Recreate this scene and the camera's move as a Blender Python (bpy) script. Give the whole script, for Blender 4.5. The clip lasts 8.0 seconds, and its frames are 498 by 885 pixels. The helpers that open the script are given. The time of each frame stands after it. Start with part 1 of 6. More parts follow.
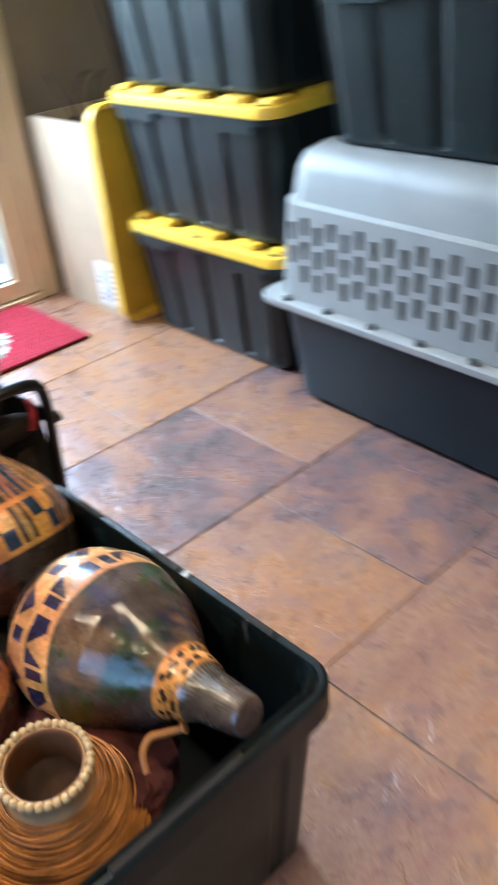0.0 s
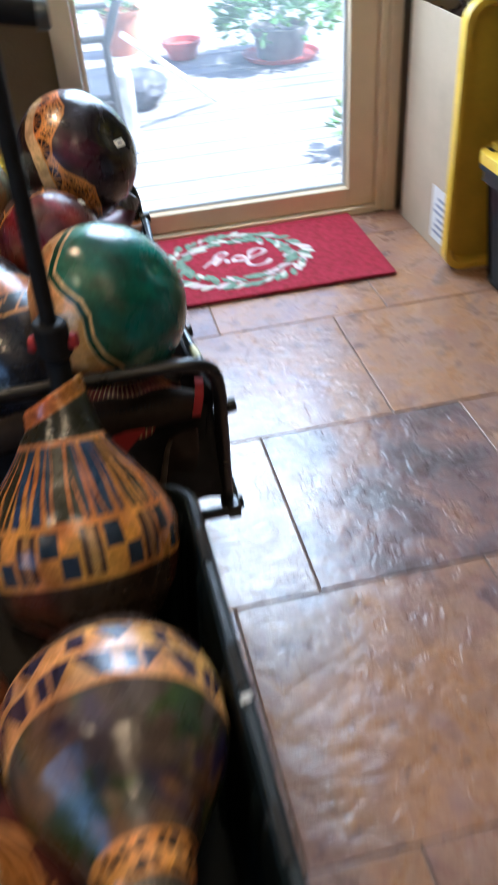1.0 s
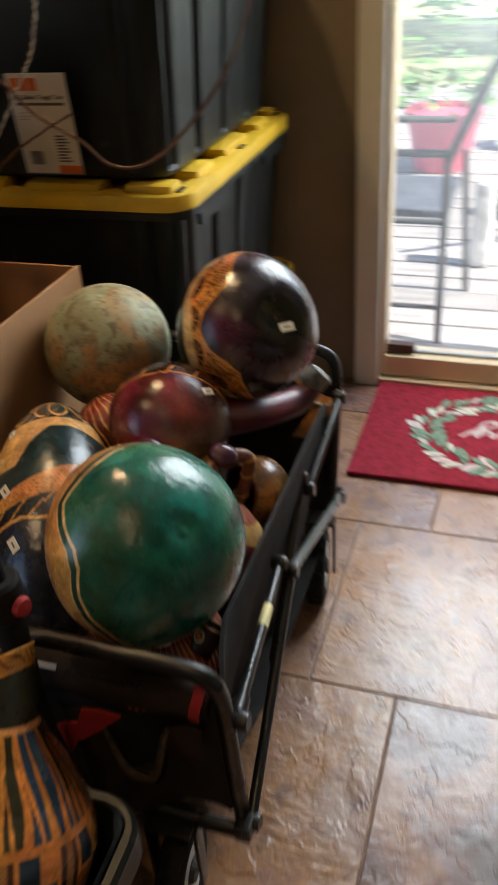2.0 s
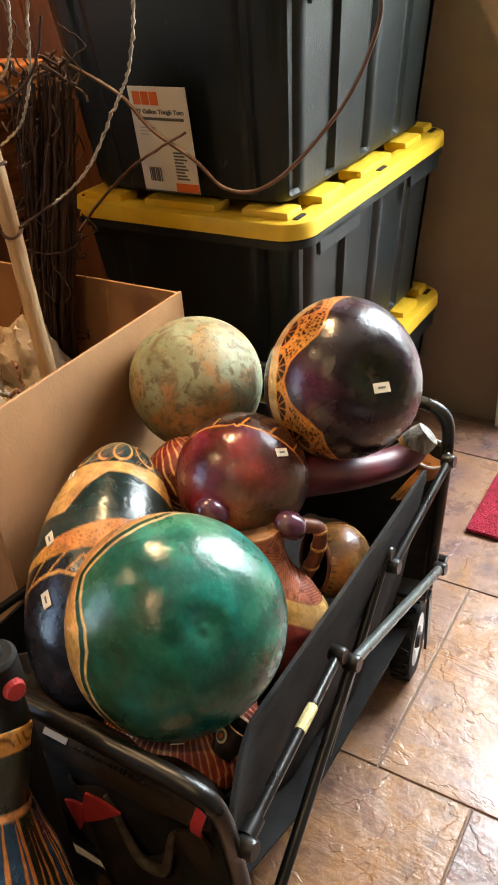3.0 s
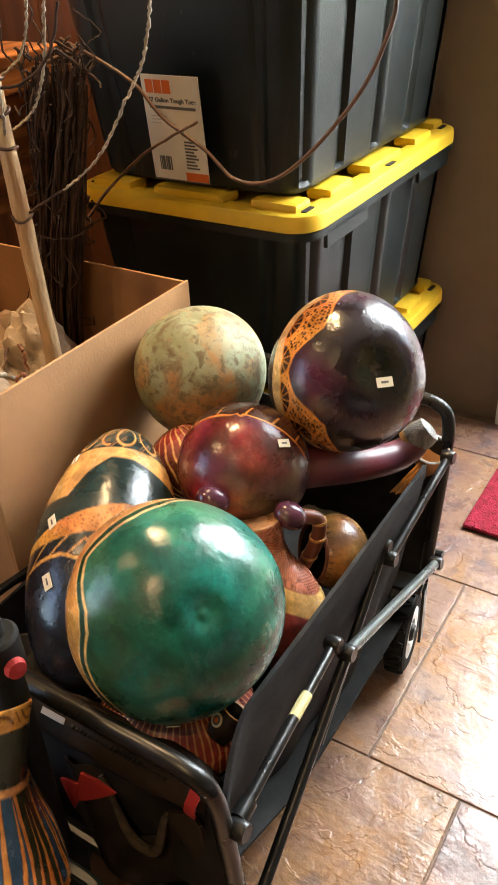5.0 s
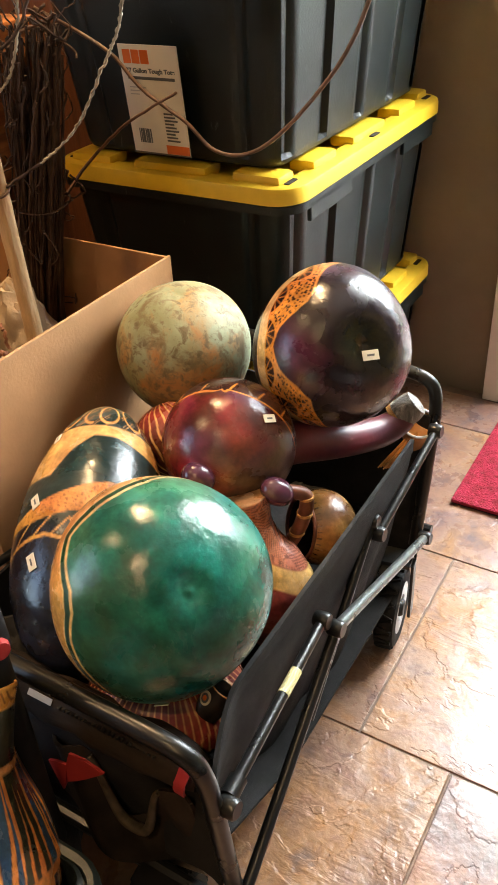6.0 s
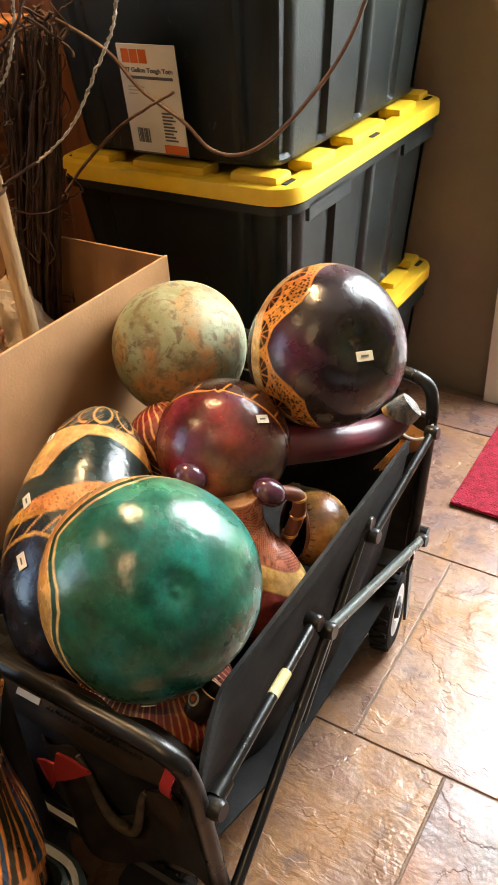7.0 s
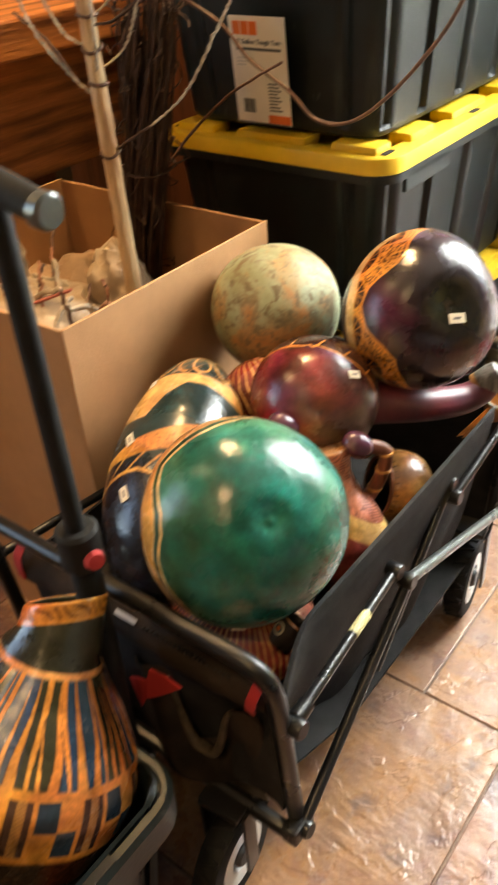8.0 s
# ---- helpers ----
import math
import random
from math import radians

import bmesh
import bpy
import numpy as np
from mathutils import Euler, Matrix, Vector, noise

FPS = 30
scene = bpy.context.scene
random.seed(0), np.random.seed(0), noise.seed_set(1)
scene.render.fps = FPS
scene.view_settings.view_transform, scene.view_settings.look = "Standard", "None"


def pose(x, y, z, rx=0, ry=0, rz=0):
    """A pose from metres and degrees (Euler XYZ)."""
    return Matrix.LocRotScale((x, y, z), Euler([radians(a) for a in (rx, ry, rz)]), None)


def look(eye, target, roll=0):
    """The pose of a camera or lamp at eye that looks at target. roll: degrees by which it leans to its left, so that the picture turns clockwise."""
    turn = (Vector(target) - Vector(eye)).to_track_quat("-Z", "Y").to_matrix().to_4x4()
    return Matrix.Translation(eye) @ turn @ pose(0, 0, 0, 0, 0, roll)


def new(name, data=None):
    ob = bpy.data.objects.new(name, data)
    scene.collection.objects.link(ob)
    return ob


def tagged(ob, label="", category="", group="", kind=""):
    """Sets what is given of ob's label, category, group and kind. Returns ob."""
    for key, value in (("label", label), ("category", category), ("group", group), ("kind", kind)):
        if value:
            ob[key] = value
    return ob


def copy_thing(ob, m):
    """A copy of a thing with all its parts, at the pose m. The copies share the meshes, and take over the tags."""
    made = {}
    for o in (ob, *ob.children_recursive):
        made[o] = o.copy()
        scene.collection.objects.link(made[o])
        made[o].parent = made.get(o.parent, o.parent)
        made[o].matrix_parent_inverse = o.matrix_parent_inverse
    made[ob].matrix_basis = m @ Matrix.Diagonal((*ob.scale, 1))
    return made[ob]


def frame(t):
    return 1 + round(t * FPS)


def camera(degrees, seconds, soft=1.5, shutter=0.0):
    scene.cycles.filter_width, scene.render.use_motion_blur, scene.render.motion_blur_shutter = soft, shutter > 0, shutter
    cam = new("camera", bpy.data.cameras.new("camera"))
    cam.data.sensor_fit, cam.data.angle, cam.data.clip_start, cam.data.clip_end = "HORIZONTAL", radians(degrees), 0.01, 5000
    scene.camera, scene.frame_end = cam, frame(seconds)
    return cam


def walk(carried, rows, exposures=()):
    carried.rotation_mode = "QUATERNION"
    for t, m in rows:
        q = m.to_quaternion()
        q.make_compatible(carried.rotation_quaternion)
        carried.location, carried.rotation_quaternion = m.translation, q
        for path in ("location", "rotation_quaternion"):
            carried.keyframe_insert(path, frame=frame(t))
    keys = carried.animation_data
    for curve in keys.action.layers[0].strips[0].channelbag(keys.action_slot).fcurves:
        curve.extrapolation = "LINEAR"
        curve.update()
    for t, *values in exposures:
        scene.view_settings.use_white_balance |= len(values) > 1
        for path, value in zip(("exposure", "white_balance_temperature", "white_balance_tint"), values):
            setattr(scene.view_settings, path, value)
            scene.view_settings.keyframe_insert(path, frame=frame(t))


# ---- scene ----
import itertools

cam = camera(33.66, 8.0, 1.25, 0.65)
PATH = [
    (0, (-0.389, -2.663, 1.106), (0.420, -1.695, 0.310), -6.0),
    (0.2, (-0.303, -2.621, 1.113), (0.356, -1.583, 0.301), -4.5),
    (0.5, (-0.184, -2.595, 1.123), (0.269, -1.494, 0.216), -4.2),
    (0.8, (-0.076, -2.547, 1.116), (0.218, -1.416, 0.177), -3.33),
    (1, (0.030, -2.431, 1.091), (0.236, -1.268, 0.165), -4.41),
    (1.2, (0.134, -2.369, 1.140), (0.224, -1.184, 0.225), -7.04),
    (1.5, (0.258, -2.209, 1.097), (0.165, -0.984, 0.236), -7.43),
    (1.8, (0.381, -2.091, 1.135), (0.075, -0.877, 0.310), -6.19),
    (2, (0.411, -1.999, 1.140), (-0.018, -0.817, 0.322), -4.16),
    (2.1, (0.415, -1.959, 1.142), (-0.059, -0.797, 0.319), -3.12),
    (2.2, (0.422, -1.928, 1.111), (-0.097, -0.773, 0.306), -2.58),
    (3.3, (0.481, -1.809, 1.174), (-0.230, -0.770, 0.360), -5.54),
    (3.5, (0.491, -1.825, 1.182), (-0.218, -0.772, 0.384), -4.92),
    (4, (0.468, -1.825, 1.166), (-0.236, -0.766, 0.371), -3.01),
    (4.5, (0.465, -1.825, 1.162), (-0.235, -0.773, 0.354), -2.99),
    (6, (0.464, -1.816, 1.144), (-0.202, -0.780, 0.287), -3.70),
    (6.5, (0.469, -1.807, 1.142), (-0.190, -0.770, 0.282), -3.78),
    (7, (0.478, -1.805, 1.141), (-0.199, -0.775, 0.286), -3.61),
    (7.5, (0.499, -1.825, 1.153), (-0.228, -0.826, 0.302), -4.01),
    (8, (0.496, -1.880, 1.129), (-0.284, -0.931, 0.269), -4.24),
]
TONE = [(0, 3.28, 5200, 4), (0.5, 2.8, 5080, 5), (1.0, 2.36, 5400, 8), (1.5, 1.79, 6000, 10), (2.0, 1.82, 6850, 10), (2.2, 2.02, 6900, 10), (3.3, 3.17, 7050, 10), (4.0, 2.98, 7150, 10), (4.5, 3.1, 7050, 10), (6.5, 3.25, 7150, 10), (7.5, 3.18, 7350, 10), (8.0, 3.33, 7700, 10)]
walk(cam, [(t, look(eye, target, roll)) for t, eye, target, roll in PATH], TONE)

# ---- light ----
world = bpy.data.worlds.new("world")
scene.world = world
world.use_nodes = True
wn = world.node_tree.nodes
sky = wn.new("ShaderNodeTexSky")
sky.sky_type, sky.sun_disc = "NISHITA", False
sky.sun_elevation, sky.sun_rotation = radians(52), radians(75)
wn["Background"].inputs["Strength"].default_value = 0.15
world.node_tree.links.new(sky.outputs[0], wn["Background"].inputs["Color"])
sun = new("sun", bpy.data.lights.new("sun", "SUN"))
sun.data.energy, sun.data.angle, sun.data.color = 5.0, radians(0.6), (1.0, 0.95, 0.88)
sun.matrix_world = look((4, 1.2, 5.2), (0, 1.8, 0))


def lamp(name, place, size, power, colour, aim=(0, 0, -1)):
    li = bpy.data.lights.new(name, "AREA")
    li.shape, li.size, li.energy, li.color = "DISK", size, power, colour
    li.spread = radians(112)
    ob = new(name, li)
    ob.matrix_world = look(place, Vector(place) + Vector(aim))
    return ob


WARM = (1.0, 0.68, 0.37)
LAMPS = ((-0.62, -0.68, 1.95), (-1.0, -2.05, 0.85), (0.3, -2.4, 0.58), (0.72, -3.3, 0.95))
for lx, ly, watts in LAMPS:
    lamp("ceiling_lamp_light", (lx, ly, 2.46), 0.11, watts, WARM)
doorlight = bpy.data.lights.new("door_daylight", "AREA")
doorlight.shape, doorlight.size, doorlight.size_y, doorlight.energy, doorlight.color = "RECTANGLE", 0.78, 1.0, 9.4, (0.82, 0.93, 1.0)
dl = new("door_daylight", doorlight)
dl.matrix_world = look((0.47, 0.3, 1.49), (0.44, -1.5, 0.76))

# Added cool fill from an assumed side window that is out of view.
sidefill = bpy.data.lights.new("side_fill_light", "AREA")
sidefill.shape, sidefill.size, sidefill.size_y, sidefill.energy, sidefill.color = "RECTANGLE", 1.2, 1.4, 0.09, (0.84, 0.93, 1.0)
wl = new("side_fill_light", sidefill)
wl.matrix_world = look((-1.79, -2.85, 1.35), (1.3, -1.6, 0.5))

# ---- materials ----


def mat(name, colour, rough=0.5, metal=0.0, vary=0.15, scale=6.0, bump=0.0, bump_scale=60.0, second=None, coat=0.0, attr=False, stretch=(1, 1, 1), rnd=0.0):
    m = bpy.data.materials.new(name)
    m.use_nodes = True
    nt = m.node_tree
    n, l = nt.nodes, nt.links
    b = n["Principled BSDF"]
    b.inputs["Roughness"].default_value = rough
    b.inputs["Metallic"].default_value = metal
    b.inputs["Coat Weight"].default_value = coat
    b.inputs["Coat Roughness"].default_value = 0.16
    tc = n.new("ShaderNodeTexCoord")
    mp = n.new("ShaderNodeMapping")
    mp.inputs["Scale"].default_value = stretch
    l.new(tc.outputs["Object"], mp.inputs["Vector"])
    big = n.new("ShaderNodeTexNoise")
    big.inputs["Scale"].default_value, big.inputs["Detail"].default_value = scale, 6
    fine = n.new("ShaderNodeTexNoise")
    fine.inputs["Scale"].default_value, fine.inputs["Detail"].default_value = scale * 9, 5
    l.new(mp.outputs[0], big.inputs["Vector"])
    l.new(mp.outputs[0], fine.inputs["Vector"])
    mix = n.new("ShaderNodeMix")
    mix.data_type = "RGBA"
    c2 = second or tuple(c * (1 - 2.2 * vary) if vary < 0.4 else c * 0.15 for c in colour)
    mix.inputs["A"].default_value = (*colour, 1)
    mix.inputs["B"].default_value = (*c2, 1)
    ramp = n.new("ShaderNodeMapRange")
    ramp.inputs["From Min"].default_value, ramp.inputs["From Max"].default_value = 0.42, 0.66
    l.new(big.outputs["Fac"], ramp.inputs["Value"])
    l.new(ramp.outputs[0], mix.inputs["Factor"])
    src = mix.outputs["Result"]
    if attr:
        at = n.new("ShaderNodeAttribute")
        at.attribute_name = "paint"
        mul = n.new("ShaderNodeMix")
        mul.data_type, mul.blend_type = "RGBA", "MULTIPLY"
        mul.inputs["Factor"].default_value = 1.0
        l.new(at.outputs["Color"], mul.inputs["A"])
        l.new(src, mul.inputs["B"])
        src = mul.outputs["Result"]
    hs = n.new("ShaderNodeHueSaturation")
    vr = n.new("ShaderNodeMapRange")
    vr.inputs["To Min"].default_value, vr.inputs["To Max"].default_value = 1 - vary, 1 + vary
    l.new(fine.outputs["Fac"], vr.inputs["Value"])
    val = vr.outputs[0]
    if rnd:
        oi = n.new("ShaderNodeObjectInfo")
        rr = n.new("ShaderNodeMapRange")
        rr.inputs["To Min"].default_value, rr.inputs["To Max"].default_value = 1 - rnd, 1 + rnd
        l.new(oi.outputs["Random"], rr.inputs["Value"])
        mm = n.new("ShaderNodeMath")
        mm.operation = "MULTIPLY"
        l.new(val, mm.inputs[0])
        l.new(rr.outputs[0], mm.inputs[1])
        val = mm.outputs[0]
    l.new(val, hs.inputs["Value"])
    l.new(src, hs.inputs["Color"])
    l.new(hs.outputs[0], b.inputs["Base Color"])
    rg = n.new("ShaderNodeMapRange")
    rg.inputs["To Min"].default_value, rg.inputs["To Max"].default_value = max(0.02, rough - 0.1), min(1, rough + 0.1)
    l.new(big.outputs["Fac"], rg.inputs["Value"])
    l.new(rg.outputs[0], b.inputs["Roughness"])
    if bump:
        bn = n.new("ShaderNodeTexNoise")
        bn.inputs["Scale"].default_value, bn.inputs["Detail"].default_value = bump_scale, 6
        l.new(mp.outputs[0], bn.inputs["Vector"])
        bp = n.new("ShaderNodeBump")
        bp.inputs["Strength"].default_value, bp.inputs["Distance"].default_value = 1.0, bump
        l.new(bn.outputs["Fac"], bp.inputs["Height"])
        l.new(bp.outputs[0], b.inputs["Normal"])
    return m


def ramp_node(n, stops):
    r = n.new("ShaderNodeValToRGB")
    e = r.color_ramp.elements
    e[0].position, e[0].color = stops[0][0], (*stops[0][1], 1)
    e[1].position, e[1].color = stops[-1][0], (*stops[-1][1], 1)
    for p, c in stops[1:-1]:
        x = e.new(p)
        x.color = (*c, 1)
    return r


def tex(n, l, vec, scale, detail=6, rough=0.55, distort=0.0):
    t = n.new("ShaderNodeTexNoise")
    t.inputs["Scale"].default_value, t.inputs["Detail"].default_value, t.inputs["Roughness"].default_value, t.inputs["Distortion"].default_value = scale, detail, rough, distort
    l.new(vec, t.inputs["Vector"])
    return t.outputs["Fac"]


def maths(n, l, op, x, y, z=None):
    m = n.new("ShaderNodeMath")
    m.operation = op
    for k, val in enumerate((x, y, z)):
        if isinstance(val, (int, float)):
            m.inputs[k].default_value = val
        elif val is not None:
            l.new(val, m.inputs[k])
    return m.outputs[0]


def span(n, l, value, lo, hi, a=0.0, b=1.0):
    m = n.new("ShaderNodeMapRange")
    m.inputs["From Min"].default_value, m.inputs["From Max"].default_value = lo, hi
    m.inputs["To Min"].default_value, m.inputs["To Max"].default_value = a, b
    l.new(value, m.inputs["Value"])
    return m.outputs[0]


def blend(n, l, fac, a, b):
    m = n.new("ShaderNodeMix")
    m.data_type = "RGBA"
    for key, val in (("Factor", fac), ("A", a), ("B", b)):
        if isinstance(val, tuple):
            m.inputs[key].default_value = (*val, 1)
        else:
            l.new(val, m.inputs[key])
    return m.outputs["Result"]


def tile_material():
    """Cast slate-look tile: rust, ochre and grey-violet blotches over chipped ledges and ripples, each tile shifted and tinted by its own random number."""
    m = bpy.data.materials.new("slate_look_tile")
    m.use_nodes = True
    n, l = m.node_tree.nodes, m.node_tree.links
    b = n["Principled BSDF"]
    tc, oi = n.new("ShaderNodeTexCoord"), n.new("ShaderNodeObjectInfo")
    off = n.new("ShaderNodeVectorMath")
    off.operation = "MULTIPLY_ADD"
    cmb = n.new("ShaderNodeCombineXYZ")
    for k in range(3):
        l.new(oi.outputs["Random"], cmb.inputs[k])
    off.inputs[1].default_value = (37.0, 53.0, 19.0)
    l.new(cmb.outputs[0], off.inputs[0])
    l.new(tc.outputs["Object"], off.inputs[2])
    v = off.outputs[0]
    big, blot, mid, fine = tex(n, l, v, 2.6, 3, 0.5, 0.6), tex(n, l, v, 8, 7, 0.62, 0.5), tex(n, l, v, 22, 6, 0.6, 0.3), tex(n, l, v, 90, 4, 0.55)
    lean = maths(n, l, "MULTIPLY_ADD", oi.outputs["Random"], 0.24, -0.12)
    tone = maths(n, l, "ADD", maths(n, l, "MULTIPLY_ADD", blot, 0.75, maths(n, l, "MULTIPLY", big, 0.55)), lean)
    col = ramp_node(n, [(0.4, (0.13, 0.1, 0.098)), (0.52, (0.21, 0.13, 0.125)), (0.6, (0.31, 0.168, 0.12)), (0.68, (0.35, 0.198, 0.126)), (0.78, (0.4, 0.2, 0.092)), (0.9, (0.32, 0.185, 0.145))])
    l.new(tone, col.inputs["Fac"])
    out = blend(n, l, span(n, l, mid, 0.5, 0.7, 0.0, 0.6), col.outputs["Color"], (0.24, 0.1, 0.065))
    out = blend(n, l, span(n, l, maths(n, l, "ADD", mid, maths(n, l, "MULTIPLY", blot, 0.5)), 0.7, 0.5, 0.0, 0.7), out, (0.14, 0.106, 0.108))
    hs = n.new("ShaderNodeHueSaturation")
    l.new(span(n, l, fine, 0.3, 0.7, 0.72, 0.96), hs.inputs["Value"])
    l.new(out, hs.inputs["Color"])
    l.new(hs.outputs[0], b.inputs["Base Color"])
    l.new(span(n, l, mid, 0.3, 0.7, 0.2, 0.4), b.inputs["Roughness"])
    b.inputs["Coat Weight"].default_value, b.inputs["Coat Roughness"].default_value = 0.4, 0.17
    # relief: broken ledges, patches of ripples, and grain
    ledge = ramp_node(n, [(0.36, (0, 0, 0)), (0.38, (0.3, 0.3, 0.3)), (0.47, (0.34, 0.34, 0.34)), (0.48, (0.62, 0.62, 0.62)), (0.585, (0.66, 0.66, 0.66)), (0.6, (1, 1, 1))])
    l.new(tex(n, l, v, 3.6, 6, 0.58, 0.3), ledge.inputs["Fac"])
    mp = n.new("ShaderNodeMapping")
    mp.inputs["Rotation"].default_value, mp.inputs["Scale"].default_value = (0, 0, 0.6), (16, 60, 16)
    l.new(v, mp.inputs["Vector"])
    rip = maths(n, l, "MULTIPLY", tex(n, l, mp.outputs[0], 1.0, 3, 0.5, 0.6), span(n, l, tex(n, l, v, 4.5, 3, 0.5), 0.48, 0.64, 0.0, 1.3))
    h = maths(n, l, "MULTIPLY_ADD", mid, 0.9, ledge.outputs["Color"])
    h = maths(n, l, "ADD", h, rip)
    h = maths(n, l, "MULTIPLY_ADD", fine, 0.14, h)
    bp = n.new("ShaderNodeBump")
    bp.inputs["Strength"].default_value, bp.inputs["Distance"].default_value = 0.8, 0.0036
    l.new(h, bp.inputs["Height"])
    l.new(bp.outputs[0], b.inputs["Normal"])
    return m


def verdigris_material():
    m = bpy.data.materials.new("verdigris_gourd_paint")
    m.use_nodes = True
    n, l = m.node_tree.nodes, m.node_tree.links
    b = n["Principled BSDF"]
    v = n.new("ShaderNodeTexCoord").outputs["Object"]
    base = ramp_node(n, [(0.35, (0.23, 0.245, 0.13)), (0.5, (0.3, 0.335, 0.21)), (0.65, (0.25, 0.29, 0.185))])
    l.new(tex(n, l, v, 14, 6), base.inputs["Fac"])
    out = base.outputs["Color"]
    for scale, lo, colour, dist in ((7, 0.47, (0.34, 0.22, 0.09), 0.4), (10, 0.5, (0.42, 0.18, 0.05), 0.5), (21, 0.52, (0.17, 0.12, 0.055), 0.5), (55, 0.52, (0.14, 0.105, 0.05), 0.6), (110, 0.54, (0.17, 0.13, 0.07), 0.2)):
        mr = n.new("ShaderNodeMapRange")
        mr.inputs["From Min"].default_value, mr.inputs["From Max"].default_value = lo, lo + 0.12
        l.new(tex(n, l, v, scale, 8, 0.65, dist), mr.inputs["Value"])
        mx = n.new("ShaderNodeMix")
        mx.data_type = "RGBA"
        l.new(mr.outputs[0], mx.inputs["Factor"])
        l.new(out, mx.inputs["A"])
        mx.inputs["B"].default_value = (*colour, 1)
        out = mx.outputs["Result"]
    l.new(out, b.inputs["Base Color"])
    b.inputs["Roughness"].default_value = 0.62
    bp = n.new("ShaderNodeBump")
    bp.inputs["Distance"].default_value = 0.0008
    l.new(tex(n, l, v, 40, 6), bp.inputs["Height"])
    l.new(bp.outputs[0], b.inputs["Normal"])
    return m


def gourd_material():
    """Hand-rubbed varnished gourd skin: blotched dye, uneven gloss and a lumpy, pitted surface under the paint."""
    m = bpy.data.materials.new("rubbed_gourd_skin")
    m.use_nodes = True
    n, l = m.node_tree.nodes, m.node_tree.links
    b = n["Principled BSDF"]
    v = n.new("ShaderNodeTexCoord").outputs["Object"]
    at = n.new("ShaderNodeAttribute")
    at.attribute_name = "paint"
    col = at.outputs["Color"]
    for scale, detail, lo, hi, dist in ((9, 5, 0.6, 1.4, 0.6), (34, 6, 0.66, 1.34, 0.4), (160, 4, 0.85, 1.15, 0.0)):
        mr = n.new("ShaderNodeMapRange")
        mr.inputs["From Min"].default_value, mr.inputs["From Max"].default_value = 0.34, 0.66
        mr.inputs["To Min"].default_value, mr.inputs["To Max"].default_value = lo, hi
        l.new(tex(n, l, v, scale, detail, 0.6, dist), mr.inputs["Value"])
        hs = n.new("ShaderNodeHueSaturation")
        l.new(mr.outputs[0], hs.inputs["Value"])
        l.new(col, hs.inputs["Color"])
        col = hs.outputs[0]
    hue = n.new("ShaderNodeMapRange")
    hue.inputs["From Min"].default_value, hue.inputs["From Max"].default_value = 0.3, 0.7
    hue.inputs["To Min"].default_value, hue.inputs["To Max"].default_value = 0.475, 0.525
    l.new(tex(n, l, v, 6, 4, 0.5, 0.8), hue.inputs["Value"])
    hs = n.new("ShaderNodeHueSaturation")
    l.new(hue.outputs[0], hs.inputs["Hue"])
    l.new(col, hs.inputs["Color"])
    l.new(hs.outputs[0], b.inputs["Base Color"])
    rg = n.new("ShaderNodeMapRange")
    rg.inputs["From Min"].default_value, rg.inputs["From Max"].default_value = 0.35, 0.65
    rg.inputs["To Min"].default_value, rg.inputs["To Max"].default_value = 0.17, 0.36
    l.new(tex(n, l, v, 16, 6, 0.6, 0.3), rg.inputs["Value"])
    l.new(rg.outputs[0], b.inputs["Roughness"])
    b.inputs["Coat Weight"].default_value, b.inputs["Coat Roughness"].default_value = 0.3, 0.15
    lump, pit = n.new("ShaderNodeBump"), n.new("ShaderNodeBump")
    lump.inputs["Distance"].default_value, pit.inputs["Distance"].default_value = 0.0026, 0.0008
    l.new(tex(n, l, v, 19, 3, 0.5), lump.inputs["Height"])
    l.new(tex(n, l, v, 70, 5, 0.6), pit.inputs["Height"])
    l.new(lump.outputs[0], pit.inputs["Normal"])
    l.new(pit.outputs[0], b.inputs["Normal"])
    l.new(pit.outputs[0], b.inputs["Coat Normal"])
    return m


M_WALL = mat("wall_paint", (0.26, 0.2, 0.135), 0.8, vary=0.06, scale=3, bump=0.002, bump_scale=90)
# Unseen walls are coloured darker than the north wall, to hold back bounce.
M_DARKWALL = mat("dark_unseen_wall", (0.17, 0.125, 0.085), 0.8, vary=0.06, scale=3, bump=0.002, bump_scale=90)
M_TRIM = mat("cream_door_paint", (0.72, 0.57, 0.38), 0.4, vary=0.05, scale=4, bump=0.0005)
M_CEIL = mat("ceiling_paint", (0.5, 0.44, 0.36), 0.9, vary=0.04)
M_TILE = tile_material()
M_GROUT = mat("grout", (0.2, 0.135, 0.1), 0.85, vary=0.15, scale=20, bump=0.001)
M_TOTE = mat("black_tote_plastic", (0.0085, 0.0145, 0.0155), 0.38, vary=0.2, scale=8, bump=0.0004, bump_scale=300)
M_LID = mat("yellow_lid_plastic", (0.8, 0.5, 0.035), 0.42, vary=0.08, scale=7)
M_CARD = mat("brown_cardboard", (0.43, 0.225, 0.1), 0.8, vary=0.08, scale=6, bump=0.0004, bump_scale=200)
M_FABRIC = mat("black_wagon_fabric", (0.019, 0.018, 0.0178), 0.8, vary=0.15, scale=30, bump=0.0006, bump_scale=900)
M_METAL = mat("black_enamelled_tube", (0.0085, 0.0085, 0.0085), 0.3, metal=0.0, vary=0.1, scale=20)
M_RUBBER = mat("black_rubber", (0.009, 0.009, 0.009), 0.75, vary=0.15, scale=30, bump=0.0005)
M_WHITE = mat("white_plastic", (0.75, 0.75, 0.74), 0.45, vary=0.05)
M_GREY = mat("grey_kennel_plastic", (0.25, 0.255, 0.25), 0.5, vary=0.06, scale=5, bump=0.0004, bump_scale=400)
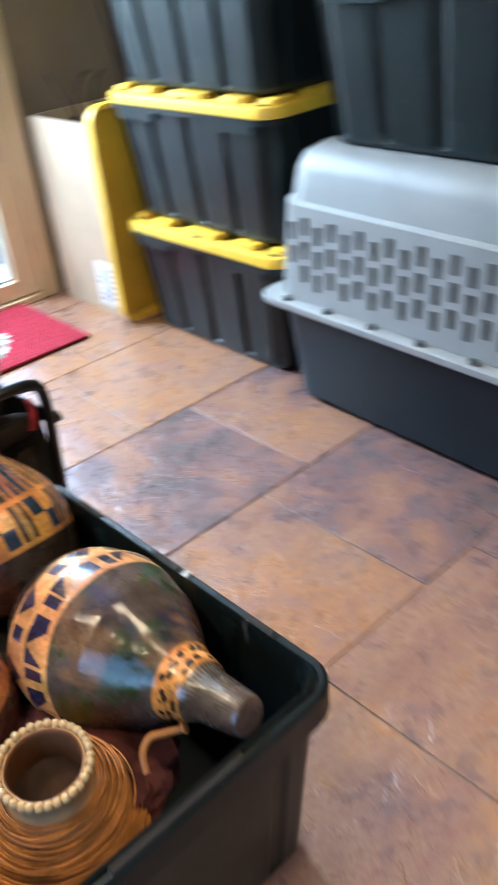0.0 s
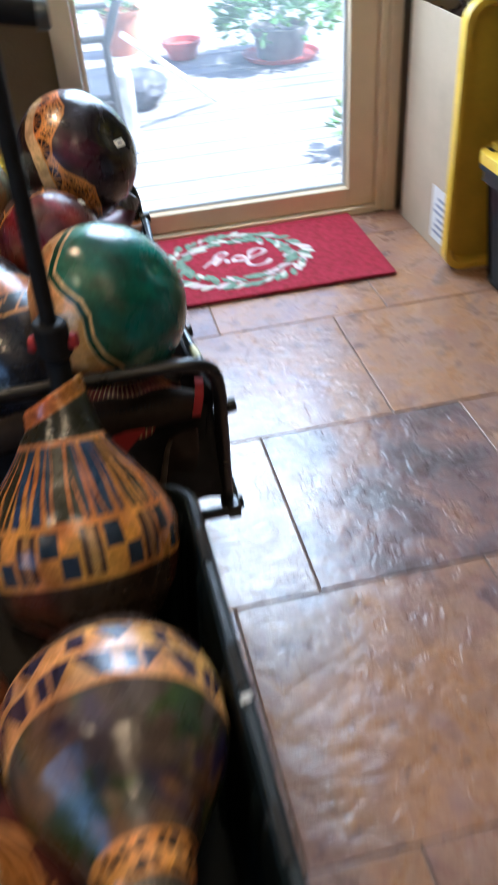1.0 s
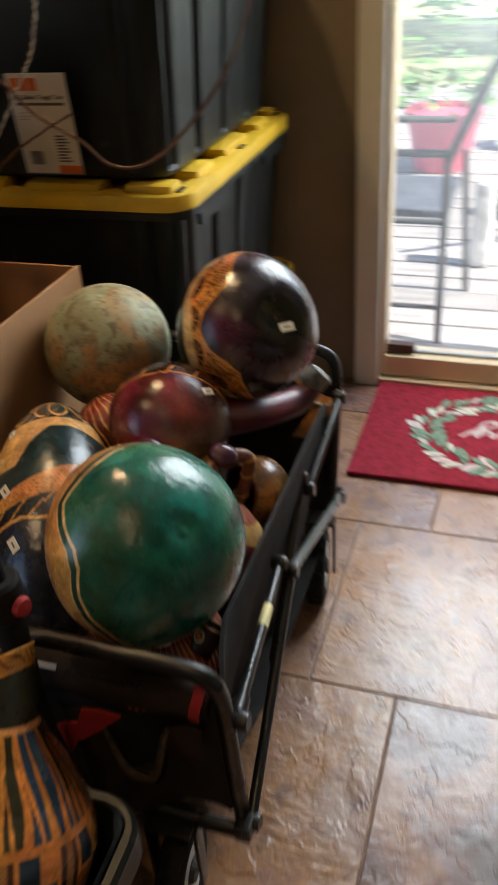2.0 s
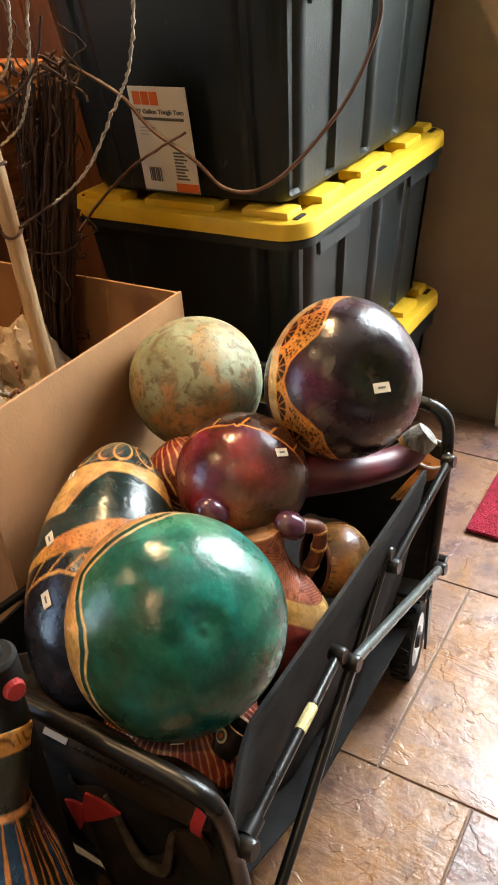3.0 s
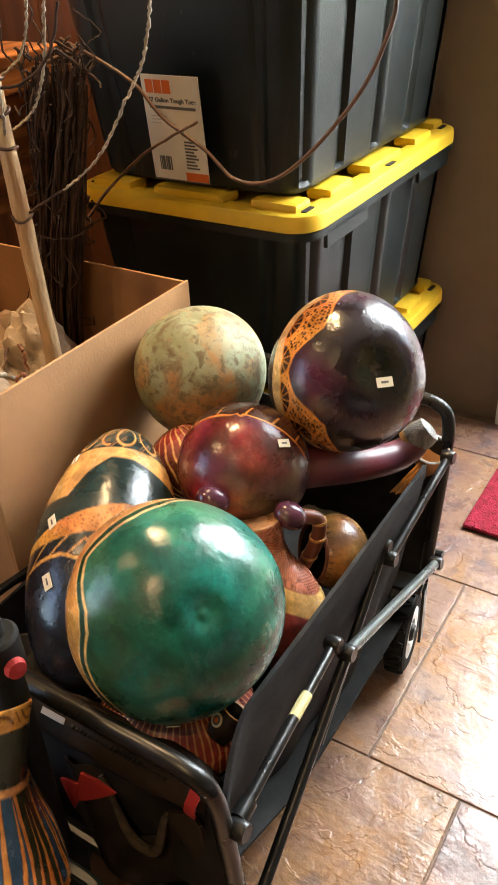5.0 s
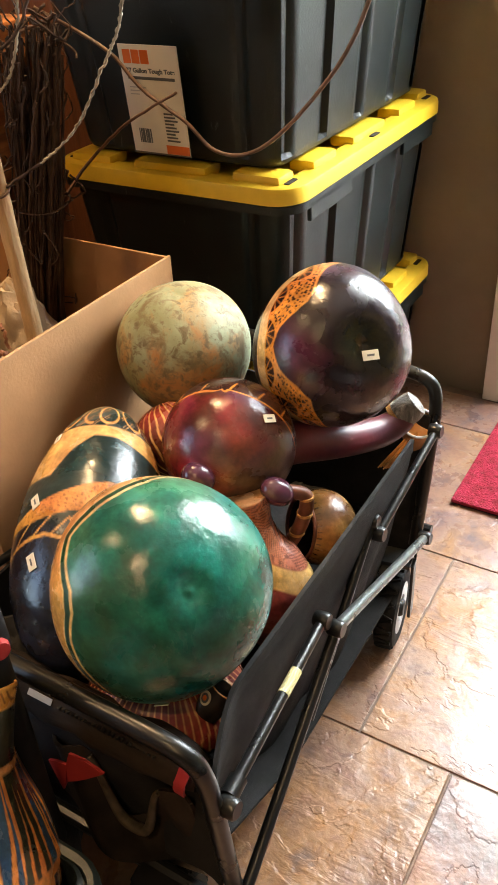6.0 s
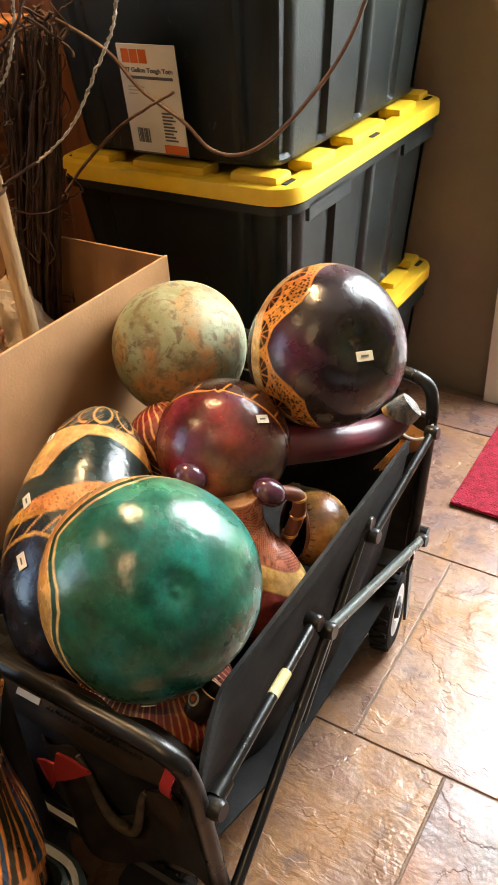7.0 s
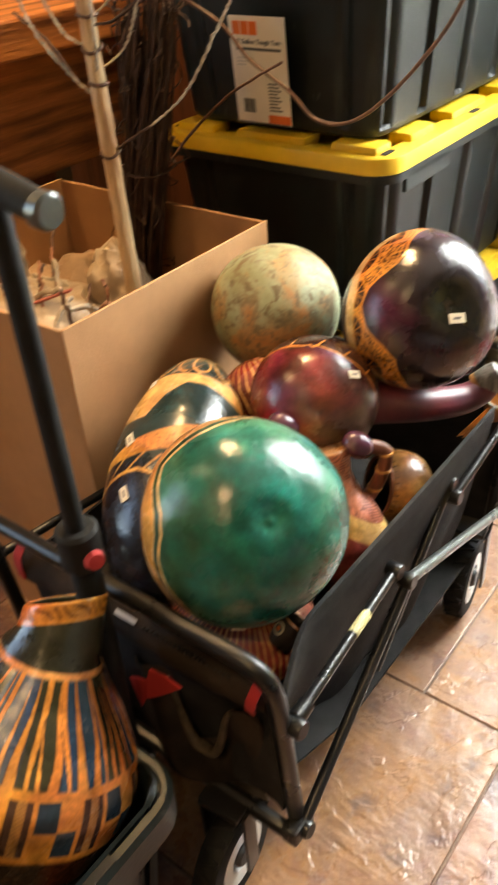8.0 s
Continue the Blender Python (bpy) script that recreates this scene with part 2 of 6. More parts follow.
M_DKGREY = mat("dark_grey_kennel_plastic", (0.009, 0.016, 0.022), 0.42, vary=0.1, bump=0.0004, bump_scale=400)
M_MAT = mat("red_coir_mat", (0.42, 0.012, 0.042), 0.95, vary=0.3, scale=60, bump=0.012, bump_scale=240, second=(0.26, 0.008, 0.018))
M_WOOD = mat("red_brown_timber", (0.55, 0.21, 0.07), 0.42, vary=0.24, scale=2.5, bump=0.002, bump_scale=12, second=(0.15, 0.05, 0.02), stretch=(12, 1, 12))
M_DECK = mat("grey_deck_timber", (0.27, 0.262, 0.258), 0.8, vary=0.15, scale=3, bump=0.001, stretch=(1, 10, 10), rnd=0.15)
M_GOURD = gourd_material()
M_RED = mat("red_webbing", (0.4, 0.022, 0.022), 0.7, vary=0.1)
M_WOOD2 = mat("red_brown_post_timber", (0.17, 0.058, 0.023), 0.5, vary=0.22, scale=2.5, bump=0.002, bump_scale=12, second=(0.1, 0.035, 0.015), stretch=(12, 12, 1))
M_VERDI = verdigris_material()
M_CARVED = mat("carved_tan_gourd", (0.55, 0.27, 0.08), 0.5, vary=0.25, scale=60, bump=0.002, bump_scale=300)
M_GREYWOOD = mat("grey_fluted_wood", (0.26, 0.25, 0.24), 0.4, vary=0.3, scale=30, bump=0.002, bump_scale=120, second=(0.07, 0.065, 0.06), stretch=(3, 3, 0.4))
M_BROWNWOOD = mat("dark_red_brown_wood", (0.16, 0.05, 0.025), 0.4, vary=0.2, scale=30, bump=0.001)
M_PURPLE = mat("glossy_purple_lacquer", (0.075, 0.02, 0.045), 0.22, vary=0.15, scale=20, coat=0.6)
M_CREAMP = mat("cream_paint", (0.6, 0.55, 0.4), 0.5, vary=0.05)
M_STRAW = mat("golden_straw", (0.56, 0.225, 0.042), 0.45, vary=0.25, scale=30)
M_BEAD = mat("pale_wood_bead", (0.62, 0.43, 0.2), 0.5, vary=0.12, scale=30)
M_HOOK = mat("tan_carved_wood", (0.45, 0.19, 0.05), 0.45, vary=0.15, scale=20)
M_FILLER = mat("near_black_filler", (0.008, 0.0065, 0.006), 0.9, vary=0.2, scale=12, bump=0.006, bump_scale=20)
M_DULL = mat("dull_gourd_skin", (1, 1, 1), 0.65, vary=0.15, scale=12, bump=0.001, bump_scale=80, second=(0.7, 0.7, 0.7), attr=True)
M_TOTE.node_tree.nodes["Principled BSDF"].inputs["Specular IOR Level"].default_value = 0.38
sn, sl_ = M_TOTE.node_tree.nodes, M_TOTE.node_tree.links
sb = sn["Principled BSDF"]
scuff, scm, scr = sn.new("ShaderNodeMapping"), sn.new("ShaderNodeMix"), sn.new("ShaderNodeMapRange")
scuff.inputs["Scale"].default_value = (1, 1, 0.25)
sl_.new(sn.new("ShaderNodeTexCoord").outputs["Object"], scuff.inputs["Vector"])
scr.inputs["From Min"].default_value, scr.inputs["From Max"].default_value = 0.64, 0.72
sl_.new(tex(sn, sl_, scuff.outputs[0], 42, 7, 0.7, 0.6), scr.inputs["Value"])
scm.data_type = "RGBA"
sl_.new(scr.outputs[0], scm.inputs["Factor"])
sl_.new(sb.inputs["Base Color"].links[0].from_socket, scm.inputs["A"])
scm.inputs["B"].default_value = (0.1, 0.11, 0.115, 1)
sl_.new(scm.outputs["Result"], sb.inputs["Base Color"])
M_FABRIC.node_tree.nodes["Principled BSDF"].inputs["Specular IOR Level"].default_value = 0.2
M_RUBBER.node_tree.nodes["Principled BSDF"].inputs["Specular IOR Level"].default_value = 0.3
M_DKGREY.node_tree.nodes["Principled BSDF"].inputs["Specular IOR Level"].default_value = 0.22
M_GLASS = bpy.data.materials.new("door_glass")
M_GLASS.use_nodes = True
gb = M_GLASS.node_tree.nodes["Principled BSDF"]
gb.inputs["Transmission Weight"].default_value, gb.inputs["Roughness"].default_value, gb.inputs["IOR"].default_value = 1.0, 0.0, 1.45
# a translucent veil on the pane, lit by daylight behind, imitating washed-out glare
gn, gl = M_GLASS.node_tree.nodes, M_GLASS.node_tree.links
veil_bsdf, gmix = gn.new("ShaderNodeBsdfTranslucent"), gn.new("ShaderNodeMixShader")
veil_bsdf.inputs["Color"].default_value = (0.9, 0.92, 0.95, 1)
veil_amount = gn.new("ShaderNodeMapRange")
veil_amount.inputs["To Min"].default_value, veil_amount.inputs["To Max"].default_value = 0.03, 0.09
gl.new(tex(gn, gl, gn.new("ShaderNodeTexCoord").outputs["Object"], 3, 6, 0.6, 0.4), veil_amount.inputs["Value"])
gl.new(veil_amount.outputs[0], gmix.inputs["Fac"])
gl.new(gb.outputs[0], gmix.inputs[1])
gl.new(veil_bsdf.outputs[0], gmix.inputs[2])
gl.new(gmix.outputs[0], gn["Material Output"].inputs["Surface"])

# ---- building helpers ----


def part(name, bm, material, parent=None, label=""):
    me = bpy.data.meshes.new(name)
    bm.to_mesh(me)
    bm.free()
    me.materials.append(material)
    ob = new(name, me)
    if parent:
        ob.parent = parent
    if label:
        ob["label"] = label
    return ob


def thing(name, m=None, label="", category="", group="", kind=""):
    ob = new(name)
    ob.matrix_world = m or Matrix()
    return tagged(ob, label, category, group, kind)


def smooth(ob, angle=35):
    for p in ob.data.polygons:
        p.use_smooth = True
    ob.data.set_sharp_from_angle(angle=radians(angle))
    return ob


def box(bm, x0, x1, y0, y1, z0, z1, bevel=0.0, m=None):
    r = bmesh.ops.create_cube(bm, size=1.0)
    vs = r["verts"]
    bmesh.ops.scale(bm, vec=(x1 - x0, y1 - y0, z1 - z0), verts=vs)
    bmesh.ops.translate(bm, vec=((x0 + x1) / 2, (y0 + y1) / 2, (z0 + z1) / 2), verts=vs)
    if m is not None:
        bmesh.ops.transform(bm, matrix=m, verts=vs)
    if bevel:
        es = {e for v in vs for e in v.link_edges}
        bmesh.ops.bevel(bm, geom=list(es), offset=bevel, segments=2, affect="EDGES", profile=0.6)
    return bm


def boxes(*specs, bevel=0.0):
    bm = bmesh.new()
    for sp in specs:
        box(bm, *sp, bevel=bevel)
    return bm


def tube(points, radius, sides=10, closed=False, caps=True):
    """A round tube along points; radius one number or one a point."""
    bm = bmesh.new()
    pts = [Vector(p) for p in points]
    n = len(pts)
    rad = [radius] * n if isinstance(radius, (int, float)) else list(radius)
    rings = []
    up = Vector((0.13, 0.27, 1)).normalized()
    for i, p in enumerate(pts):
        a = pts[(i - 1) % n] if closed or i else p
        b = pts[(i + 1) % n] if closed or i < n - 1 else p
        d = (b - a).normalized()
        u = d.cross(up)
        if u.length < 0.05:
            u = d.cross(Vector((1, 0, 0)))
        u.normalize()
        w = u.cross(d)
        up = w
        rings.append([bm.verts.new(p + rad[i] * (math.cos(2 * math.pi * k / sides) * u + math.sin(2 * math.pi * k / sides) * w)) for k in range(sides)])
    for i in range(n if closed else n - 1):
        r0, r1 = rings[i], rings[(i + 1) % n]
        for k in range(sides):
            bm.faces.new((r0[k], r0[(k + 1) % sides], r1[(k + 1) % sides], r1[k]))
    if caps and not closed:
        bm.faces.new(list(reversed(rings[0])))
        bm.faces.new(rings[-1])
    bmesh.ops.recalc_face_normals(bm, faces=bm.faces)
    return bm


def bend(points, r=0.03, seg=5):
    """Rounds the corners of a line of points."""
    pts = [Vector(p) for p in points]
    out = [pts[0]]
    for a, b, c in zip(pts, pts[1:], pts[2:]):
        p0 = b + (a - b).normalized() * min(r, (a - b).length * 0.45)
        p2 = b + (c - b).normalized() * min(r, (c - b).length * 0.45)
        for k in range(seg + 1):
            t = k / seg
            out.append((1 - t) ** 2 * p0 + 2 * t * (1 - t) * b + t * t * p2)
    out.append(pts[-1])
    return out


def rounded(w, d, r, seg=5):
    """Points round a rounded rectangle, w by d, about the origin."""
    out = []
    for cx, cy, a0 in ((w / 2 - r, d / 2 - r, 0), (-w / 2 + r, d / 2 - r, 90), (-w / 2 + r, -d / 2 + r, 180), (w / 2 - r, -d / 2 + r, 270)):
        for k in range(seg + 1):
            a = radians(a0 + 90 * k / seg)
            out.append((cx + r * math.cos(a), cy + r * math.sin(a)))
    return out


def loft(bm, rings, close_first=True, close_last=True):
    vs = [[bm.verts.new(p) for p in ring] for ring in rings]
    n = len(vs[0])
    for a, b in zip(vs, vs[1:]):
        for k in range(n):
            bm.faces.new((a[k], a[(k + 1) % n], b[(k + 1) % n], b[k]))
    if close_first:
        bm.faces.new(list(reversed(vs[0])))
    if close_last:
        bm.faces.new(vs[-1])
    return bm


def lathe(profile, sides=48):
    """A surface turned round z from (radius, height) pairs."""
    bm = bmesh.new()
    loft(bm, [[(r * math.cos(2 * math.pi * k / sides), r * math.sin(2 * math.pi * k / sides), z) for k in range(sides)] for r, z in profile], profile[0][0] > 1e-5, profile[-1][0] > 1e-5)
    bmesh.ops.remove_doubles(bm, verts=bm.verts, dist=1e-5)
    bmesh.ops.recalc_face_normals(bm, faces=bm.faces)
    return bm


def grid_mesh(name, P, C, material, parent=None, label=""):
    """A closed skin from a grid of places P (rows along the axis, columns round it) with paint C."""
    rows, cols = P.shape[:2]
    idx = np.arange(rows * cols).reshape(rows, cols)
    nx = np.roll(idx, -1, 1)
    faces = np.stack([idx[:-1], nx[:-1], nx[1:], idx[1:]], -1).reshape(-1, 4)
    me = bpy.data.meshes.new(name)
    me.from_pydata(P.reshape(-1, 3).tolist(), [], faces.tolist())
    col = me.color_attributes.new("paint", "FLOAT_COLOR", "POINT")
    col.data.foreach_set("color", np.concatenate([C.reshape(-1, 3), np.ones((rows * cols, 1))], 1).astype(np.float32).ravel())
    me.materials.append(material)
    me.polygons.foreach_set("use_smooth", np.ones(len(me.polygons), bool))
    ob = new(name, me)
    if parent:
        ob.parent = parent
    if label:
        ob["label"] = label
    return ob


def axis_pose(place, axis, up=(0, 0, 1)):
    """A pose at place whose z runs along axis and whose x leans towards up."""
    z = Vector(axis).normalized()
    x = Vector(up) - z * Vector(up).dot(z)
    x.normalize()
    y = z.cross(x)
    m = Matrix((x, y, z)).transposed().to_4x4()
    m.translation = place
    return m


def ball_grid(radius, squash=0.9, rows=120, cols=220, dimple=0.012, lump=0.02, seed=0.0, wide=0.16, nub=0.35):
    """A gourd's ball: the pole (row 0) is the blossom end, on +z."""
    th = np.linspace(0.002, np.pi - 0.002, rows)[:, None]
    ph = np.linspace(0, 2 * np.pi, cols, endpoint=False)[None]
    r = radius * (1 + lump * np.sin(3 * ph + seed) * np.sin(th) ** 2 + lump * 0.7 * np.sin(2 * th + seed) * np.cos(2 * ph - seed) * np.sin(th))
    r = r - dimple * np.exp(-(th / wide) ** 2) + nub * dimple * np.exp(-(th / 0.05) ** 2)
    x, y, z = r * np.sin(th) * np.cos(ph), r * np.sin(th) * np.sin(ph), r * np.cos(th) * squash
    return np.stack([x, y, z + 0 * x], -1), th + 0 * ph, ph + 0 * th


def turned_grid(profile, rows=160, cols=200, bent=0.0):
    """A skin turned round z from (radius, height) pairs, from the top down."""
    pr = np.array(profile, float)
    d = np.r_[0, np.cumsum(np.hypot(*np.diff(pr, axis=0).T))]
    s = np.linspace(0, d[-1], rows)
    rz = np.stack([np.interp(s, d, pr[:, 0]), np.interp(s, d, pr[:, 1])], -1)
    for _ in range(6):
        rz[1:-1] = (rz[:-2] + 2 * rz[1:-1] + rz[2:]) / 4
    ph = np.linspace(0, 2 * np.pi, cols, endpoint=False)[None]
    lump = 1 + 0.012 * np.sin(2 * ph + 30 * rz[:, 1:]) + 0.008 * np.sin(5 * ph - 45 * rz[:, 1:]) + 0.004 * np.sin(9 * ph + 80 * rz[:, 1:])
    x, y, z = lump * rz[:, :1] * np.cos(ph), lump * rz[:, :1] * np.sin(ph), rz[:, 1:] + 0 * ph
    return np.stack([x, y, z], -1), rz[:, 1:] + 0 * ph, ph + 0 * rz[:, 1:]


def mixc(base, colour, mask):
    return base * (1 - mask[..., None]) + np.array(colour) * mask[..., None]


def band(v, lo, hi, soft=0.01):
    return np.clip((v - lo) / soft + 0.5, 0, 1) * np.clip((hi - v) / soft + 0.5, 0, 1)


# ---- room ----
floor = tagged(part("floor", boxes((-1.75, 2.25, -4.2, 0.03, -0.06, -0.0028)), M_GROUT), "terracotta and grey slate-look floor with dark grout", "floor", kind="structure")
W0, W1, WT = 0.012, 1.002, 2.12
wall_n = bmesh.new()
box(wall_n, -1.75, W0, 0.03, 0.2, -0.06, 2.5)
box(wall_n, W1, 2.25, 0.03, 0.2, -0.06, 2.5)
box(wall_n, W0, W1, 0.03, 0.2, WT, 2.5)
tagged(part("wall_north", wall_n, M_WALL), "tan painted wall round the glass door", "wall", kind="structure")
wall_w = bmesh.new()
for spec in ((-1.9, -1.75, -4.2, -3.5, 0, 2.5), (-1.9, -1.75, -2.2, 0.2, 0, 2.5), (-1.9, -1.75, -3.5, -2.2, 0, 0.6), (-1.9, -1.75, -3.5, -2.2, 2.1, 2.5)):
    box(wall_w, *spec)
tagged(part("wall_west", wall_w, M_DARKWALL), "unseen side wall, darkened, with an assumed window opening", "wall", kind="structure")
tagged(part("wall_east", boxes((2.25, 2.4, -4.2, 0.2, 0, 2.5)), M_DARKWALL), "unseen side wall, coloured dark to cut bounce", "wall", kind="structure")
tagged(part("wall_south", boxes((-1.75, 2.25, -4.35, -4.2, 0, 2.5)), M_DARKWALL), "unseen end wall, coloured dark to cut bounce", "wall", kind="structure")
tagged(part("ceiling", boxes((-1.9, 2.4, -4.35, 0.2, 2.5, 2.6)), M_CEIL), "beige painted ceiling", "ceiling", kind="structure")

door = thing("door_1", None, "cream painted glazed patio door with a full pane", "door", kind="structure")
GX0, GX1, GZ0, GZ1 = 0.085, 0.849, 0.085, 2.0
# The left post is given a paler colour than the other door parts.
part("jamb", boxes((W0, GX0 - 0.01, 0.0, 0.12, 0, WT), bevel=0.003), mat("pale_left_post", (0.8, 0.77, 0.71), 0.35, vary=0.04, scale=4), door, "pale grey left door post")
part("jamb", boxes((0.937, 0.962, 0.008, 0.12, 0, WT), bevel=0.003), M_TRIM, door)
part("casing", boxes((0.964, W1, 0.0, 0.12, 0, WT), bevel=0.003), M_TRIM, door)
part("head", boxes((GX0 - 0.008, 0.935, 0.0, 0.12, GZ1 + 0.052, WT), bevel=0.003), M_TRIM, door)
part("threshold", boxes((GX0 - 0.008, 0.935, 0.002, 0.125, 0, 0.022), bevel=0.002), M_TRIM, door)
leaf = part("door_leaf", boxes((GX1, 0.934, 0.022, 0.1, 0.026, GZ1 + 0.048), (GX0 - 0.008, GX0 + 0.006, 0.022, 0.1, 0.026, GZ1 + 0.048), (GX0 + 0.006, GX1, 0.022, 0.1, 0.026, GZ0), (GX0 + 0.006, GX1, 0.022, 0.1, GZ1, GZ1 + 0.048), bevel=0.003), M_TRIM, door)
pane = part("pane", boxes((GX0 + 0.004, GX1 + 0.002, 0.062, 0.068, GZ0 - 0.004, GZ1 + 0.004)), M_GLASS, leaf)
pane.visible_shadow = False
M_GASKET = mat("grey_glazing_gasket", (0.35, 0.38, 0.4), 0.5, vary=0.05)
part("glazing_bead", boxes((GX0 + 0.006, GX1, 0.05, 0.0615, GZ0 - 0.001, GZ0 + 0.007)), M_GASKET, leaf)
part("glazing_bead", boxes((GX1 - 0.007, GX1 + 0.001, 0.05, 0.0615, GZ0 + 0.0075, GZ1)), M_GASKET, leaf)
part("lock_block", boxes((GX0 + 0.008, GX0 + 0.085, 0.035, 0.061, GZ0 + 0.008, GZ0 + 0.03), bevel=0.003), mat("bronze_hardware", (0.1, 0.05, 0.035), 0.4), leaf)

# Assumed window, never in view, added to go with the side fill.
win = thing("window_1", None, "assumed window added in the unseen side wall behind the camera", "window", kind="structure")
part("window_frame", boxes((-1.86, -1.8, -3.498, -3.45, 0.602, 2.098), (-1.86, -1.8, -2.25, -2.202, 0.602, 2.098), (-1.86, -1.8, -3.449, -2.251, 0.602, 0.65), (-1.86, -1.8, -3.449, -2.251, 2.05, 2.098)), M_TRIM, win)
for lx, ly, watts in LAMPS:
    cl = thing("ceiling_lamp", pose(lx, ly, 2.5), "round warm ceiling lamp", "ceiling lamp", "ceiling lamps")
    smooth(part("ring", lathe([(0.06, -0.03), (0.085, -0.03), (0.085, 0.0), (0.06, 0.0), (0.06, -0.03)], 32), M_WHITE, cl))

# ---- outside ----
M_LAWN = mat("lawn_ground", (0.26, 0.31, 0.14), 0.9, vary=0.3, scale=2)
M_POT = mat("terracotta_pot", (0.5, 0.2, 0.11), 0.8, vary=0.15, scale=12, bump=0.001)
M_REDPOT = mat("red_glazed_bowl", (0.5, 0.08, 0.06), 0.5, vary=0.1)
M_SOIL = mat("potting_soil", (0.06, 0.045, 0.03), 0.95, vary=0.3, scale=40, bump=0.004)
M_LEAF = mat("green_leaf", (0.1, 0.27, 0.05), 0.5, vary=0.2, scale=30, rnd=0.2)
M_BAG = mat("dark_garden_bag", (0.06, 0.065, 0.08), 0.55, vary=0.2, scale=9, bump=0.01, bump_scale=12)
M_STEEL = mat("dark_steel", (0.05, 0.05, 0.05), 0.5, metal=0.3, vary=0.1)
tagged(part("ground", boxes((-60, 60, 0.2, 120, -0.6, -0.3)), M_LAWN), "grassy garden ground beyond the deck", "ground", kind="structure")
deck = tagged(part("deck", boxes((-3.4, 5.0, 0.21, 4.9, -0.3, -0.132)), M_DECK), "weathered timber deck outside the door", "deck", kind="structure")
plank0 = part("plank", boxes((-3.4, 5.0, 0, 0.132, -0.125, -0.1), bevel=0.004), M_DECK, deck)
for k in range(33):
    p = plank0 if k == 0 else new("plank", plank0.data)
    p.parent = deck
    p.location = (0, 0.22 + 0.142 * k, 0.002 * math.sin(k * 2.1))


def leaf_mesh(rng, n, spread, height, size, droop=0.3):
    """A crown of small pointed leaves on short arcs."""
    verts, faces = [], []
    for _ in range(n):
        a, rr = rng.uniform(0, 6.283), spread * math.sqrt(rng.random())
        zz = height * (0.25 + 0.75 * rng.random()) * (1 - 0.6 * (rr / spread) ** 2) - droop * height * max(0, rr / spread - 0.7)
        c = Vector((rr * math.cos(a), rr * math.sin(a), zz))
        d = Vector((math.cos(a) + rng.uniform(-0.8, 0.8), math.sin(a) + rng.uniform(-0.8, 0.8), rng.uniform(-0.3, 0.7))).normalized()
        s = d.cross(Vector((rng.uniform(-1, 1), rng.uniform(-1, 1), 1))).normalized()
        nrm = d.cross(s)
        ln = size * rng.uniform(0.6, 1.3)
        i = len(verts)
        verts += [c, c + d * ln * 0.45 + s * ln * 0.24 + nrm * ln * 0.06, c + d * ln, c + d * ln * 0.45 - s * ln * 0.24 + nrm * ln * 0.06]
        faces += [(i, i + 1, i + 2), (i, i + 2, i + 3)]
    me = bpy.data.meshes.new("foliage")
    me.from_pydata([tuple(v) for v in verts], [], faces)
    me.materials.append(M_LEAF)
    return me


def potted(place, r0, r1, h, material, label, leaves=0, spread=0.2, height=0.2, seed=1, saucer=False, size=0.07):
    pt = thing("planter", pose(*place), label, "plant pot", "pots on the deck")
    smooth(part("pot", lathe([(0, 0), (r0, 0), (r1 - 0.01, h - 0.03), (r1, h - 0.03), (r1 + 0.005, h), (r1 - 0.012, h), (r1 - 0.02, h - 0.03)], 40), material, pt))
    part("soil", lathe([(0, h - 0.035), (r1 - 0.018, h - 0.032)], 32), M_SOIL, pt)
    if saucer:
        smooth(part("saucer", lathe([(r0 + 0.005, 0.0), (r0 + 0.07, 0.004), (r0 + 0.09, 0.03), (r0 + 0.08, 0.03), (r0 + 0.06, 0.012), (r0 + 0.005, 0.01)], 40), M_REDPOT, pt))
    if leaves:
        fol = new("foliage", leaf_mesh(random.Random(seed), leaves, spread, height, size))
        fol.parent = pt
        fol.location = (0, 0, h - 0.03)
    return pt


potted((0.42, 3.05, -0.098), 0.1, 0.125, 0.24, M_POT, "tall terracotta pot on the deck", 60, 0.1, 0.12, 3)
potted((0.73, 2.75, -0.098), 0.075, 0.115, 0.1, M_REDPOT, "low red bowl planter on the deck")
potted((1.26, 2.5, -0.098), 0.13, 0.165, 0.17, mat("grey_stone_bowl", (0.2, 0.19, 0.18), 0.8, vary=0.2, scale=10, bump=0.002), "wide grey bowl planter full of leafy plants", 900, 0.34, 0.42, 5, True, 0.075)
potted((1.2, 0.86, -0.098), 0.07, 0.09, 0.09, M_BAG, "small dark pot with a low green plant", 60, 0.14, 0.16, 6, False, 0.07)
potted((-0.05, 2.6, -0.098), 0.14, 0.2, 0.3, mat("pink_plastic_pot", (0.55, 0.1, 0.16), 0.5, vary=0.08), "pink pot with a small green shrub", 200, 0.24, 0.35, 7)
bag = bmesh.new()
bmesh.ops.create_icosphere(bag, subdivisions=4, radius=1.0)
for v in bag.verts:
    k = 1 + 0.18 * noise.noise(v.co * 2.3) + 0.07 * noise.noise(v.co * 6)
    v.co = Vector((v.co.x * 0.13 * k, v.co.y * 0.16 * k, max(v.co.z, -0.85) * 0.09 * k))
bag_ob = smooth(part("garden_bag", bag, M_BAG), 60)
bag_ob.matrix_world = pose(0.38, 1.9, -0.02, 0, 0, -25)
tagged(bag_ob, "crumpled dark bag lying on the deck", "bag")
brm = thing("broom", None, "white broom handle leaning down onto the deck", "broom")
part("handle", tube([(0.745, 1.786, -0.085), (0.29, 1.25, 0.36)], 0.014, 10), M_WHITE, brm)
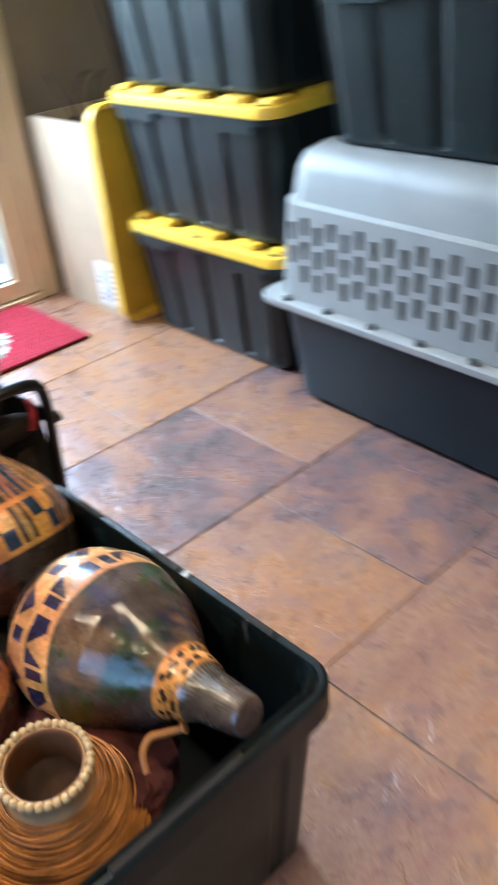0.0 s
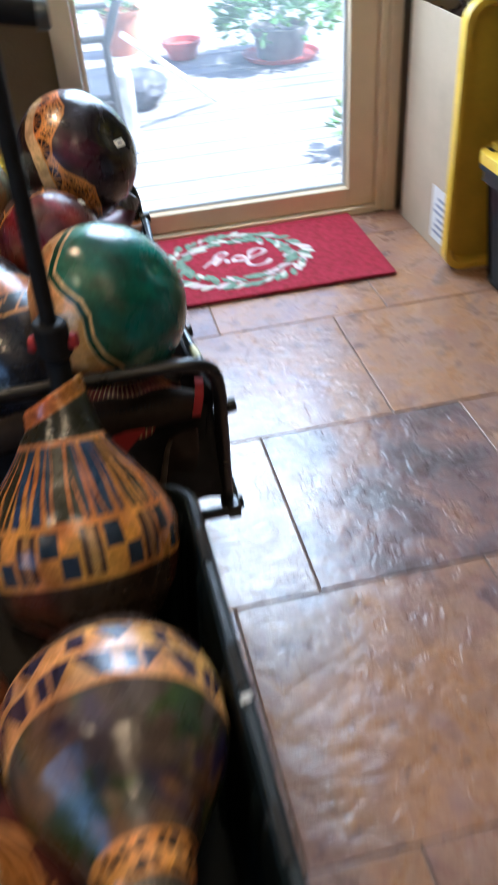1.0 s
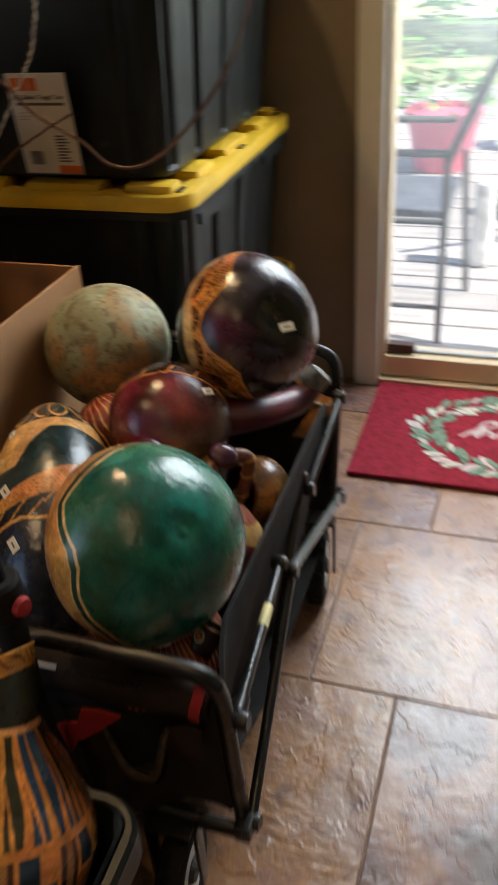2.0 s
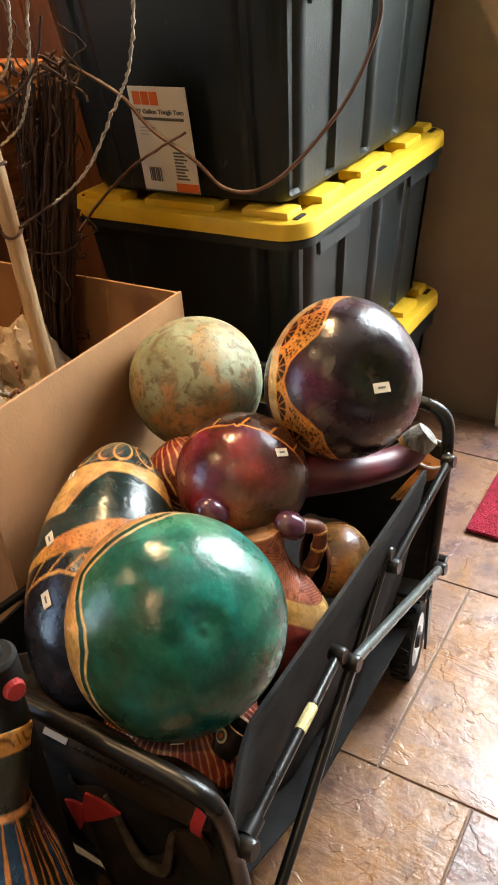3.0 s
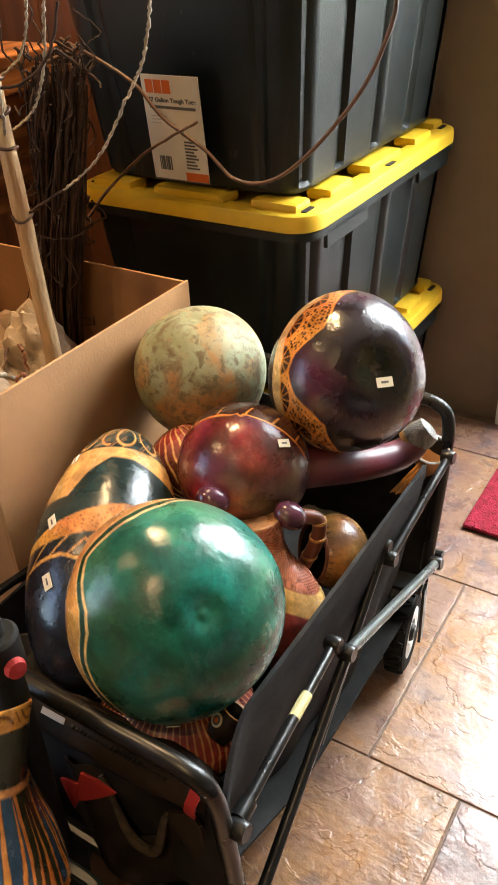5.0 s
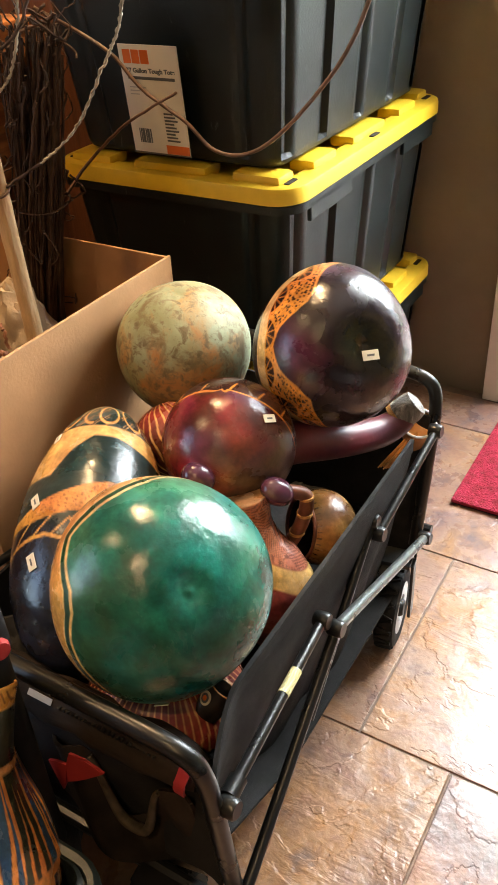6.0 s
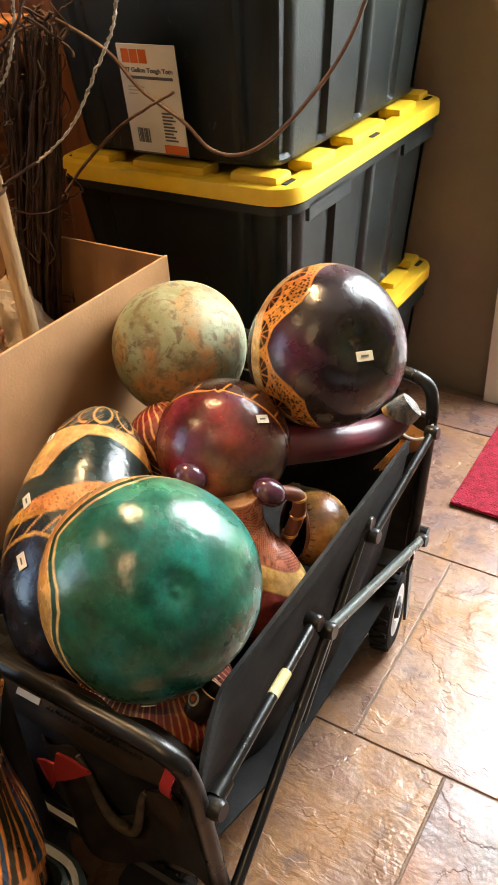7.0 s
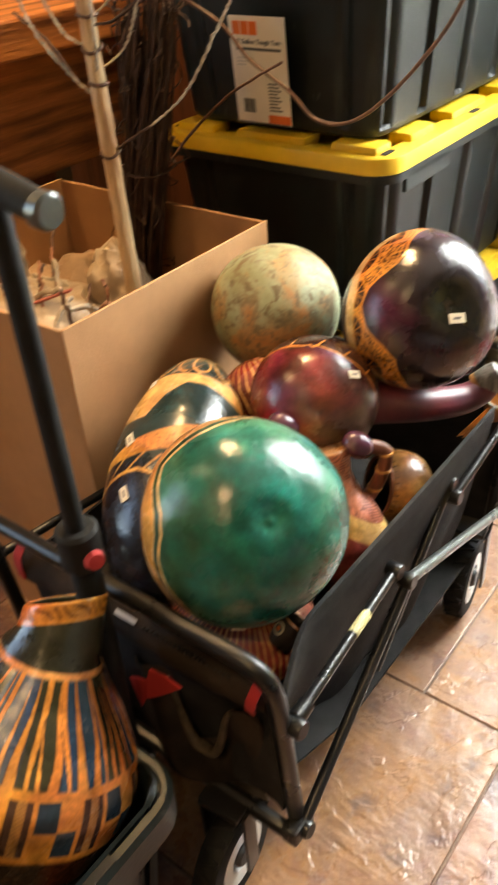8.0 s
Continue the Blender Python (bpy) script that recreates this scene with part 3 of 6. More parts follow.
bm = boxes((0.225, 0.3, 1.17, 1.25, 0.02, 0.36), bevel=0.02)
part("head_bag", bm, mat("white_sack", (0.7, 0.72, 0.74), 0.7, vary=0.12, scale=10, bump=0.01, bump_scale=14), brm, "white plastic sack tied to the broom")
bpy.data.objects["head_bag"].location = (0, 0, -0.118)
chair = thing("patio_chair", None, "dark metal patio chair outside the glass", "chair")
for nm, pts_, rr in (("leg", [(0.185, 0.5, -0.097), (0.18, 0.52, 0.5)], 0.012), ("leg", [(0.235, 0.95, -0.097), (0.2, 0.9, 0.42)], 0.012), ("leg", [(-0.3, 0.5, -0.097), (-0.3, 0.52, 0.5)], 0.012), ("leg", [(-0.25, 0.95, -0.097), (-0.3, 0.9, 0.42)], 0.012), ("armrest", [(-0.3, 0.52, 0.5), (0.18, 0.52, 0.5)], 0.012), ("back_post", [(0.18, 0.52, 0.48), (0.3, 0.5, 0.76)], 0.016), ("top_rail", [(-0.3, 0.5, 0.6), (0.2, 0.5, 0.6)], 0.01), ("rung", [(-0.3, 0.51, 0.3), (0.185, 0.51, 0.3)], 0.01), ("rung", [(-0.3, 0.51, 0.02), (0.185, 0.51, 0.02)], 0.008)):
    smooth(part(nm, tube(pts_, rr, 10), M_STEEL, chair), 50)
part("seat", boxes((-0.3, 0.19, 0.54, 0.92, 0.3, 0.325), bevel=0.008), M_BAG, chair)
hedge = new("hedge", leaf_mesh(random.Random(9), 9000, 1.0, 1.0, 0.06))
hedge.matrix_world = Matrix.Translation((1.0, 9.0, -0.3)) @ Matrix.Diagonal((9.0, 1.6, 2.6, 1))
tagged(hedge, "leafy green hedge at the end of the garden", "hedge", kind="stuff")

# ---- totes ----
TL, TW, TP = 0.69, 0.50, 0.372
# Near-black for plates on rims and lids that paint the shade of holes.
M_HOLESHADE = mat("hole_shade", (0.015, 0.012, 0.008), 0.9, vary=0.1)


def tote_body(lidded):
    H, w1, l1 = 0.345, TW - 0.035, TL - 0.035
    w0, l0 = w1 - 0.06, l1 - 0.06

    def ring(f, inset, z, ribs=True):
        w, l = w0 + (w1 - w0) * f - 2 * inset, l0 + (l1 - l0) * f - 2 * inset
        pts_, n = [], 80
        for side in range(4):
            along = l if side % 2 == 0 else w
            half = (w if side % 2 == 0 else l) / 2
            for k in range(n):
                u = -along / 2 + along * k / n
                e = min(u + along / 2, along / 2 - u)
                rnd = 0.035
                drop = rnd - math.sqrt(max(0, rnd * rnd - (rnd - e) ** 2)) if e < rnd else 0.0
                v = u / along + 0.5
                if ribs and 0.04 < f < 0.93:
                    if side % 2 == 0:
                        c = min(abs(v - q) for q in (0.05, 0.26, 0.5, 0.74, 0.95))
                        drop += 0.011 * min(1, max(0, (0.028 - c) / 0.009))
                    else:
                        c = min(abs(v - q) for q in (0.16, 0.84))
                        drop += 0.005 * min(1, max(0, (0.03 - c) / 0.012))
                x, y = half - drop, u
                for _ in range(side):
                    x, y = -y, x
                pts_.append((x, y, z))
        return pts_

    bm = bmesh.new()
    rings = [ring(0, 0.012, 0.0), ring(0.02, 0.003, 0.006), ring(0.04, 0.0, 0.014)] + [ring(f, 0, H * f) for f in (0.06, 0.1, 0.88, 0.925, 0.99)]
    if not lidded:
        rings += [ring(1, 0.0035, H, False), ring(0.95, 0.005, H - 0.01, False), ring(0.05, 0.005, 0.02, False)]
    loft(bm, rings, True, True)
    bmesh.ops.recalc_face_normals(bm, faces=bm.faces)
    return bm


def tote(m, label, lidded=True, group=""):
    """A ribbed storage tote, TL long on its own y, TW wide on x, its foot at z 0."""
    t = thing("storage_tote", m, label, "storage tote", group)
    smooth(part("body", tote_body(lidded), M_TOTE, t), 30)
    w1, l1 = TW - 0.035, TL - 0.035
    rim = bmesh.new()
    o = rounded(TW - 0.004, TL - 0.004, 0.05)
    i2 = rounded(w1 - 0.012, l1 - 0.012, 0.03)
    if lidded:
        loft(rim, [[(x, y, z) for x, y in rr] for rr, z in ((i2, 0.314), (o, 0.314), (o, 0.328), (i2, 0.328))], False, False)
    else:
        loft(rim, [[(x, y, z) for x, y in rr] for rr, z in ((i2, 0.295), (o, 0.295), (o, 0.333), (rounded(TW - 0.014, TL - 0.014, 0.047), 0.339), (rounded(w1 + 0.004, l1 + 0.004, 0.034), 0.339), (rounded(w1 + 0.0, l1 + 0.0, 0.034), 0.33), (i2, 0.33), (i2, 0.295))], False, False)
    bmesh.ops.recalc_face_normals(rim, faces=rim.faces)
    rim = smooth(part("rim", rim, M_TOTE, t), 30)
    if not lidded:
        for y in (-0.2, 0.0, 0.2):
            for sx in (-1, 1):
                part("hinge_slot_plate", boxes((sx * (TW / 2 - 0.013) - 0.006, sx * (TW / 2 - 0.013) + 0.006, y - 0.03, y + 0.03, 0.336, 0.3415), bevel=0.002), M_HOLESHADE, rim)
        for sy in (-1, 1):
            part("latch_slot_plate", boxes((-0.09, 0.09, sy * (TL / 2 - 0.013) - 0.006, sy * (TL / 2 - 0.013) + 0.006, 0.336, 0.3415), bevel=0.002), M_HOLESHADE, rim)
    if lidded:
        lid = bmesh.new()
        o = rounded(TW, TL, 0.055, 8)
        oi = rounded(TW - 0.012, TL - 0.012, 0.05, 8)
        rim_in = rounded(TW - 0.078, TL - 0.078, 0.045, 8)
        loft(lid, [[(x, y, z) for x, y in rr] for rr, z in ((oi, 0.33), (o, 0.33), (o, 0.35), (rounded(TW - 0.004, TL - 0.004, 0.053, 8), 0.356), (oi, 0.358), (rim_in, 0.358), (rounded(TW - 0.09, TL - 0.09, 0.04, 8), 0.349))], True, True)
        bmesh.ops.recalc_face_normals(lid, faces=lid.faces)
        lid = smooth(part("lid", lid, M_LID, t, "yellow plastic lid"), 30)
        hx, hy = TW / 2, TL / 2
        specs = [(hx - 0.072, hx - 0.022, y0, y1) for y0, y1 in ((-0.228, -0.14), (-0.072, 0.072), (0.14, 0.228))]
        specs += [(-b, -a, c, d) for a, b, c, d in specs]
        specs += [(x0, x1, s0, s1) for x0, x1 in ((-0.075, 0.075), (0.125, 0.215), (-0.215, -0.125)) for s0, s1 in ((-hy + 0.02, -hy + 0.072), (hy - 0.072, hy - 0.02))]
        for a, b, c, d in specs:
            smooth(part("lid_lug", boxes((a, b, c, d, 0.350, 0.3715), bevel=0.009), M_LID, lid), 40)
        for x, y in ((hx - 0.028, -hy + 0.045), (hx - 0.028, 0.0), (hx - 0.028, hy - 0.045), (-hx + 0.028, -hy + 0.045), (-hx + 0.028, 0.0), (-hx + 0.028, hy - 0.045)):
            off = 0.014 if abs(y) < 0.01 else 0.0
            sx = 1 if x > 0 else -1
            part("tie_hole_plate", boxes((x + sx * off - 0.005, x + sx * off + 0.005, y - 0.016, y + 0.016, 0.3575, 0.3592), bevel=0.002), M_HOLESHADE, lid)
        for y in (-0.2, 0.2):
            for sx in (-1, 1):
                part("latch_tab", boxes((sx * (hx - 0.006) - 0.004, sx * (hx - 0.006) + 0.004, y - 0.08, y + 0.08, 0.29, 0.323), bevel=0.002), M_TOTE, t)
    return t


base_a = tote(pose(-0.390, -0.345, 0), "black ribbed storage tote with yellow lid, stacked by the wall", True, "stacked totes")
for k, (dx, dy) in ((1, (0.0, -0.015)), (2, (0.0, -0.02))):
    copy_thing(base_a, pose(-0.390 + dx, -0.345 + dy, k * TP))
base_b = tote(pose(1.26, -0.835, 0), "black ribbed storage tote with yellow lid, beside a cardboard box", True, "stacked totes")
for k in (1, 2):
    copy_thing(base_b, pose(1.26 + 0.003 * k, -0.835, k * TP))
copy_thing(base_b, pose(1.275, -1.625, 0.657))["label"] = "black ribbed storage tote standing on a grey pet kennel"
tote(pose(-0.142, -1.872, 0.0, 0, 0, 0.6) @ Matrix.Diagonal((1, 0.965, 1, 1)), "open black storage tote packed with decorated gourds", False)

# spare lid standing on edge
lidt = thing("container_cover", pose(1.224, -0.445, 0.345, 90, 0, 0), "spare yellow tote lid standing on its end", "cover")
lb = bmesh.new()
loft(lb, [[(x, y, z) for x, y in rr] for rr, z in ((rounded(TW - 0.05, TL - 0.05, 0.045, 8), -0.012), (rounded(TW - 0.03, TL - 0.03, 0.05, 8), 0.018), (rounded(TW, TL, 0.055, 8), 0.018), (rounded(TW, TL, 0.055, 8), -0.014), (rounded(TW - 0.012, TL - 0.012, 0.05, 8), -0.02), (rounded(TW - 0.08, TL - 0.08, 0.045, 8), -0.02))], True, True)
bmesh.ops.recalc_face_normals(lb, faces=lb.faces)
smooth(part("panel", lb, M_LID, lidt), 30)
for y in (-0.2, 0.0, 0.2):
    part("latch_mark", boxes((-TW / 2 - 0.001, -TW / 2 + 0.004, y - 0.02, y + 0.02, -0.006, 0.006), bevel=0.001), M_LID, lidt)

tagged(part("tape_strip", boxes((-0.1395, -0.1384, -0.7, -0.6, 1.078, 1.092)), mat("white_tape", (0.55, 0.54, 0.5), 0.5, vary=0.06)), "white tape strip on a yellow lid edge", "tape")

# paper label on the tote
card = thing("tote_label", pose(-0.385, -0.6965, 0.762, 4.6, 0, 0) @ Matrix.Diagonal((0.98, 1, 0.89, 1)), "white and orange printed paper tote label", "label")
M_PAPER = mat("label_paper", (0.8, 0.74, 0.64), 0.6, vary=0.04)
M_ORANGE = mat("orange_print", (0.75, 0.16, 0.03), 0.6, vary=0.04)
M_INK = mat("grey_print", (0.12, 0.12, 0.12), 0.7, vary=0.1)
M_PALE = mat("pale_grey_print", (0.5, 0.48, 0.44), 0.7, vary=0.05)
part("paper", boxes((-0.06, 0.054, -0.0012, 0.0012, 0.0, 0.19), bevel=0.0), M_PAPER, card)


def card_bar(x0, x1, z0, z1, material, name="print_bar", d=0.0):
    return part(name, boxes((x0, x1, -0.0018 - d, -0.0012 - d, z0, z1)), material, card)


for x0, x1 in ((-0.052, -0.037), (-0.035, -0.02), (-0.018, -0.002)):
    card_bar(x0, x1, 0.159, 0.182, M_ORANGE, "logo_mark")
card_bar(-0.048, 0.044, 0.1325, 0.1375, M_INK)
for k, x1 in enumerate((-0.015, -0.02, -0.03)):
    card_bar(-0.048, x1, 0.118 - 0.006 * k, 0.12 - 0.006 * k, M_PALE)
for k in range(9):
    card_bar(0.012, 0.03 + 0.004 * (k % 3), 0.074 - 0.006 * k, 0.077 - 0.006 * k, M_INK)
for k in range(8):
    card_bar(-0.044 + 0.0032 * k, -0.0422 + 0.0032 * k + 0.0006 * (k % 3), 0.02, 0.046, M_INK, "barcode_line")
card_bar(0.008, 0.054, 0.003, 0.019, M_ORANGE, "corner_mark")
card_bar(-0.06, 0.054, 0.0, 0.0025, M_INK)
fc = bpy.data.curves.new("writing", "FONT")
fc.body, fc.size, fc.extrude, fc.align_x = "27 Gallon Tough Tote", 0.0106, 0.0003, "LEFT"
fc.offset = 0.0004
fc.materials.append(M_INK)
wr = new("writing", fc)
wr.parent, wr.matrix_local = card, pose(-0.05, -0.0015, 0.144, 90, 0, 0)

# ---- kennel ----
kennel = thing("pet_kennel", pose(1.252, -1.705, 0, 0, 0, -2), "grey and dark plastic pet kennel with vent slots", "pet kennel")
KW, KL, KZ = 0.60, 1.02, 0.274
bm = bmesh.new()
loft(bm, [[(x, y, z) for x, y in rounded(KW + a, KL + a, r, 8)] for a, r, z in ((-0.1, 0.06, 0), (-0.05, 0.09, 0.015), (-0.015, 0.1, 0.185), (0.0, 0.1, KZ - 0.008), (0.0, 0.1, KZ))])
smooth(part("base", bm, M_DKGREY, kennel), 40)
bm = bmesh.new()
loft(bm, [[(x, y, z) for x, y in rounded(KW + a, KL + a, r, 8)] for a, r, z in ((0.05, 0.06, KZ), (0.06, 0.06, KZ + 0.005), (0.06, 0.06, KZ + 0.019), (0.05, 0.06, KZ + 0.023))])
lip = smooth(part("lip", bm, M_GREY, kennel), 40)
bm = bmesh.new()
loft(bm, [[(x, y, z) for x, y in rounded(KW + a, KL + a, r, 8)] for a, r, z in ((0.0, 0.09, KZ + 0.024), (-0.03, 0.09, 0.505), (-0.033, 0.09, 0.53), (-0.055, 0.09, 0.538), (-0.075, 0.09, 0.606), (-0.1, 0.09, 0.636), (-0.16, 0.08, 0.653), (-0.24, 0.06, 0.655))])
top = smooth(part("top", bm, M_GREY, kennel), 40)
# Vent slots are plates on the shell; their dark colour paints the shade inside.
M_SLOTSHADE = mat("slot_shade", (0.014, 0.014, 0.014), 0.7)
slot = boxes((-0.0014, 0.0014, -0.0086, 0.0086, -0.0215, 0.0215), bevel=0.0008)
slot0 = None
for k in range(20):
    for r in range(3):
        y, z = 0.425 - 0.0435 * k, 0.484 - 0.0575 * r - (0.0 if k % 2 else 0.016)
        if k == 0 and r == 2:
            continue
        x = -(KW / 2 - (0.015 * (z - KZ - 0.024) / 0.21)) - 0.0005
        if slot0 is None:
            slot0 = part("vent_slot_plate", slot, M_SLOTSHADE, top)
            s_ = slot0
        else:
            s_ = new("vent_slot_plate", slot0.data)
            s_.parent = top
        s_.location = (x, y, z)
for k in range(7):
    smooth(part("bolt", lathe([(0, KZ + 0.033), (0.009, KZ + 0.032), (0.011, KZ + 0.021), (0.011, KZ + 0.019)], 14), M_STEEL, lip)).location = (-KW / 2 - 0.014, 0.43 - 0.14 * k, 0)

# ---- cardboard boxes ----
M_DARKFILL = mat("dark_packing", (0.07, 0.035, 0.02), 0.9, vary=0.3, scale=18, bump=0.01, bump_scale=20)
cb = thing("cardboard_box", pose(-0.295, -1.055, 0), "open brown cardboard box holding branches and bags", "cardboard box")


def panel(bm_specs, m, parent, name="side", mt=None):
    return part(name, boxes(*bm_specs, bevel=0.0012), mt or M_CARD, parent)


panel([(-0.005, 0, -0.226, 0.226, 0, 0.65)], None, cb)
panel([(-0.5, -0.495, -0.226, 0.226, 0, 0.65)], None, cb)
panel([(-0.494, -0.0055, 0.221, 0.226, 0, 0.648)], None, cb)
panel([(-0.494, -0.0055, -0.226, -0.221, 0, 0.648)], None, cb)
panel([(-0.494, -0.0055, -0.2205, 0.2205, 0, 0.005)], None, cb, "bottom")
cb2 = thing("cardboard_box", pose(1.006, -0.045, 0), "tall tan cardboard box with a shipping label", "cardboard box")
M_CARD2 = mat("tan_cardboard", (0.5, 0.39, 0.27), 0.75, vary=0.06, scale=5)
for sp in ((0, 0.005, -0.355, 0, 0, 0.63), (0.0055, 0.4, -0.005, 0, 0, 0.63), (0.0055, 0.4, -0.355, -0.35, 0, 0.63), (0.4005, 0.4055, -0.355, 0, 0, 0.63)):
    panel([sp], None, cb2, "side", M_CARD2)
panel([(0.006, 0.4, -0.349, -0.006, 0, 0.005)], None, cb2, "bottom", M_CARD2)
sl = part("shipping_label", boxes((-0.0012, -0.0002, -0.335, -0.235, 0.03, 0.185)), M_WHITE, cb2, "white shipping label with grey print bars")
for k in range(6):
    part("print_bar", boxes((-0.0017, -0.0011, -0.325, -0.25 - 0.012 * (k % 3), 0.05 + 0.02 * k, 0.059 + 0.02 * k)), mat("blue_grey_print", (0.3, 0.33, 0.42), 0.6) if k == 0 else bpy.data.materials["blue_grey_print"], sl)
fill = bmesh.new()
bmesh.ops.create_grid(fill, x_segments=24, y_segments=24, size=0.5)
for v in fill.verts:
    v.co = Vector((v.co.x * 0.39, v.co.y * 0.338, 0.035 * noise.noise(v.co * 9) + 0.02 * noise.noise(v.co * 25)))
fo = smooth(part("packing", fill, M_DARKFILL), 60)
fo.matrix_world = pose(1.209, -0.223, 0.585)
tagged(fo, "dark dried plant stems filling the box", "packing", kind="stuff")

# ---- branches ----
M_TRUNK = mat("peeled_birch_wood", (0.64, 0.45, 0.25), 0.5, vary=0.25, scale=7, bump=0.002, bump_scale=60, second=(0.3, 0.13, 0.045), stretch=(3, 3, 0.5))
M_TWIG = mat("dark_twig_bark", (0.055, 0.026, 0.015), 0.8, vary=0.25, scale=40, bump=0.001)
M_BRAID = mat("silvery_wrapped_twig", (0.45, 0.38, 0.29), 0.5, vary=0.2, scale=60, bump=0.001)
M_PINKTWIG = mat("pinkish_brown_twig", (0.34, 0.15, 0.09), 0.6, vary=0.2, scale=40)
M_VINE = mat("brown_vine", (0.13, 0.065, 0.04), 0.5, vary=0.2, scale=50)


def wavy(pts_, amp, seed, steps=10):
    rng = random.Random(seed)
    out = []
    P = [Vector(p) for p in pts_]
    for i in range(len(P) - 1):
        a, b = P[i], P[i + 1]
        p0, p3 = P[max(i - 1, 0)], P[min(i + 2, len(P) - 1)]
        for k in range(steps):
            t = k / steps
            q = 0.5 * ((2 * a) + (b - p0) * t + (2 * p0 - 5 * a + 4 * b - p3) * t * t + (3 * a - p0 - 3 * b + p3) * t ** 3)
            out.append(q + Vector((rng.uniform(-amp, amp), rng.uniform(-amp, amp), rng.uniform(-amp, amp))))
    out.append(P[-1])
    return out


def braid(pts_, seed):
    """Two strands twisted round one another along a line."""
    c = wavy(pts_, 0.001, seed, 24)
    bm = bmesh.new()
    for ph in (0, math.pi):
        q = [p + 0.0014 * Vector((math.cos(ph + i * 0.75), math.sin(ph + i * 0.75), 0.5 * math.sin(ph + i * 0.75))) for i, p in enumerate(c)]
        t_ = tube(q, 0.0013, 6)
        me = bpy.data.meshes.new("tmp")
        t_.to_mesh(me)
        t_.free()
        bm.from_mesh(me)
        bpy.data.meshes.remove(me)
    return bm


tree = thing("branch_tree", None, "bare peeled branch with silvery wrapped twigs, in the box", "branch")
tp = wavy([(-0.438, -1.0, 0.1), (-0.447, -1.0, 0.45), (-0.462, -1.0, 0.95), (-0.475, -1.0, 1.4)], 0.0005, 1, 24)
smooth(part("trunk", tube(tp, [0.0155 - 0.005 * i / len(tp) + 0.0004 * math.sin(i * 0.5) for i in range(len(tp))], 14), M_TRUNK, tree), 60)
for z, tilt in ((0.785, 14), (0.88, -18), (0.93, 12), (0.97, -12), (1.06, 16)):
    k_ = smooth(part("knot", tube([((0.0135 + 0.001 * math.sin(3 * a)) * math.cos(a), (0.0135 + 0.001 * math.sin(3 * a)) * math.sin(a), 0.0025 * math.sin(2 * a)) for a in [2 * math.pi * q / 20 for q in range(20)]], 0.0026, 7, True), M_VINE, tree, "dark ridged knot"), 60)
    k_.matrix_local = pose(-0.4375 - 0.0285 * (z - 0.1), -1.0, z, tilt, tilt * 0.6, 0)
for i, pts_ in enumerate((
        [(-0.384, -0.98, 0.826), (-0.311, -0.98, 0.878), (-0.25, -0.98, 0.955), (-0.213, -0.98, 1.01), (-0.19, -0.98, 1.1), (-0.18, -0.98, 1.18)],
        [(-0.46, -0.99, 0.9), (-0.425, -0.97, 0.93), (-0.4, -0.96, 0.99), (-0.39, -0.95, 1.07), (-0.35, -0.94, 1.2)],
        [(-0.463, -1.0, 0.88), (-0.445, -1.01, 0.92), (-0.44, -1.01, 0.98), (-0.45, -1.0, 1.04), (-0.43, -1.0, 1.15)],
        [(-0.465, -1.0, 0.93), (-0.5, -1.01, 0.945), (-0.53, -1.01, 0.98), (-0.56, -1.02, 1.05), (-0.6, -1.02, 1.15)],
        [(-0.465, -1.0, 0.86), (-0.5, -1.02, 0.9), (-0.55, -1.03, 0.96), (-0.58, -1.03, 1.03), (-0.62, -1.03, 1.1)],
        [(-0.462, -0.99, 0.97), (-0.43, -0.97, 1.0), (-0.415, -0.96, 1.06), (-0.42, -0.95, 1.15)],
        [(-0.465, -1.0, 1.0), (-0.49, -0.98, 1.03), (-0.5, -0.97, 1.1), (-0.49, -0.96, 1.2)])):
    smooth(part("wrapped_twig", braid(pts_, i), M_BRAID, tree), 60)
for i, pts_ in enumerate(([(-0.46, -1.0, 0.87), (-0.5, -1.0, 0.88), (-0.55, -1.0, 0.93), (-0.62, -1.0, 0.97)], [(-0.46, -1.0, 1.0), (-0.52, -1.0, 1.02), (-0.57, -1.0, 1.1)], [(-0.455, -1.0, 0.785), (-0.43, -0.99, 0.8), (-0.384, -0.98, 0.826)], [(-0.46, -1.0, 0.96), (-0.42, -0.99, 0.965), (-0.38, -0.97, 1.0), (-0.36, -0.96, 1.06)])):
    smooth(part("twig", tube(wavy(pts_, 0.001, 20 + i, 8), 0.0022, 6), M_TWIG, tree), 60)

bundle = thing("twig_bundle", None, "tied bundle of thin dark twigs", "twig bundle")
rng = random.Random(4)
A0, A1 = Vector((-0.575, -0.885, 0.3)), Vector((-0.475, -0.865, 0.965))
for i in range(110):
    a, r = rng.uniform(0, 6.283), 0.045 * math.sqrt(rng.random())
    o0 = Vector((math.cos(a), math.sin(a), 0)) * r
    o1 = Vector((math.cos(a + 0.8), math.sin(a + 0.8), 0)) * r * 1.05
    top_ = rng.uniform(0.86, 1.02)
    pts_ = [A0 + o0 * 0.7, A0.lerp(A1, 0.4) + o0 * 0.8, A0.lerp(A1, 0.75) + (o0 + o1) * 0.5, A0.lerp(A1, top_) + o1]
    smooth(part("twig", tube(wavy(pts_, 0.003, i, 5), rng.uniform(0.0014, 0.003), 5), M_TWIG, bundle), 60)
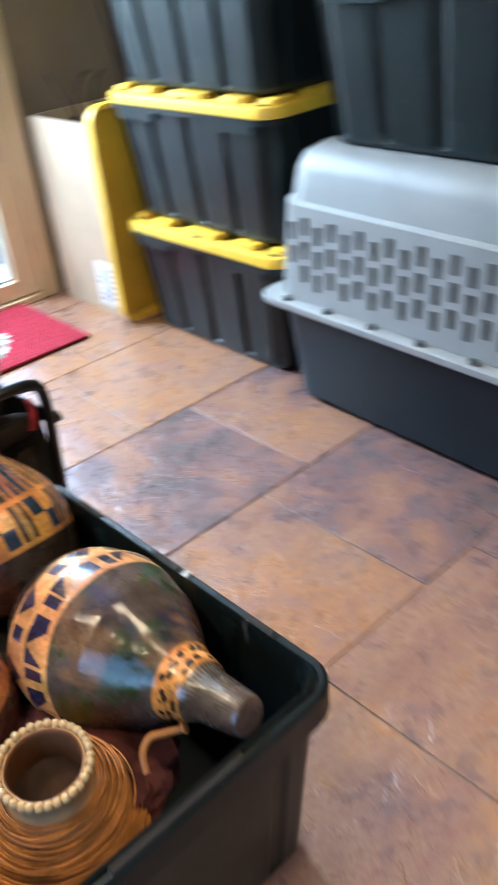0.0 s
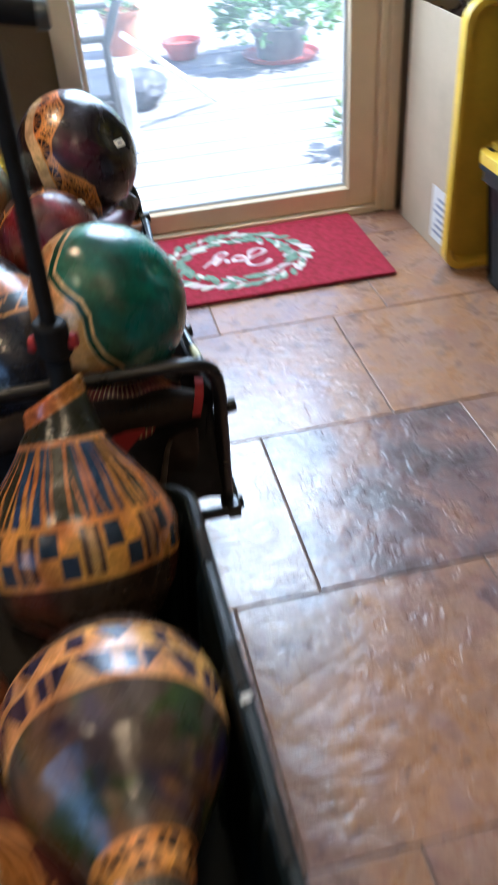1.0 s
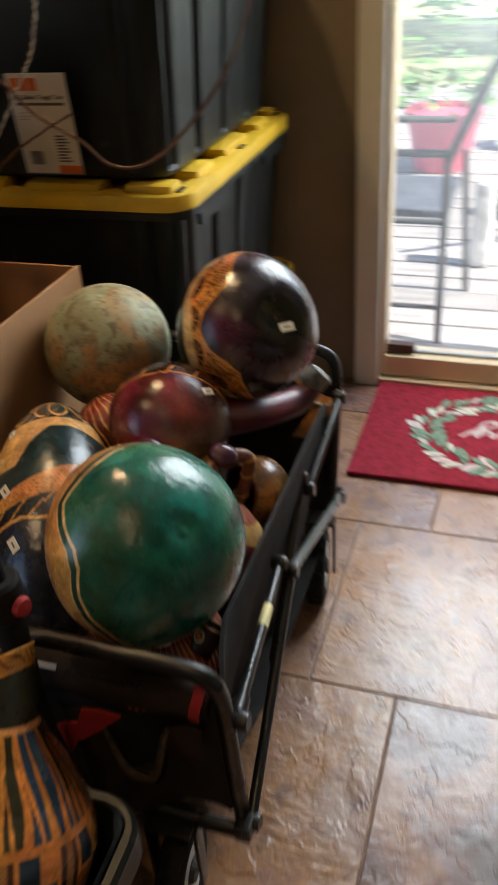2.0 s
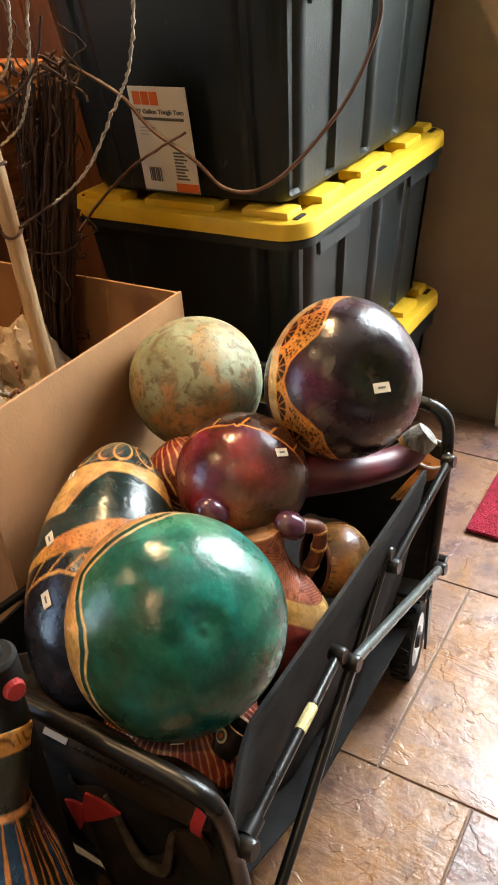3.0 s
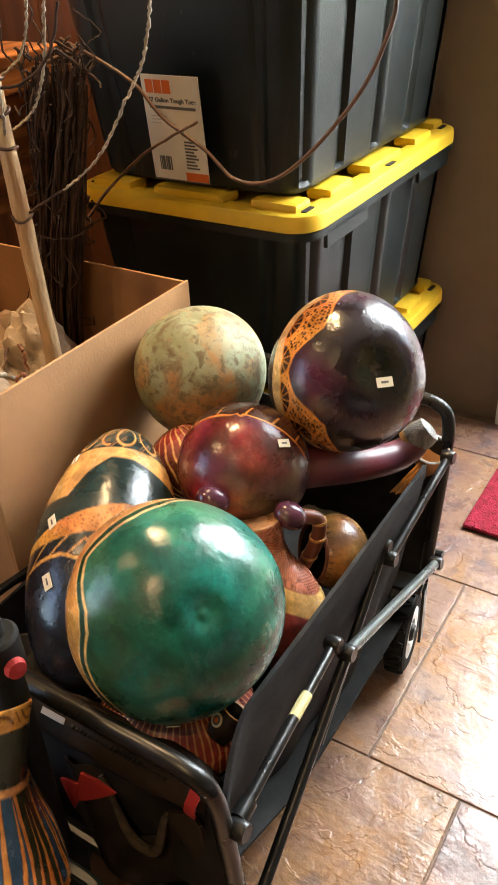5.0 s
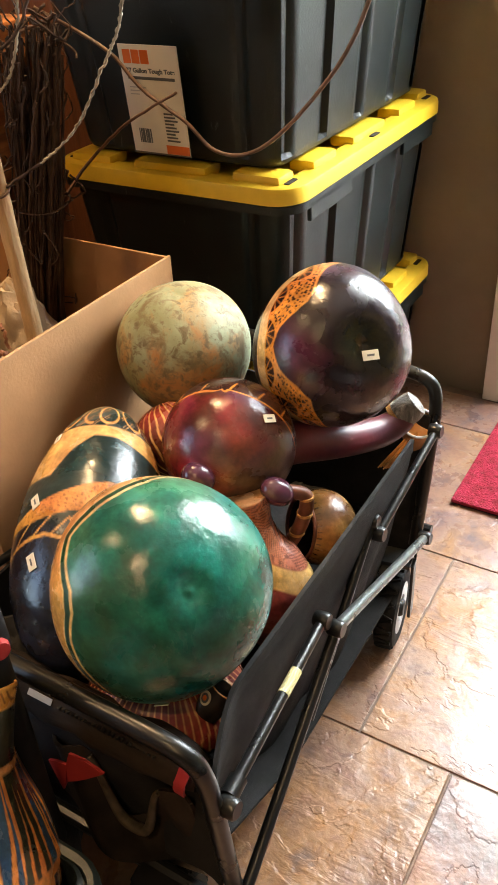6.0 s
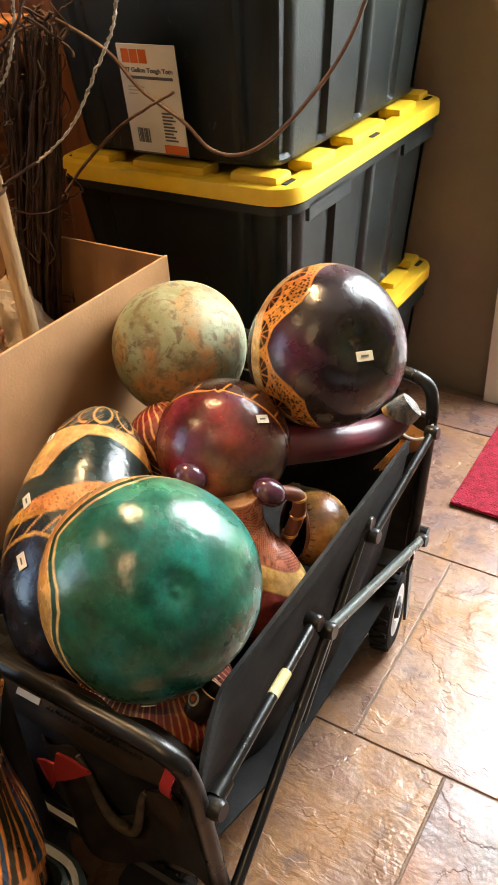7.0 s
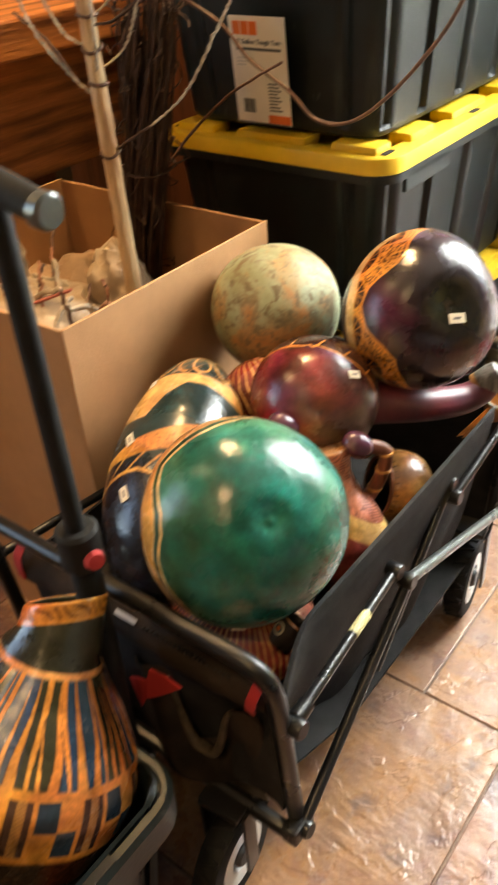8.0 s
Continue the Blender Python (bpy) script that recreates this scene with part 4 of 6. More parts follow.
for i in range(16):
    a = rng.uniform(0, 6.283)
    c = A1 + Vector((0.035 * math.cos(a), 0.035 * math.sin(a), rng.uniform(-0.02, 0.015)))
    smooth(part("curled_tip", tube(wavy([c, c + Vector((rng.uniform(-0.03, 0.03), rng.uniform(-0.03, 0.03), 0.02)), c + Vector((rng.uniform(-0.04, 0.04), rng.uniform(-0.04, 0.04), -0.015))], 0.003, 90 + i, 6), 0.002, 5), M_TWIG, bundle), 60)
for i in range(46):
    t0 = rng.uniform(0.35, 1.02)
    a = rng.uniform(0, 6.283)
    c = A0.lerp(A1, t0) + Vector((0.045 * math.cos(a), 0.045 * math.sin(a), 0))
    o = Vector((math.cos(a), math.sin(a), 0))
    e1, e2 = rng.uniform(0.004, 0.02), rng.uniform(-0.03, 0.05)
    smooth(part("side_twig", tube(wavy([c - o * 0.02, c + o * e1 * 0.6 + Vector((0, 0, e2)), c + o * e1 + Vector((rng.uniform(-0.018, 0.018), rng.uniform(-0.015, 0.015), e2 * 1.5)), c + o * e1 * 0.4 + Vector((rng.uniform(-0.02, 0.02), 0, e2 * 1.9 + 0.02))], 0.0012, 200 + i, 7), rng.uniform(0.0009, 0.0017), 5), M_TWIG, bundle), 60)
for z in (0.48, 0.72):
    c = A0.lerp(A1, (z - 0.3) / 0.665)
    part("tie", tube([c + Vector((0.05 * math.cos(k * 0.5236), 0.05 * math.sin(k * 0.5236), 0.004 * math.sin(k))) for k in range(12)], 0.0016, 6, True), M_TWIG, bundle)

vine = smooth(part("curved_vine", tube(wavy([(-0.53, -0.79, 0.99), (-0.483, -0.755, 0.954), (-0.424, -0.75, 0.922), (-0.374, -0.748, 0.874), (-0.302, -0.746, 0.833), (-0.252, -0.745, 0.794), (-0.19, -0.745, 0.796), (-0.121, -0.745, 0.842), (-0.042, -0.745, 0.929), (-0.004, -0.745, 1.001), (0.006, -0.745, 1.046), (-0.01, -0.74, 1.09), (-0.06, -0.73, 1.12)], 0.0002, 3, 8), 0.003, 8), M_VINE), 60)
tagged(vine, "long brown curved vine hanging across the totes", "vine")
for i, pts_ in enumerate(([(-0.55, -0.80, 0.68), (-0.499, -0.765, 0.751), (-0.409, -0.76, 0.822), (-0.303, -0.76, 0.877)], [(-0.57, -0.83, 0.82), (-0.53, -0.82, 0.87), (-0.49, -0.81, 0.905)], [(-0.52, -0.86, 0.96), (-0.485, -0.84, 0.975), (-0.46, -0.83, 0.985)], [(-0.56, -0.86, 0.5), (-0.53, -0.84, 0.66), (-0.49, -0.82, 0.76)])):
    tagged(smooth(part("loose_twig", tube(wavy(pts_, 0.0006, 40 + i, 8), [0.0031 - 0.00004 * k for k in range((len(pts_) - 1) * 8 + 1)], 7), M_VINE), 60), "thin loose brown twig beside the bundle", "twig", "loose twigs")
for i, pts_ in enumerate(([(1.12, -0.2, 0.5), (1.11, -0.18, 0.66), (1.16, -0.15, 0.72), (1.2, -0.14, 0.74)], [(1.12, -0.2, 0.55), (1.08, -0.15, 0.68), (1.06, -0.12, 0.75)], [(1.15, -0.2, 0.55), (1.2, -0.16, 0.69), (1.26, -0.13, 0.73)], [(1.3, -0.2, 0.55), (1.31, -0.15, 0.78), (1.3, -0.12, 0.95)], [(1.34, -0.2, 0.55), (1.33, -0.14, 0.8), (1.36, -0.1, 0.9)])):
    tagged(smooth(part("loose_twig", tube(wavy(pts_, 0.002, 60 + i, 8), 0.005, 7), M_TWIG), 60), "dark dry stem standing in the tan box", "twig", "dry stems")

# crumpled bags in the box
M_FILM = mat("cloudy_plastic_film", (0.42, 0.32, 0.22), 0.35, vary=0.15, scale=10, bump=0.012, bump_scale=14)
M_TISSUE = mat("brown_packing_paper", (0.3, 0.19, 0.11), 0.8, vary=0.2, scale=8, bump=0.01, bump_scale=16)


def crumple(name, place, size, material, seed, label):
    bm = bmesh.new()
    bmesh.ops.create_icosphere(bm, subdivisions=4, radius=1.0)
    for v in bm.verts:
        d = v.co.normalized()
        k = 1 + 0.3 * noise.noise(d * 2.1 + Vector((seed, 0, 0))) + 0.22 * abs(noise.noise(d * 5 + Vector((0, seed, 0)))) + 0.06 * noise.noise(d * 14)
        v.co = Vector((d.x * size[0], d.y * size[1], d.z * size[2])) * k
    ob = smooth(part(name, bm, material), 35)
    ob.matrix_world = Matrix.Translation(place)
    return tagged(ob, label, "bag")


crumple("plastic_bag", (-0.60, -1.12, 0.50), (0.13, 0.12, 0.07), M_FILM, 3, "crumpled cloudy plastic bag in the box")
crumple("plastic_bag", (-0.52, -0.97, 0.49), (0.06, 0.05, 0.12), M_FILM, 7, "crumpled cloudy plastic bag beside the branch")
crumple("packing_paper", (-0.45, -1.17, 0.46), (0.13, 0.09, 0.07), M_TISSUE, 12, "crumpled brown packing paper in the box")
crumple("packing_paper", (-0.68, -0.95, 0.44), (0.11, 0.11, 0.1), M_TISSUE, 15, "crumpled brown packing paper under the branches")
smooth(tagged(part("red_ribbon", boxes((-0.05, 0.05, -0.004, 0.004, -0.002, 0.002), bevel=0.0015), mat("faded_pink_ribbon", (0.45, 0.14, 0.11), 0.7)), "red ribbon strip lying on plastic bags", "ribbon"), 40).matrix_world = pose(-0.53, -1.12, 0.575, 8, -20, 25)
for i in range(22):
    a = Vector((-0.68 + 0.014 * i, -1.17 + 0.035 * (i % 5), 0.54))
    b = a + Vector((rng.uniform(-0.1, 0.1), rng.uniform(-0.07, 0.07), rng.uniform(0.02, 0.1)))
    tagged(smooth(part("loose_twig", tube(wavy([a, a.lerp(b, 0.5) + Vector((0, 0, 0.01)), b], 0.003, 70 + i, 6), 0.0046 if i % 3 == 0 else 0.0028, 6), M_BRAID if i % 3 == 0 else (M_VINE if i % 3 == 1 else M_PINKTWIG)), 60), "short broken twig lying in the box", "twig", "loose twigs")

# timber bench at the side
cab = thing("wooden_bench", None, "red-brown rough timber bench with a thick ledge", "bench")
part("ledge", boxes((-1.3, -0.80, -1.75, -0.5, 0.868, 0.935), bevel=0.005), M_WOOD, cab)
part("apron", boxes((-0.9, -0.86, -1.7, -0.56, 0.64, 0.866), bevel=0.004), M_WOOD, cab)
part("post", boxes((-0.93, -0.84, -0.555, -0.47, 0.0, 0.866), bevel=0.004), M_WOOD2, cab)
part("post", boxes((-0.93, -0.84, -1.79, -1.705, 0.0, 0.866), bevel=0.004), M_WOOD2, cab)
part("post", boxes((-1.29, -1.2, -0.6, -0.51, 0.0, 0.866), bevel=0.004), M_WOOD2, cab)
part("back", boxes((-1.27, -1.23, -1.7, -0.61, 0.1, 0.866), bevel=0.004), M_WOOD, cab)

brd = thing("timber_screen", pose(-0.98, -0.36, 0), "red-brown rough timber screen behind the bench", "screen")
for k in range(4):
    part("board", boxes((-0.32 + 0.163 * k, -0.16 + 0.163 * k, -0.016, 0.016, 0.0, 1.62 - 0.02 * (k % 2)), bevel=0.004), M_WOOD2, brd)
for z in (0.25, 1.35):
    part("rail", boxes((-0.32, 0.33, 0.017, 0.05, z, z + 0.09), bevel=0.004), M_WOOD2, brd)

# ---- door mat ----
mat_ob = thing("door_mat", pose(0.463, -0.21, 0.0), "red door mat with green and white leaf wreath", "door mat")
part("tufted_face", boxes((-0.38, 0.38, -0.228, 0.228, 0.004, 0.013), bevel=0.003), M_MAT, mat_ob)
part("rubber_edge", boxes((-0.377, 0.377, -0.225, 0.225, 0.0, 0.0045), bevel=0.001), M_RUBBER, mat_ob)
M_SAGE = mat("sage_green_tuft", (0.2, 0.3, 0.22), 0.95, vary=0.2, scale=40, bump=0.002, bump_scale=500)
M_CREAM = mat("cream_tuft", (0.62, 0.6, 0.52), 0.95, vary=0.15, scale=40, bump=0.002, bump_scale=500)
M_PINK = mat("pale_pink_tuft", (0.64, 0.5, 0.5), 0.95, vary=0.12, scale=40, bump=0.002, bump_scale=500)
rng = random.Random(11)


def leaf_shape(ln, wd):
    bm = bmesh.new()
    pts_ = [(ln * (t - 0.5), wd * math.sin(math.pi * t ** 0.8), 0) for t in [k / 8 for k in range(9)]]
    ring = pts_ + [(x, -y, 0) for x, y, _ in reversed(pts_[1:-1])]
    loft(bm, [[(x, y, z) for x, y, _ in ring] for z in (0, 0.0016)])
    bmesh.ops.recalc_face_normals(bm, faces=bm.faces)
    return bm


leaf_data = []
for mt in (M_SAGE, M_CREAM, M_SAGE, M_PINK):
    ob = part("wreath_leaf", leaf_shape(0.075, 0.015), mt, mat_ob)
    ob.location = (0, 0, -0.5)
    leaf_data.append(ob)
for i in range(128):
    a = 2 * math.pi * (i // 2) / 64 + rng.uniform(-0.07, 0.07)
    rr = 1.0 + (0.13 if i % 2 else -0.12) + rng.uniform(-0.05, 0.05)
    src = leaf_data[rng.choice((0, 0, 1, 2, 3))]
    ob = leaf_data[i] if i < 4 else new("wreath_leaf", src.data)
    ob.parent = mat_ob
    s = rng.uniform(0.5, 0.85)
    ob.matrix_local = Matrix.Translation((-0.035 + 0.185 * rr * math.cos(a), 0.15 * rr * math.sin(a), 0.0128 + 0.0003 * (i % 5))) @ pose(0, 0, 0, 0, 0, math.degrees(a) + 90 + (38 if i % 2 else -38) + rng.uniform(-20, 20)) @ Matrix.Diagonal((s, s, 1, 1))
# the word Joy in brushed script, reading towards the door
for letter in ([(-0.098, 0.028), (-0.078, 0.052), (-0.045, 0.056), (-0.028, 0.036), (-0.038, -0.004), (-0.052, -0.04), (-0.078, -0.052), (-0.094, -0.036), (-0.078, -0.014), (-0.048, -0.001), (-0.024, 0.01)],
               [(-0.006, 0.014), (-0.024, 0.006), (-0.027, -0.012), (-0.012, -0.022), (0.005, -0.014), (0.008, 0.004), (-0.004, 0.014), (0.014, 0.009)],
               [(0.03, 0.016), (0.029, -0.006), (0.042, -0.014), (0.058, 0.0), (0.068, 0.018), (0.062, -0.016), (0.05, -0.05), (0.028, -0.06), (0.022, -0.045), (0.05, -0.022), (0.082, 0.0), (0.104, 0.022)]):
    path_ = wavy([(x, y, 0.0) for x, y in letter], 0.0, 1, 8)
    wr = smooth(part("writing", tube(path_, [0.0062 + 0.0022 * math.sin(0.35 * k) for k in range(len(path_))], 10), M_PINK, mat_ob, "pale pink script letter"), 60)
    wr.matrix_local = pose(-0.035, 0.0, 0.0132, 0, 0, 180) @ Matrix.Diagonal((1, 1, 0.16, 1))

# ---- wagon ----
wagon = thing("folding_wagon", None, "black folding wagon with a fabric tub of gourds", "wagon")
WX0, WX1, WY0, WY1 = -0.275, 0.14, -1.445, -0.765


def cloth(name, fn, nu, nv, material=None, thick=0.004):
    """A sheet of cloth with some thickness: fn(u, v) gives places, u and v from 0 to 1."""
    g = [[Vector(fn(i / nu, j / nv)) for j in range(nv + 1)] for i in range(nu + 1)]
    bm = bmesh.new()
    vs = [[bm.verts.new(p) for p in row] for row in g]
    for i in range(nu):
        for j in range(nv):
            bm.faces.new((vs[i][j], vs[i + 1][j], vs[i + 1][j + 1], vs[i][j + 1]))
    bm.normal_update()
    r = bmesh.ops.solidify(bm, geom=bm.faces[:], thickness=thick)
    bmesh.ops.recalc_face_normals(bm, faces=bm.faces)
    return smooth(part(name, bm, material or M_FABRIC, wagon), 50)


def lean_x(x, y):
    """The wagon stands a little askew."""
    return x - 0.044 * (y + 1.445)


def sag(u, v, k=1.5):
    return k * (0.006 * math.sin(u * 9.0 + 2 * v) + 0.004 * math.sin(u * 23 + 5 * v) * v)


def rise(u):
    """How far the tub's bottom is drawn up towards the near end."""
    return 0.08 * max(0.0, 1 - u / 0.3)


def wrap(u):
    """How far the cloth's near end is drawn out to the hoop."""
    return max(0.0, 1 - u / 0.16) ** 1.5


cloth("side_panel", lambda u, v: (0.088 + 0.046 * v ** 0.8 + 0.028 * wrap(u) * v + sag(u, 1 - v) * (1 - v ** 2), WY0 + (WY1 - WY0 - 0.088) * u, 0.135 + rise(u) + (0.305 - rise(u) - 0.003 * math.sin(math.pi * u) - 0.03 * wrap(u)) * v), 60, 14)
cloth("side_panel", lambda u, v: (lean_x(WX0 + 0.012 + sag(u, 1 - v), WY0 + 0.02 + (WY1 - WY0 - 0.03) * u), WY0 + 0.02 + (WY1 - WY0 - 0.03) * u, 0.135 + rise(u) + (0.26 - rise(u)) * v), 40, 14)
cloth("end_panel", lambda u, v: (lean_x(WX0 + 0.015 + (WX1 - WX0) * u, WY1), WY1 + sag(u, 1 - v), 0.135 + 0.29 * v), 30, 12)
cloth("end_panel", lambda u, v: (WX0 + 0.015 + (WX1 - WX0) * u, WY0 + sag(u, 1 - v), 0.213 + 0.177 * v), 30, 12)
cloth("tub_floor", lambda u, v: (WX0 + 0.015 + (WX1 - WX0 - 0.03) * u, WY0 + 0.01 + (WY1 - WY0 - 0.02) * v, 0.136 + rise(v) - 0.006 * math.sin(3.1 * u)), 16, 16)
# seam tape along the near side's top edge
cloth("hem", lambda u, v: (0.1335 + 0.028 * wrap(u), WY0 + (WY1 - WY0 - 0.088) * u, 0.42 - 0.003 * math.sin(math.pi * u) - 0.03 * wrap(u) + 0.0225 * v), 60, 2, None, 0.005)


def hoop(y, lean, zt, out=0.0, foot=0.0, r=0.0105):
    """A bent tube across one end; out moves its legs in or out, foot sets their feet along the wagon."""
    o = lean_x(0, y)
    xr, xl = WX1 + o + out, WX0 + o
    pts_ = bend([(xr + 0.03, y + foot, 0.185), (xr + 0.032, y + lean * 0.6, zt - 0.02), (xr + 0.004, y + lean, zt + 0.005), (xl, y + lean, zt + 0.005), (xl - 0.028, y + lean * 0.6, zt - 0.02), (xl - 0.032, y + foot, 0.185)], 0.05, 7)
    return smooth(part("end_hoop", tube(pts_, r, 12), M_METAL, wagon), 50)


hoop(WY0 - 0.012, -0.012, 0.475, -0.008, 0.02)
hoop(WY1 + 0.018, 0.012, 0.478, -0.012, -0.045)
for x in (WX0 - 0.03, WX1 + 0.03):
    part("lower_bar", boxes((x - 0.011, x + 0.011, WY0 - 0.02, WY0 + 0.02, 0.172, 0.198), bevel=0.004), M_METAL, wagon)
part("cross_bar", tube([(WX0 - 0.03, WY0 - 0.012, 0.185), (WX1 + 0.03, WY0 - 0.012, 0.185)], 0.01, 10), M_METAL, wagon)
part("cross_bar", tube([(WX0 - 0.06, WY1 + 0.018, 0.185), (WX1 + 0.0, WY1 + 0.018, 0.185)], 0.01, 10), M_METAL, wagon)
M_GREYBAR = mat("grey_enamel_bar", (0.13, 0.14, 0.135), 0.3, metal=0.5, vary=0.08, scale=30)


def knob(p, r=0.0112):
    k = smooth(part("knob", lathe([(0, -0.01), (r * 0.9, -0.01), (r, -0.007), (r, 0.007), (r * 0.85, 0.01), (0, 0.01)], 20), M_METAL, wagon), 40)
    k.matrix_local = axis_pose(p, (1, 0, 0.1))
    return k


for sx in (1, -1):
    X = lambda x: x if sx > 0 else (WX0 + WX1) - x
    smooth(part("side_bar", tube([(X(0.141), -0.775, 0.412), (X(0.137), -0.985, 0.363)], 0.0068, 12), M_METAL, wagon), 50)
    smooth(part("side_bar", tube([(X(0.146), -0.797, 0.211), (X(0.158), -1.165, 0.355)], 0.0078, 12), M_GREYBAR, wagon), 50)
    smooth(part("side_bar", tube([(X(0.126), -0.985, 0.378), (X(0.13), -1.19, 0.185)], 0.0068, 12), M_METAL, wagon), 50)
    smooth(part("side_bar", tube([(X(0.146), -1.18, 0.377), (X(0.172), -1.447, 0.386)], 0.0068, 12), M_METAL, wagon), 50)
    smooth(part("side_bar", tube([(X(0.156), -1.16, 0.35), (X(0.176), -1.443, 0.188)], 0.0072, 12), M_METAL, wagon), 50)
    for p in ((0.141, -0.775, 0.412), (0.137, -0.985, 0.363), (0.146, -0.797, 0.211), (0.158, -1.165, 0.355), (0.126, -0.982, 0.38), (0.146, -1.18, 0.378), (0.178, -1.45, 0.386), (0.178, -1.443, 0.186)):
        knob((X(p[0]), p[1], p[2]))
smooth(part("bar_collar", tube([(0.1695, -1.418, 0.385), (0.1715, -1.442, 0.386)], [0.0098, 0.0102], 18), M_METAL, wagon, "black bar end collar"), 40)
yt = part("tape_tag", tube([(0, -0.019, 0), (0, 0.019, 0)], 0.0072, 14), mat("cream_tape", (0.6, 0.52, 0.25), 0.6, vary=0.1), wagon, "strip of cream tape on a bar")
yt.matrix_local = pose(0.1565, -1.285, 0.3805, -2, 0, 5)


def wheel(x, y, side, turn=0):
    w = part("wheel", lathe([(0.03, -0.02), (0.058, -0.021), (0.06, -0.012), (0.06, 0.012), (0.058, 0.021), (0.03, 0.02), (0.03, -0.02)], 40), M_WHITE, wagon, "white plastic wheel rim")
    smooth(w, 40)
    w.matrix_local = pose(x, y, 0.0745, 0, 0, turn) @ pose(0, 0, 0, 0, 90, 0) @ Matrix.Scale(0.8, 4)
    tyre = smooth(part("tyre", lathe([(0.058, -0.021), (0.074, -0.024), (0.086, -0.02), (0.0905, -0.008), (0.0905, 0.008), (0.086, 0.02), (0.074, 0.024), (0.058, 0.021), (0.058, -0.021)], 48), M_RUBBER, w, "black rubber tyre"), 50)
    for k in range(36):
        a = 2 * math.pi * k / 36
        b = boxes((-0.0035, 0.0035, -0.0025, 0.0025, -0.018, 0.018), bevel=0.001)
        lug = part("tread_lug", b, M_RUBBER, w)
        lug.matrix_local = pose(0, 0, 0, 0, 0, math.degrees(a)) @ pose(0.0905, 0, 0, 20 if k % 2 else -20, 0, 0)
    part("hub", lathe([(0, -0.026), (0.016, -0.026), (0.02, -0.02), (0.02, 0.02), (0.016, 0.026), (0, 0.026)], 24), M_STEEL, w)
    for k in range(5):
        sp = part("spoke", boxes((0.012, 0.05, -0.006, 0.006, -0.012, 0.012), bevel=0.002), M_WHITE, w)
        sp.matrix_local = pose(0, 0, 0, 0, 0, 72 * k)
    f_ = smooth(part("fork", boxes((-0.034, -0.029, -0.012, 0.012, 0.066, 0.185), (0.029, 0.034, -0.012, 0.012, 0.066, 0.185), (-0.0285, 0.0285, -0.02, 0.02, 0.184, 0.192), bevel=0.001), M_METAL, wagon), 40)
    f_.matrix_local = pose(x, y, 0.0, 0, 0, turn)
    return w


wheel(0.112, -0.84, 1, 9)
wheel(0.08, -1.47, 1, 6)
wheel(-0.255, -0.838, -1, 0)
wheel(-0.215, -1.47, -1, 0)

# near end: rolled sleeve, pouch, straps
M_SLEEVE = mat("worn_brown_black_sleeve", (0.026, 0.017, 0.0115), 0.8, vary=0.3, scale=14, bump=0.0004, bump_scale=400)
M_SLEEVE.node_tree.nodes["Principled BSDF"].inputs["Specular IOR Level"].default_value = 0.22
SY, SZ = WY0 + 0.01, 0.392
smooth(part("sleeve", tube([(-0.25 + 0.388 * k / 18, SY, SZ + 0.003 * math.sin(k * 1.3)) for k in range(19)], [0.027 + 0.0016 * math.sin(k * 2.2) if k < 17 else 0.024 - 0.006 * (k - 17) for k in range(19)], 18), M_SLEEVE, wagon), 50)
zip_ = bmesh.new()
for k in range(22):
    box(zip_, -0.035 + 0.006 * k, -0.0315 + 0.006 * k, SY - 0.0205, SY - 0.0155, SZ + 0.0185, SZ + 0.022)
tagged(part("zip_tooth", zip_, M_RUBBER, wagon), kind="stuff")


def mouth(x):
    """The height of the pocket's sagging mouth."""
    return 0.415 - 0.1 * math.exp(-((x - 0.073) / 0.033) ** 4)


# the pocket hangs under the roll
POCKET = Matrix.Translation((-0.042, 0.163, -0.103)) @ Matrix.Scale(1.09, 4)
cloth("pouch", lambda u, v: POCKET @ Vector((-0.06 + 0.215 * u, WY0 - 0.028 - 0.024 * math.sin(math.pi * u) * (1.05 - 0.8 * v) + sag(u, v), 0.29 - 0.018 * math.sin(math.pi * u) + (mouth(-0.06 + 0.215 * u) - 0.29 + 0.018 * math.sin(math.pi * u)) * v)), 60, 14, M_SLEEVE)
smooth(part("pouch_binding", tube([POCKET @ Vector((0.03 + 0.0875 * k / 28, WY0 - 0.036, mouth(0.03 + 0.0875 * k / 28) - 0.003)) for k in range(29)], [0.0032 + 0.0038 * math.sin(math.pi * k / 28) for k in range(29)], 8), mat("tan_grey_binding", (0.07, 0.052, 0.032), 0.75, vary=0.25, scale=60, bump=0.001), wagon, "worn tan binding round the pocket"), 50)
tag_ = part("paper_tag", boxes((-0.017, 0.017, -0.0005, 0.0005, -0.0036, 0.0036), bevel=0.0003), M_PALE, wagon, "small cream printed tag on the roll")
tag_.matrix_local = pose(-0.062, SY - 0.0185, SZ + 0.0215, -45, 0, 0)


def strap(pts_, w, name="red_strap"):
    P = wavy(pts_, 0.0004, 5, 6)
    bm = bmesh.new()
    rows_ = []
    for p in P:
        rows_.append([bm.verts.new(p + Vector((-w / 2, 0, 0.1 * w))), bm.verts.new(p + Vector((w / 2, 0, -0.1 * w)))])
    for a, b in zip(rows_, rows_[1:]):
        bm.faces.new((a[0], a[1], b[1], b[0]))
    bm.normal_update()
    bmesh.ops.solidify(bm, geom=bm.faces[:], thickness=0.003)
    bmesh.ops.recalc_face_normals(bm, faces=bm.faces)
    return smooth(part(name, bm, M_RED, wagon, "red webbing strap"), 50)


strap([(0.1375, -1.444, 0.437), (0.1365, -1.456, 0.43), (0.1315, -1.464, 0.41), (0.1275, -1.461, 0.388)], 0.0122)
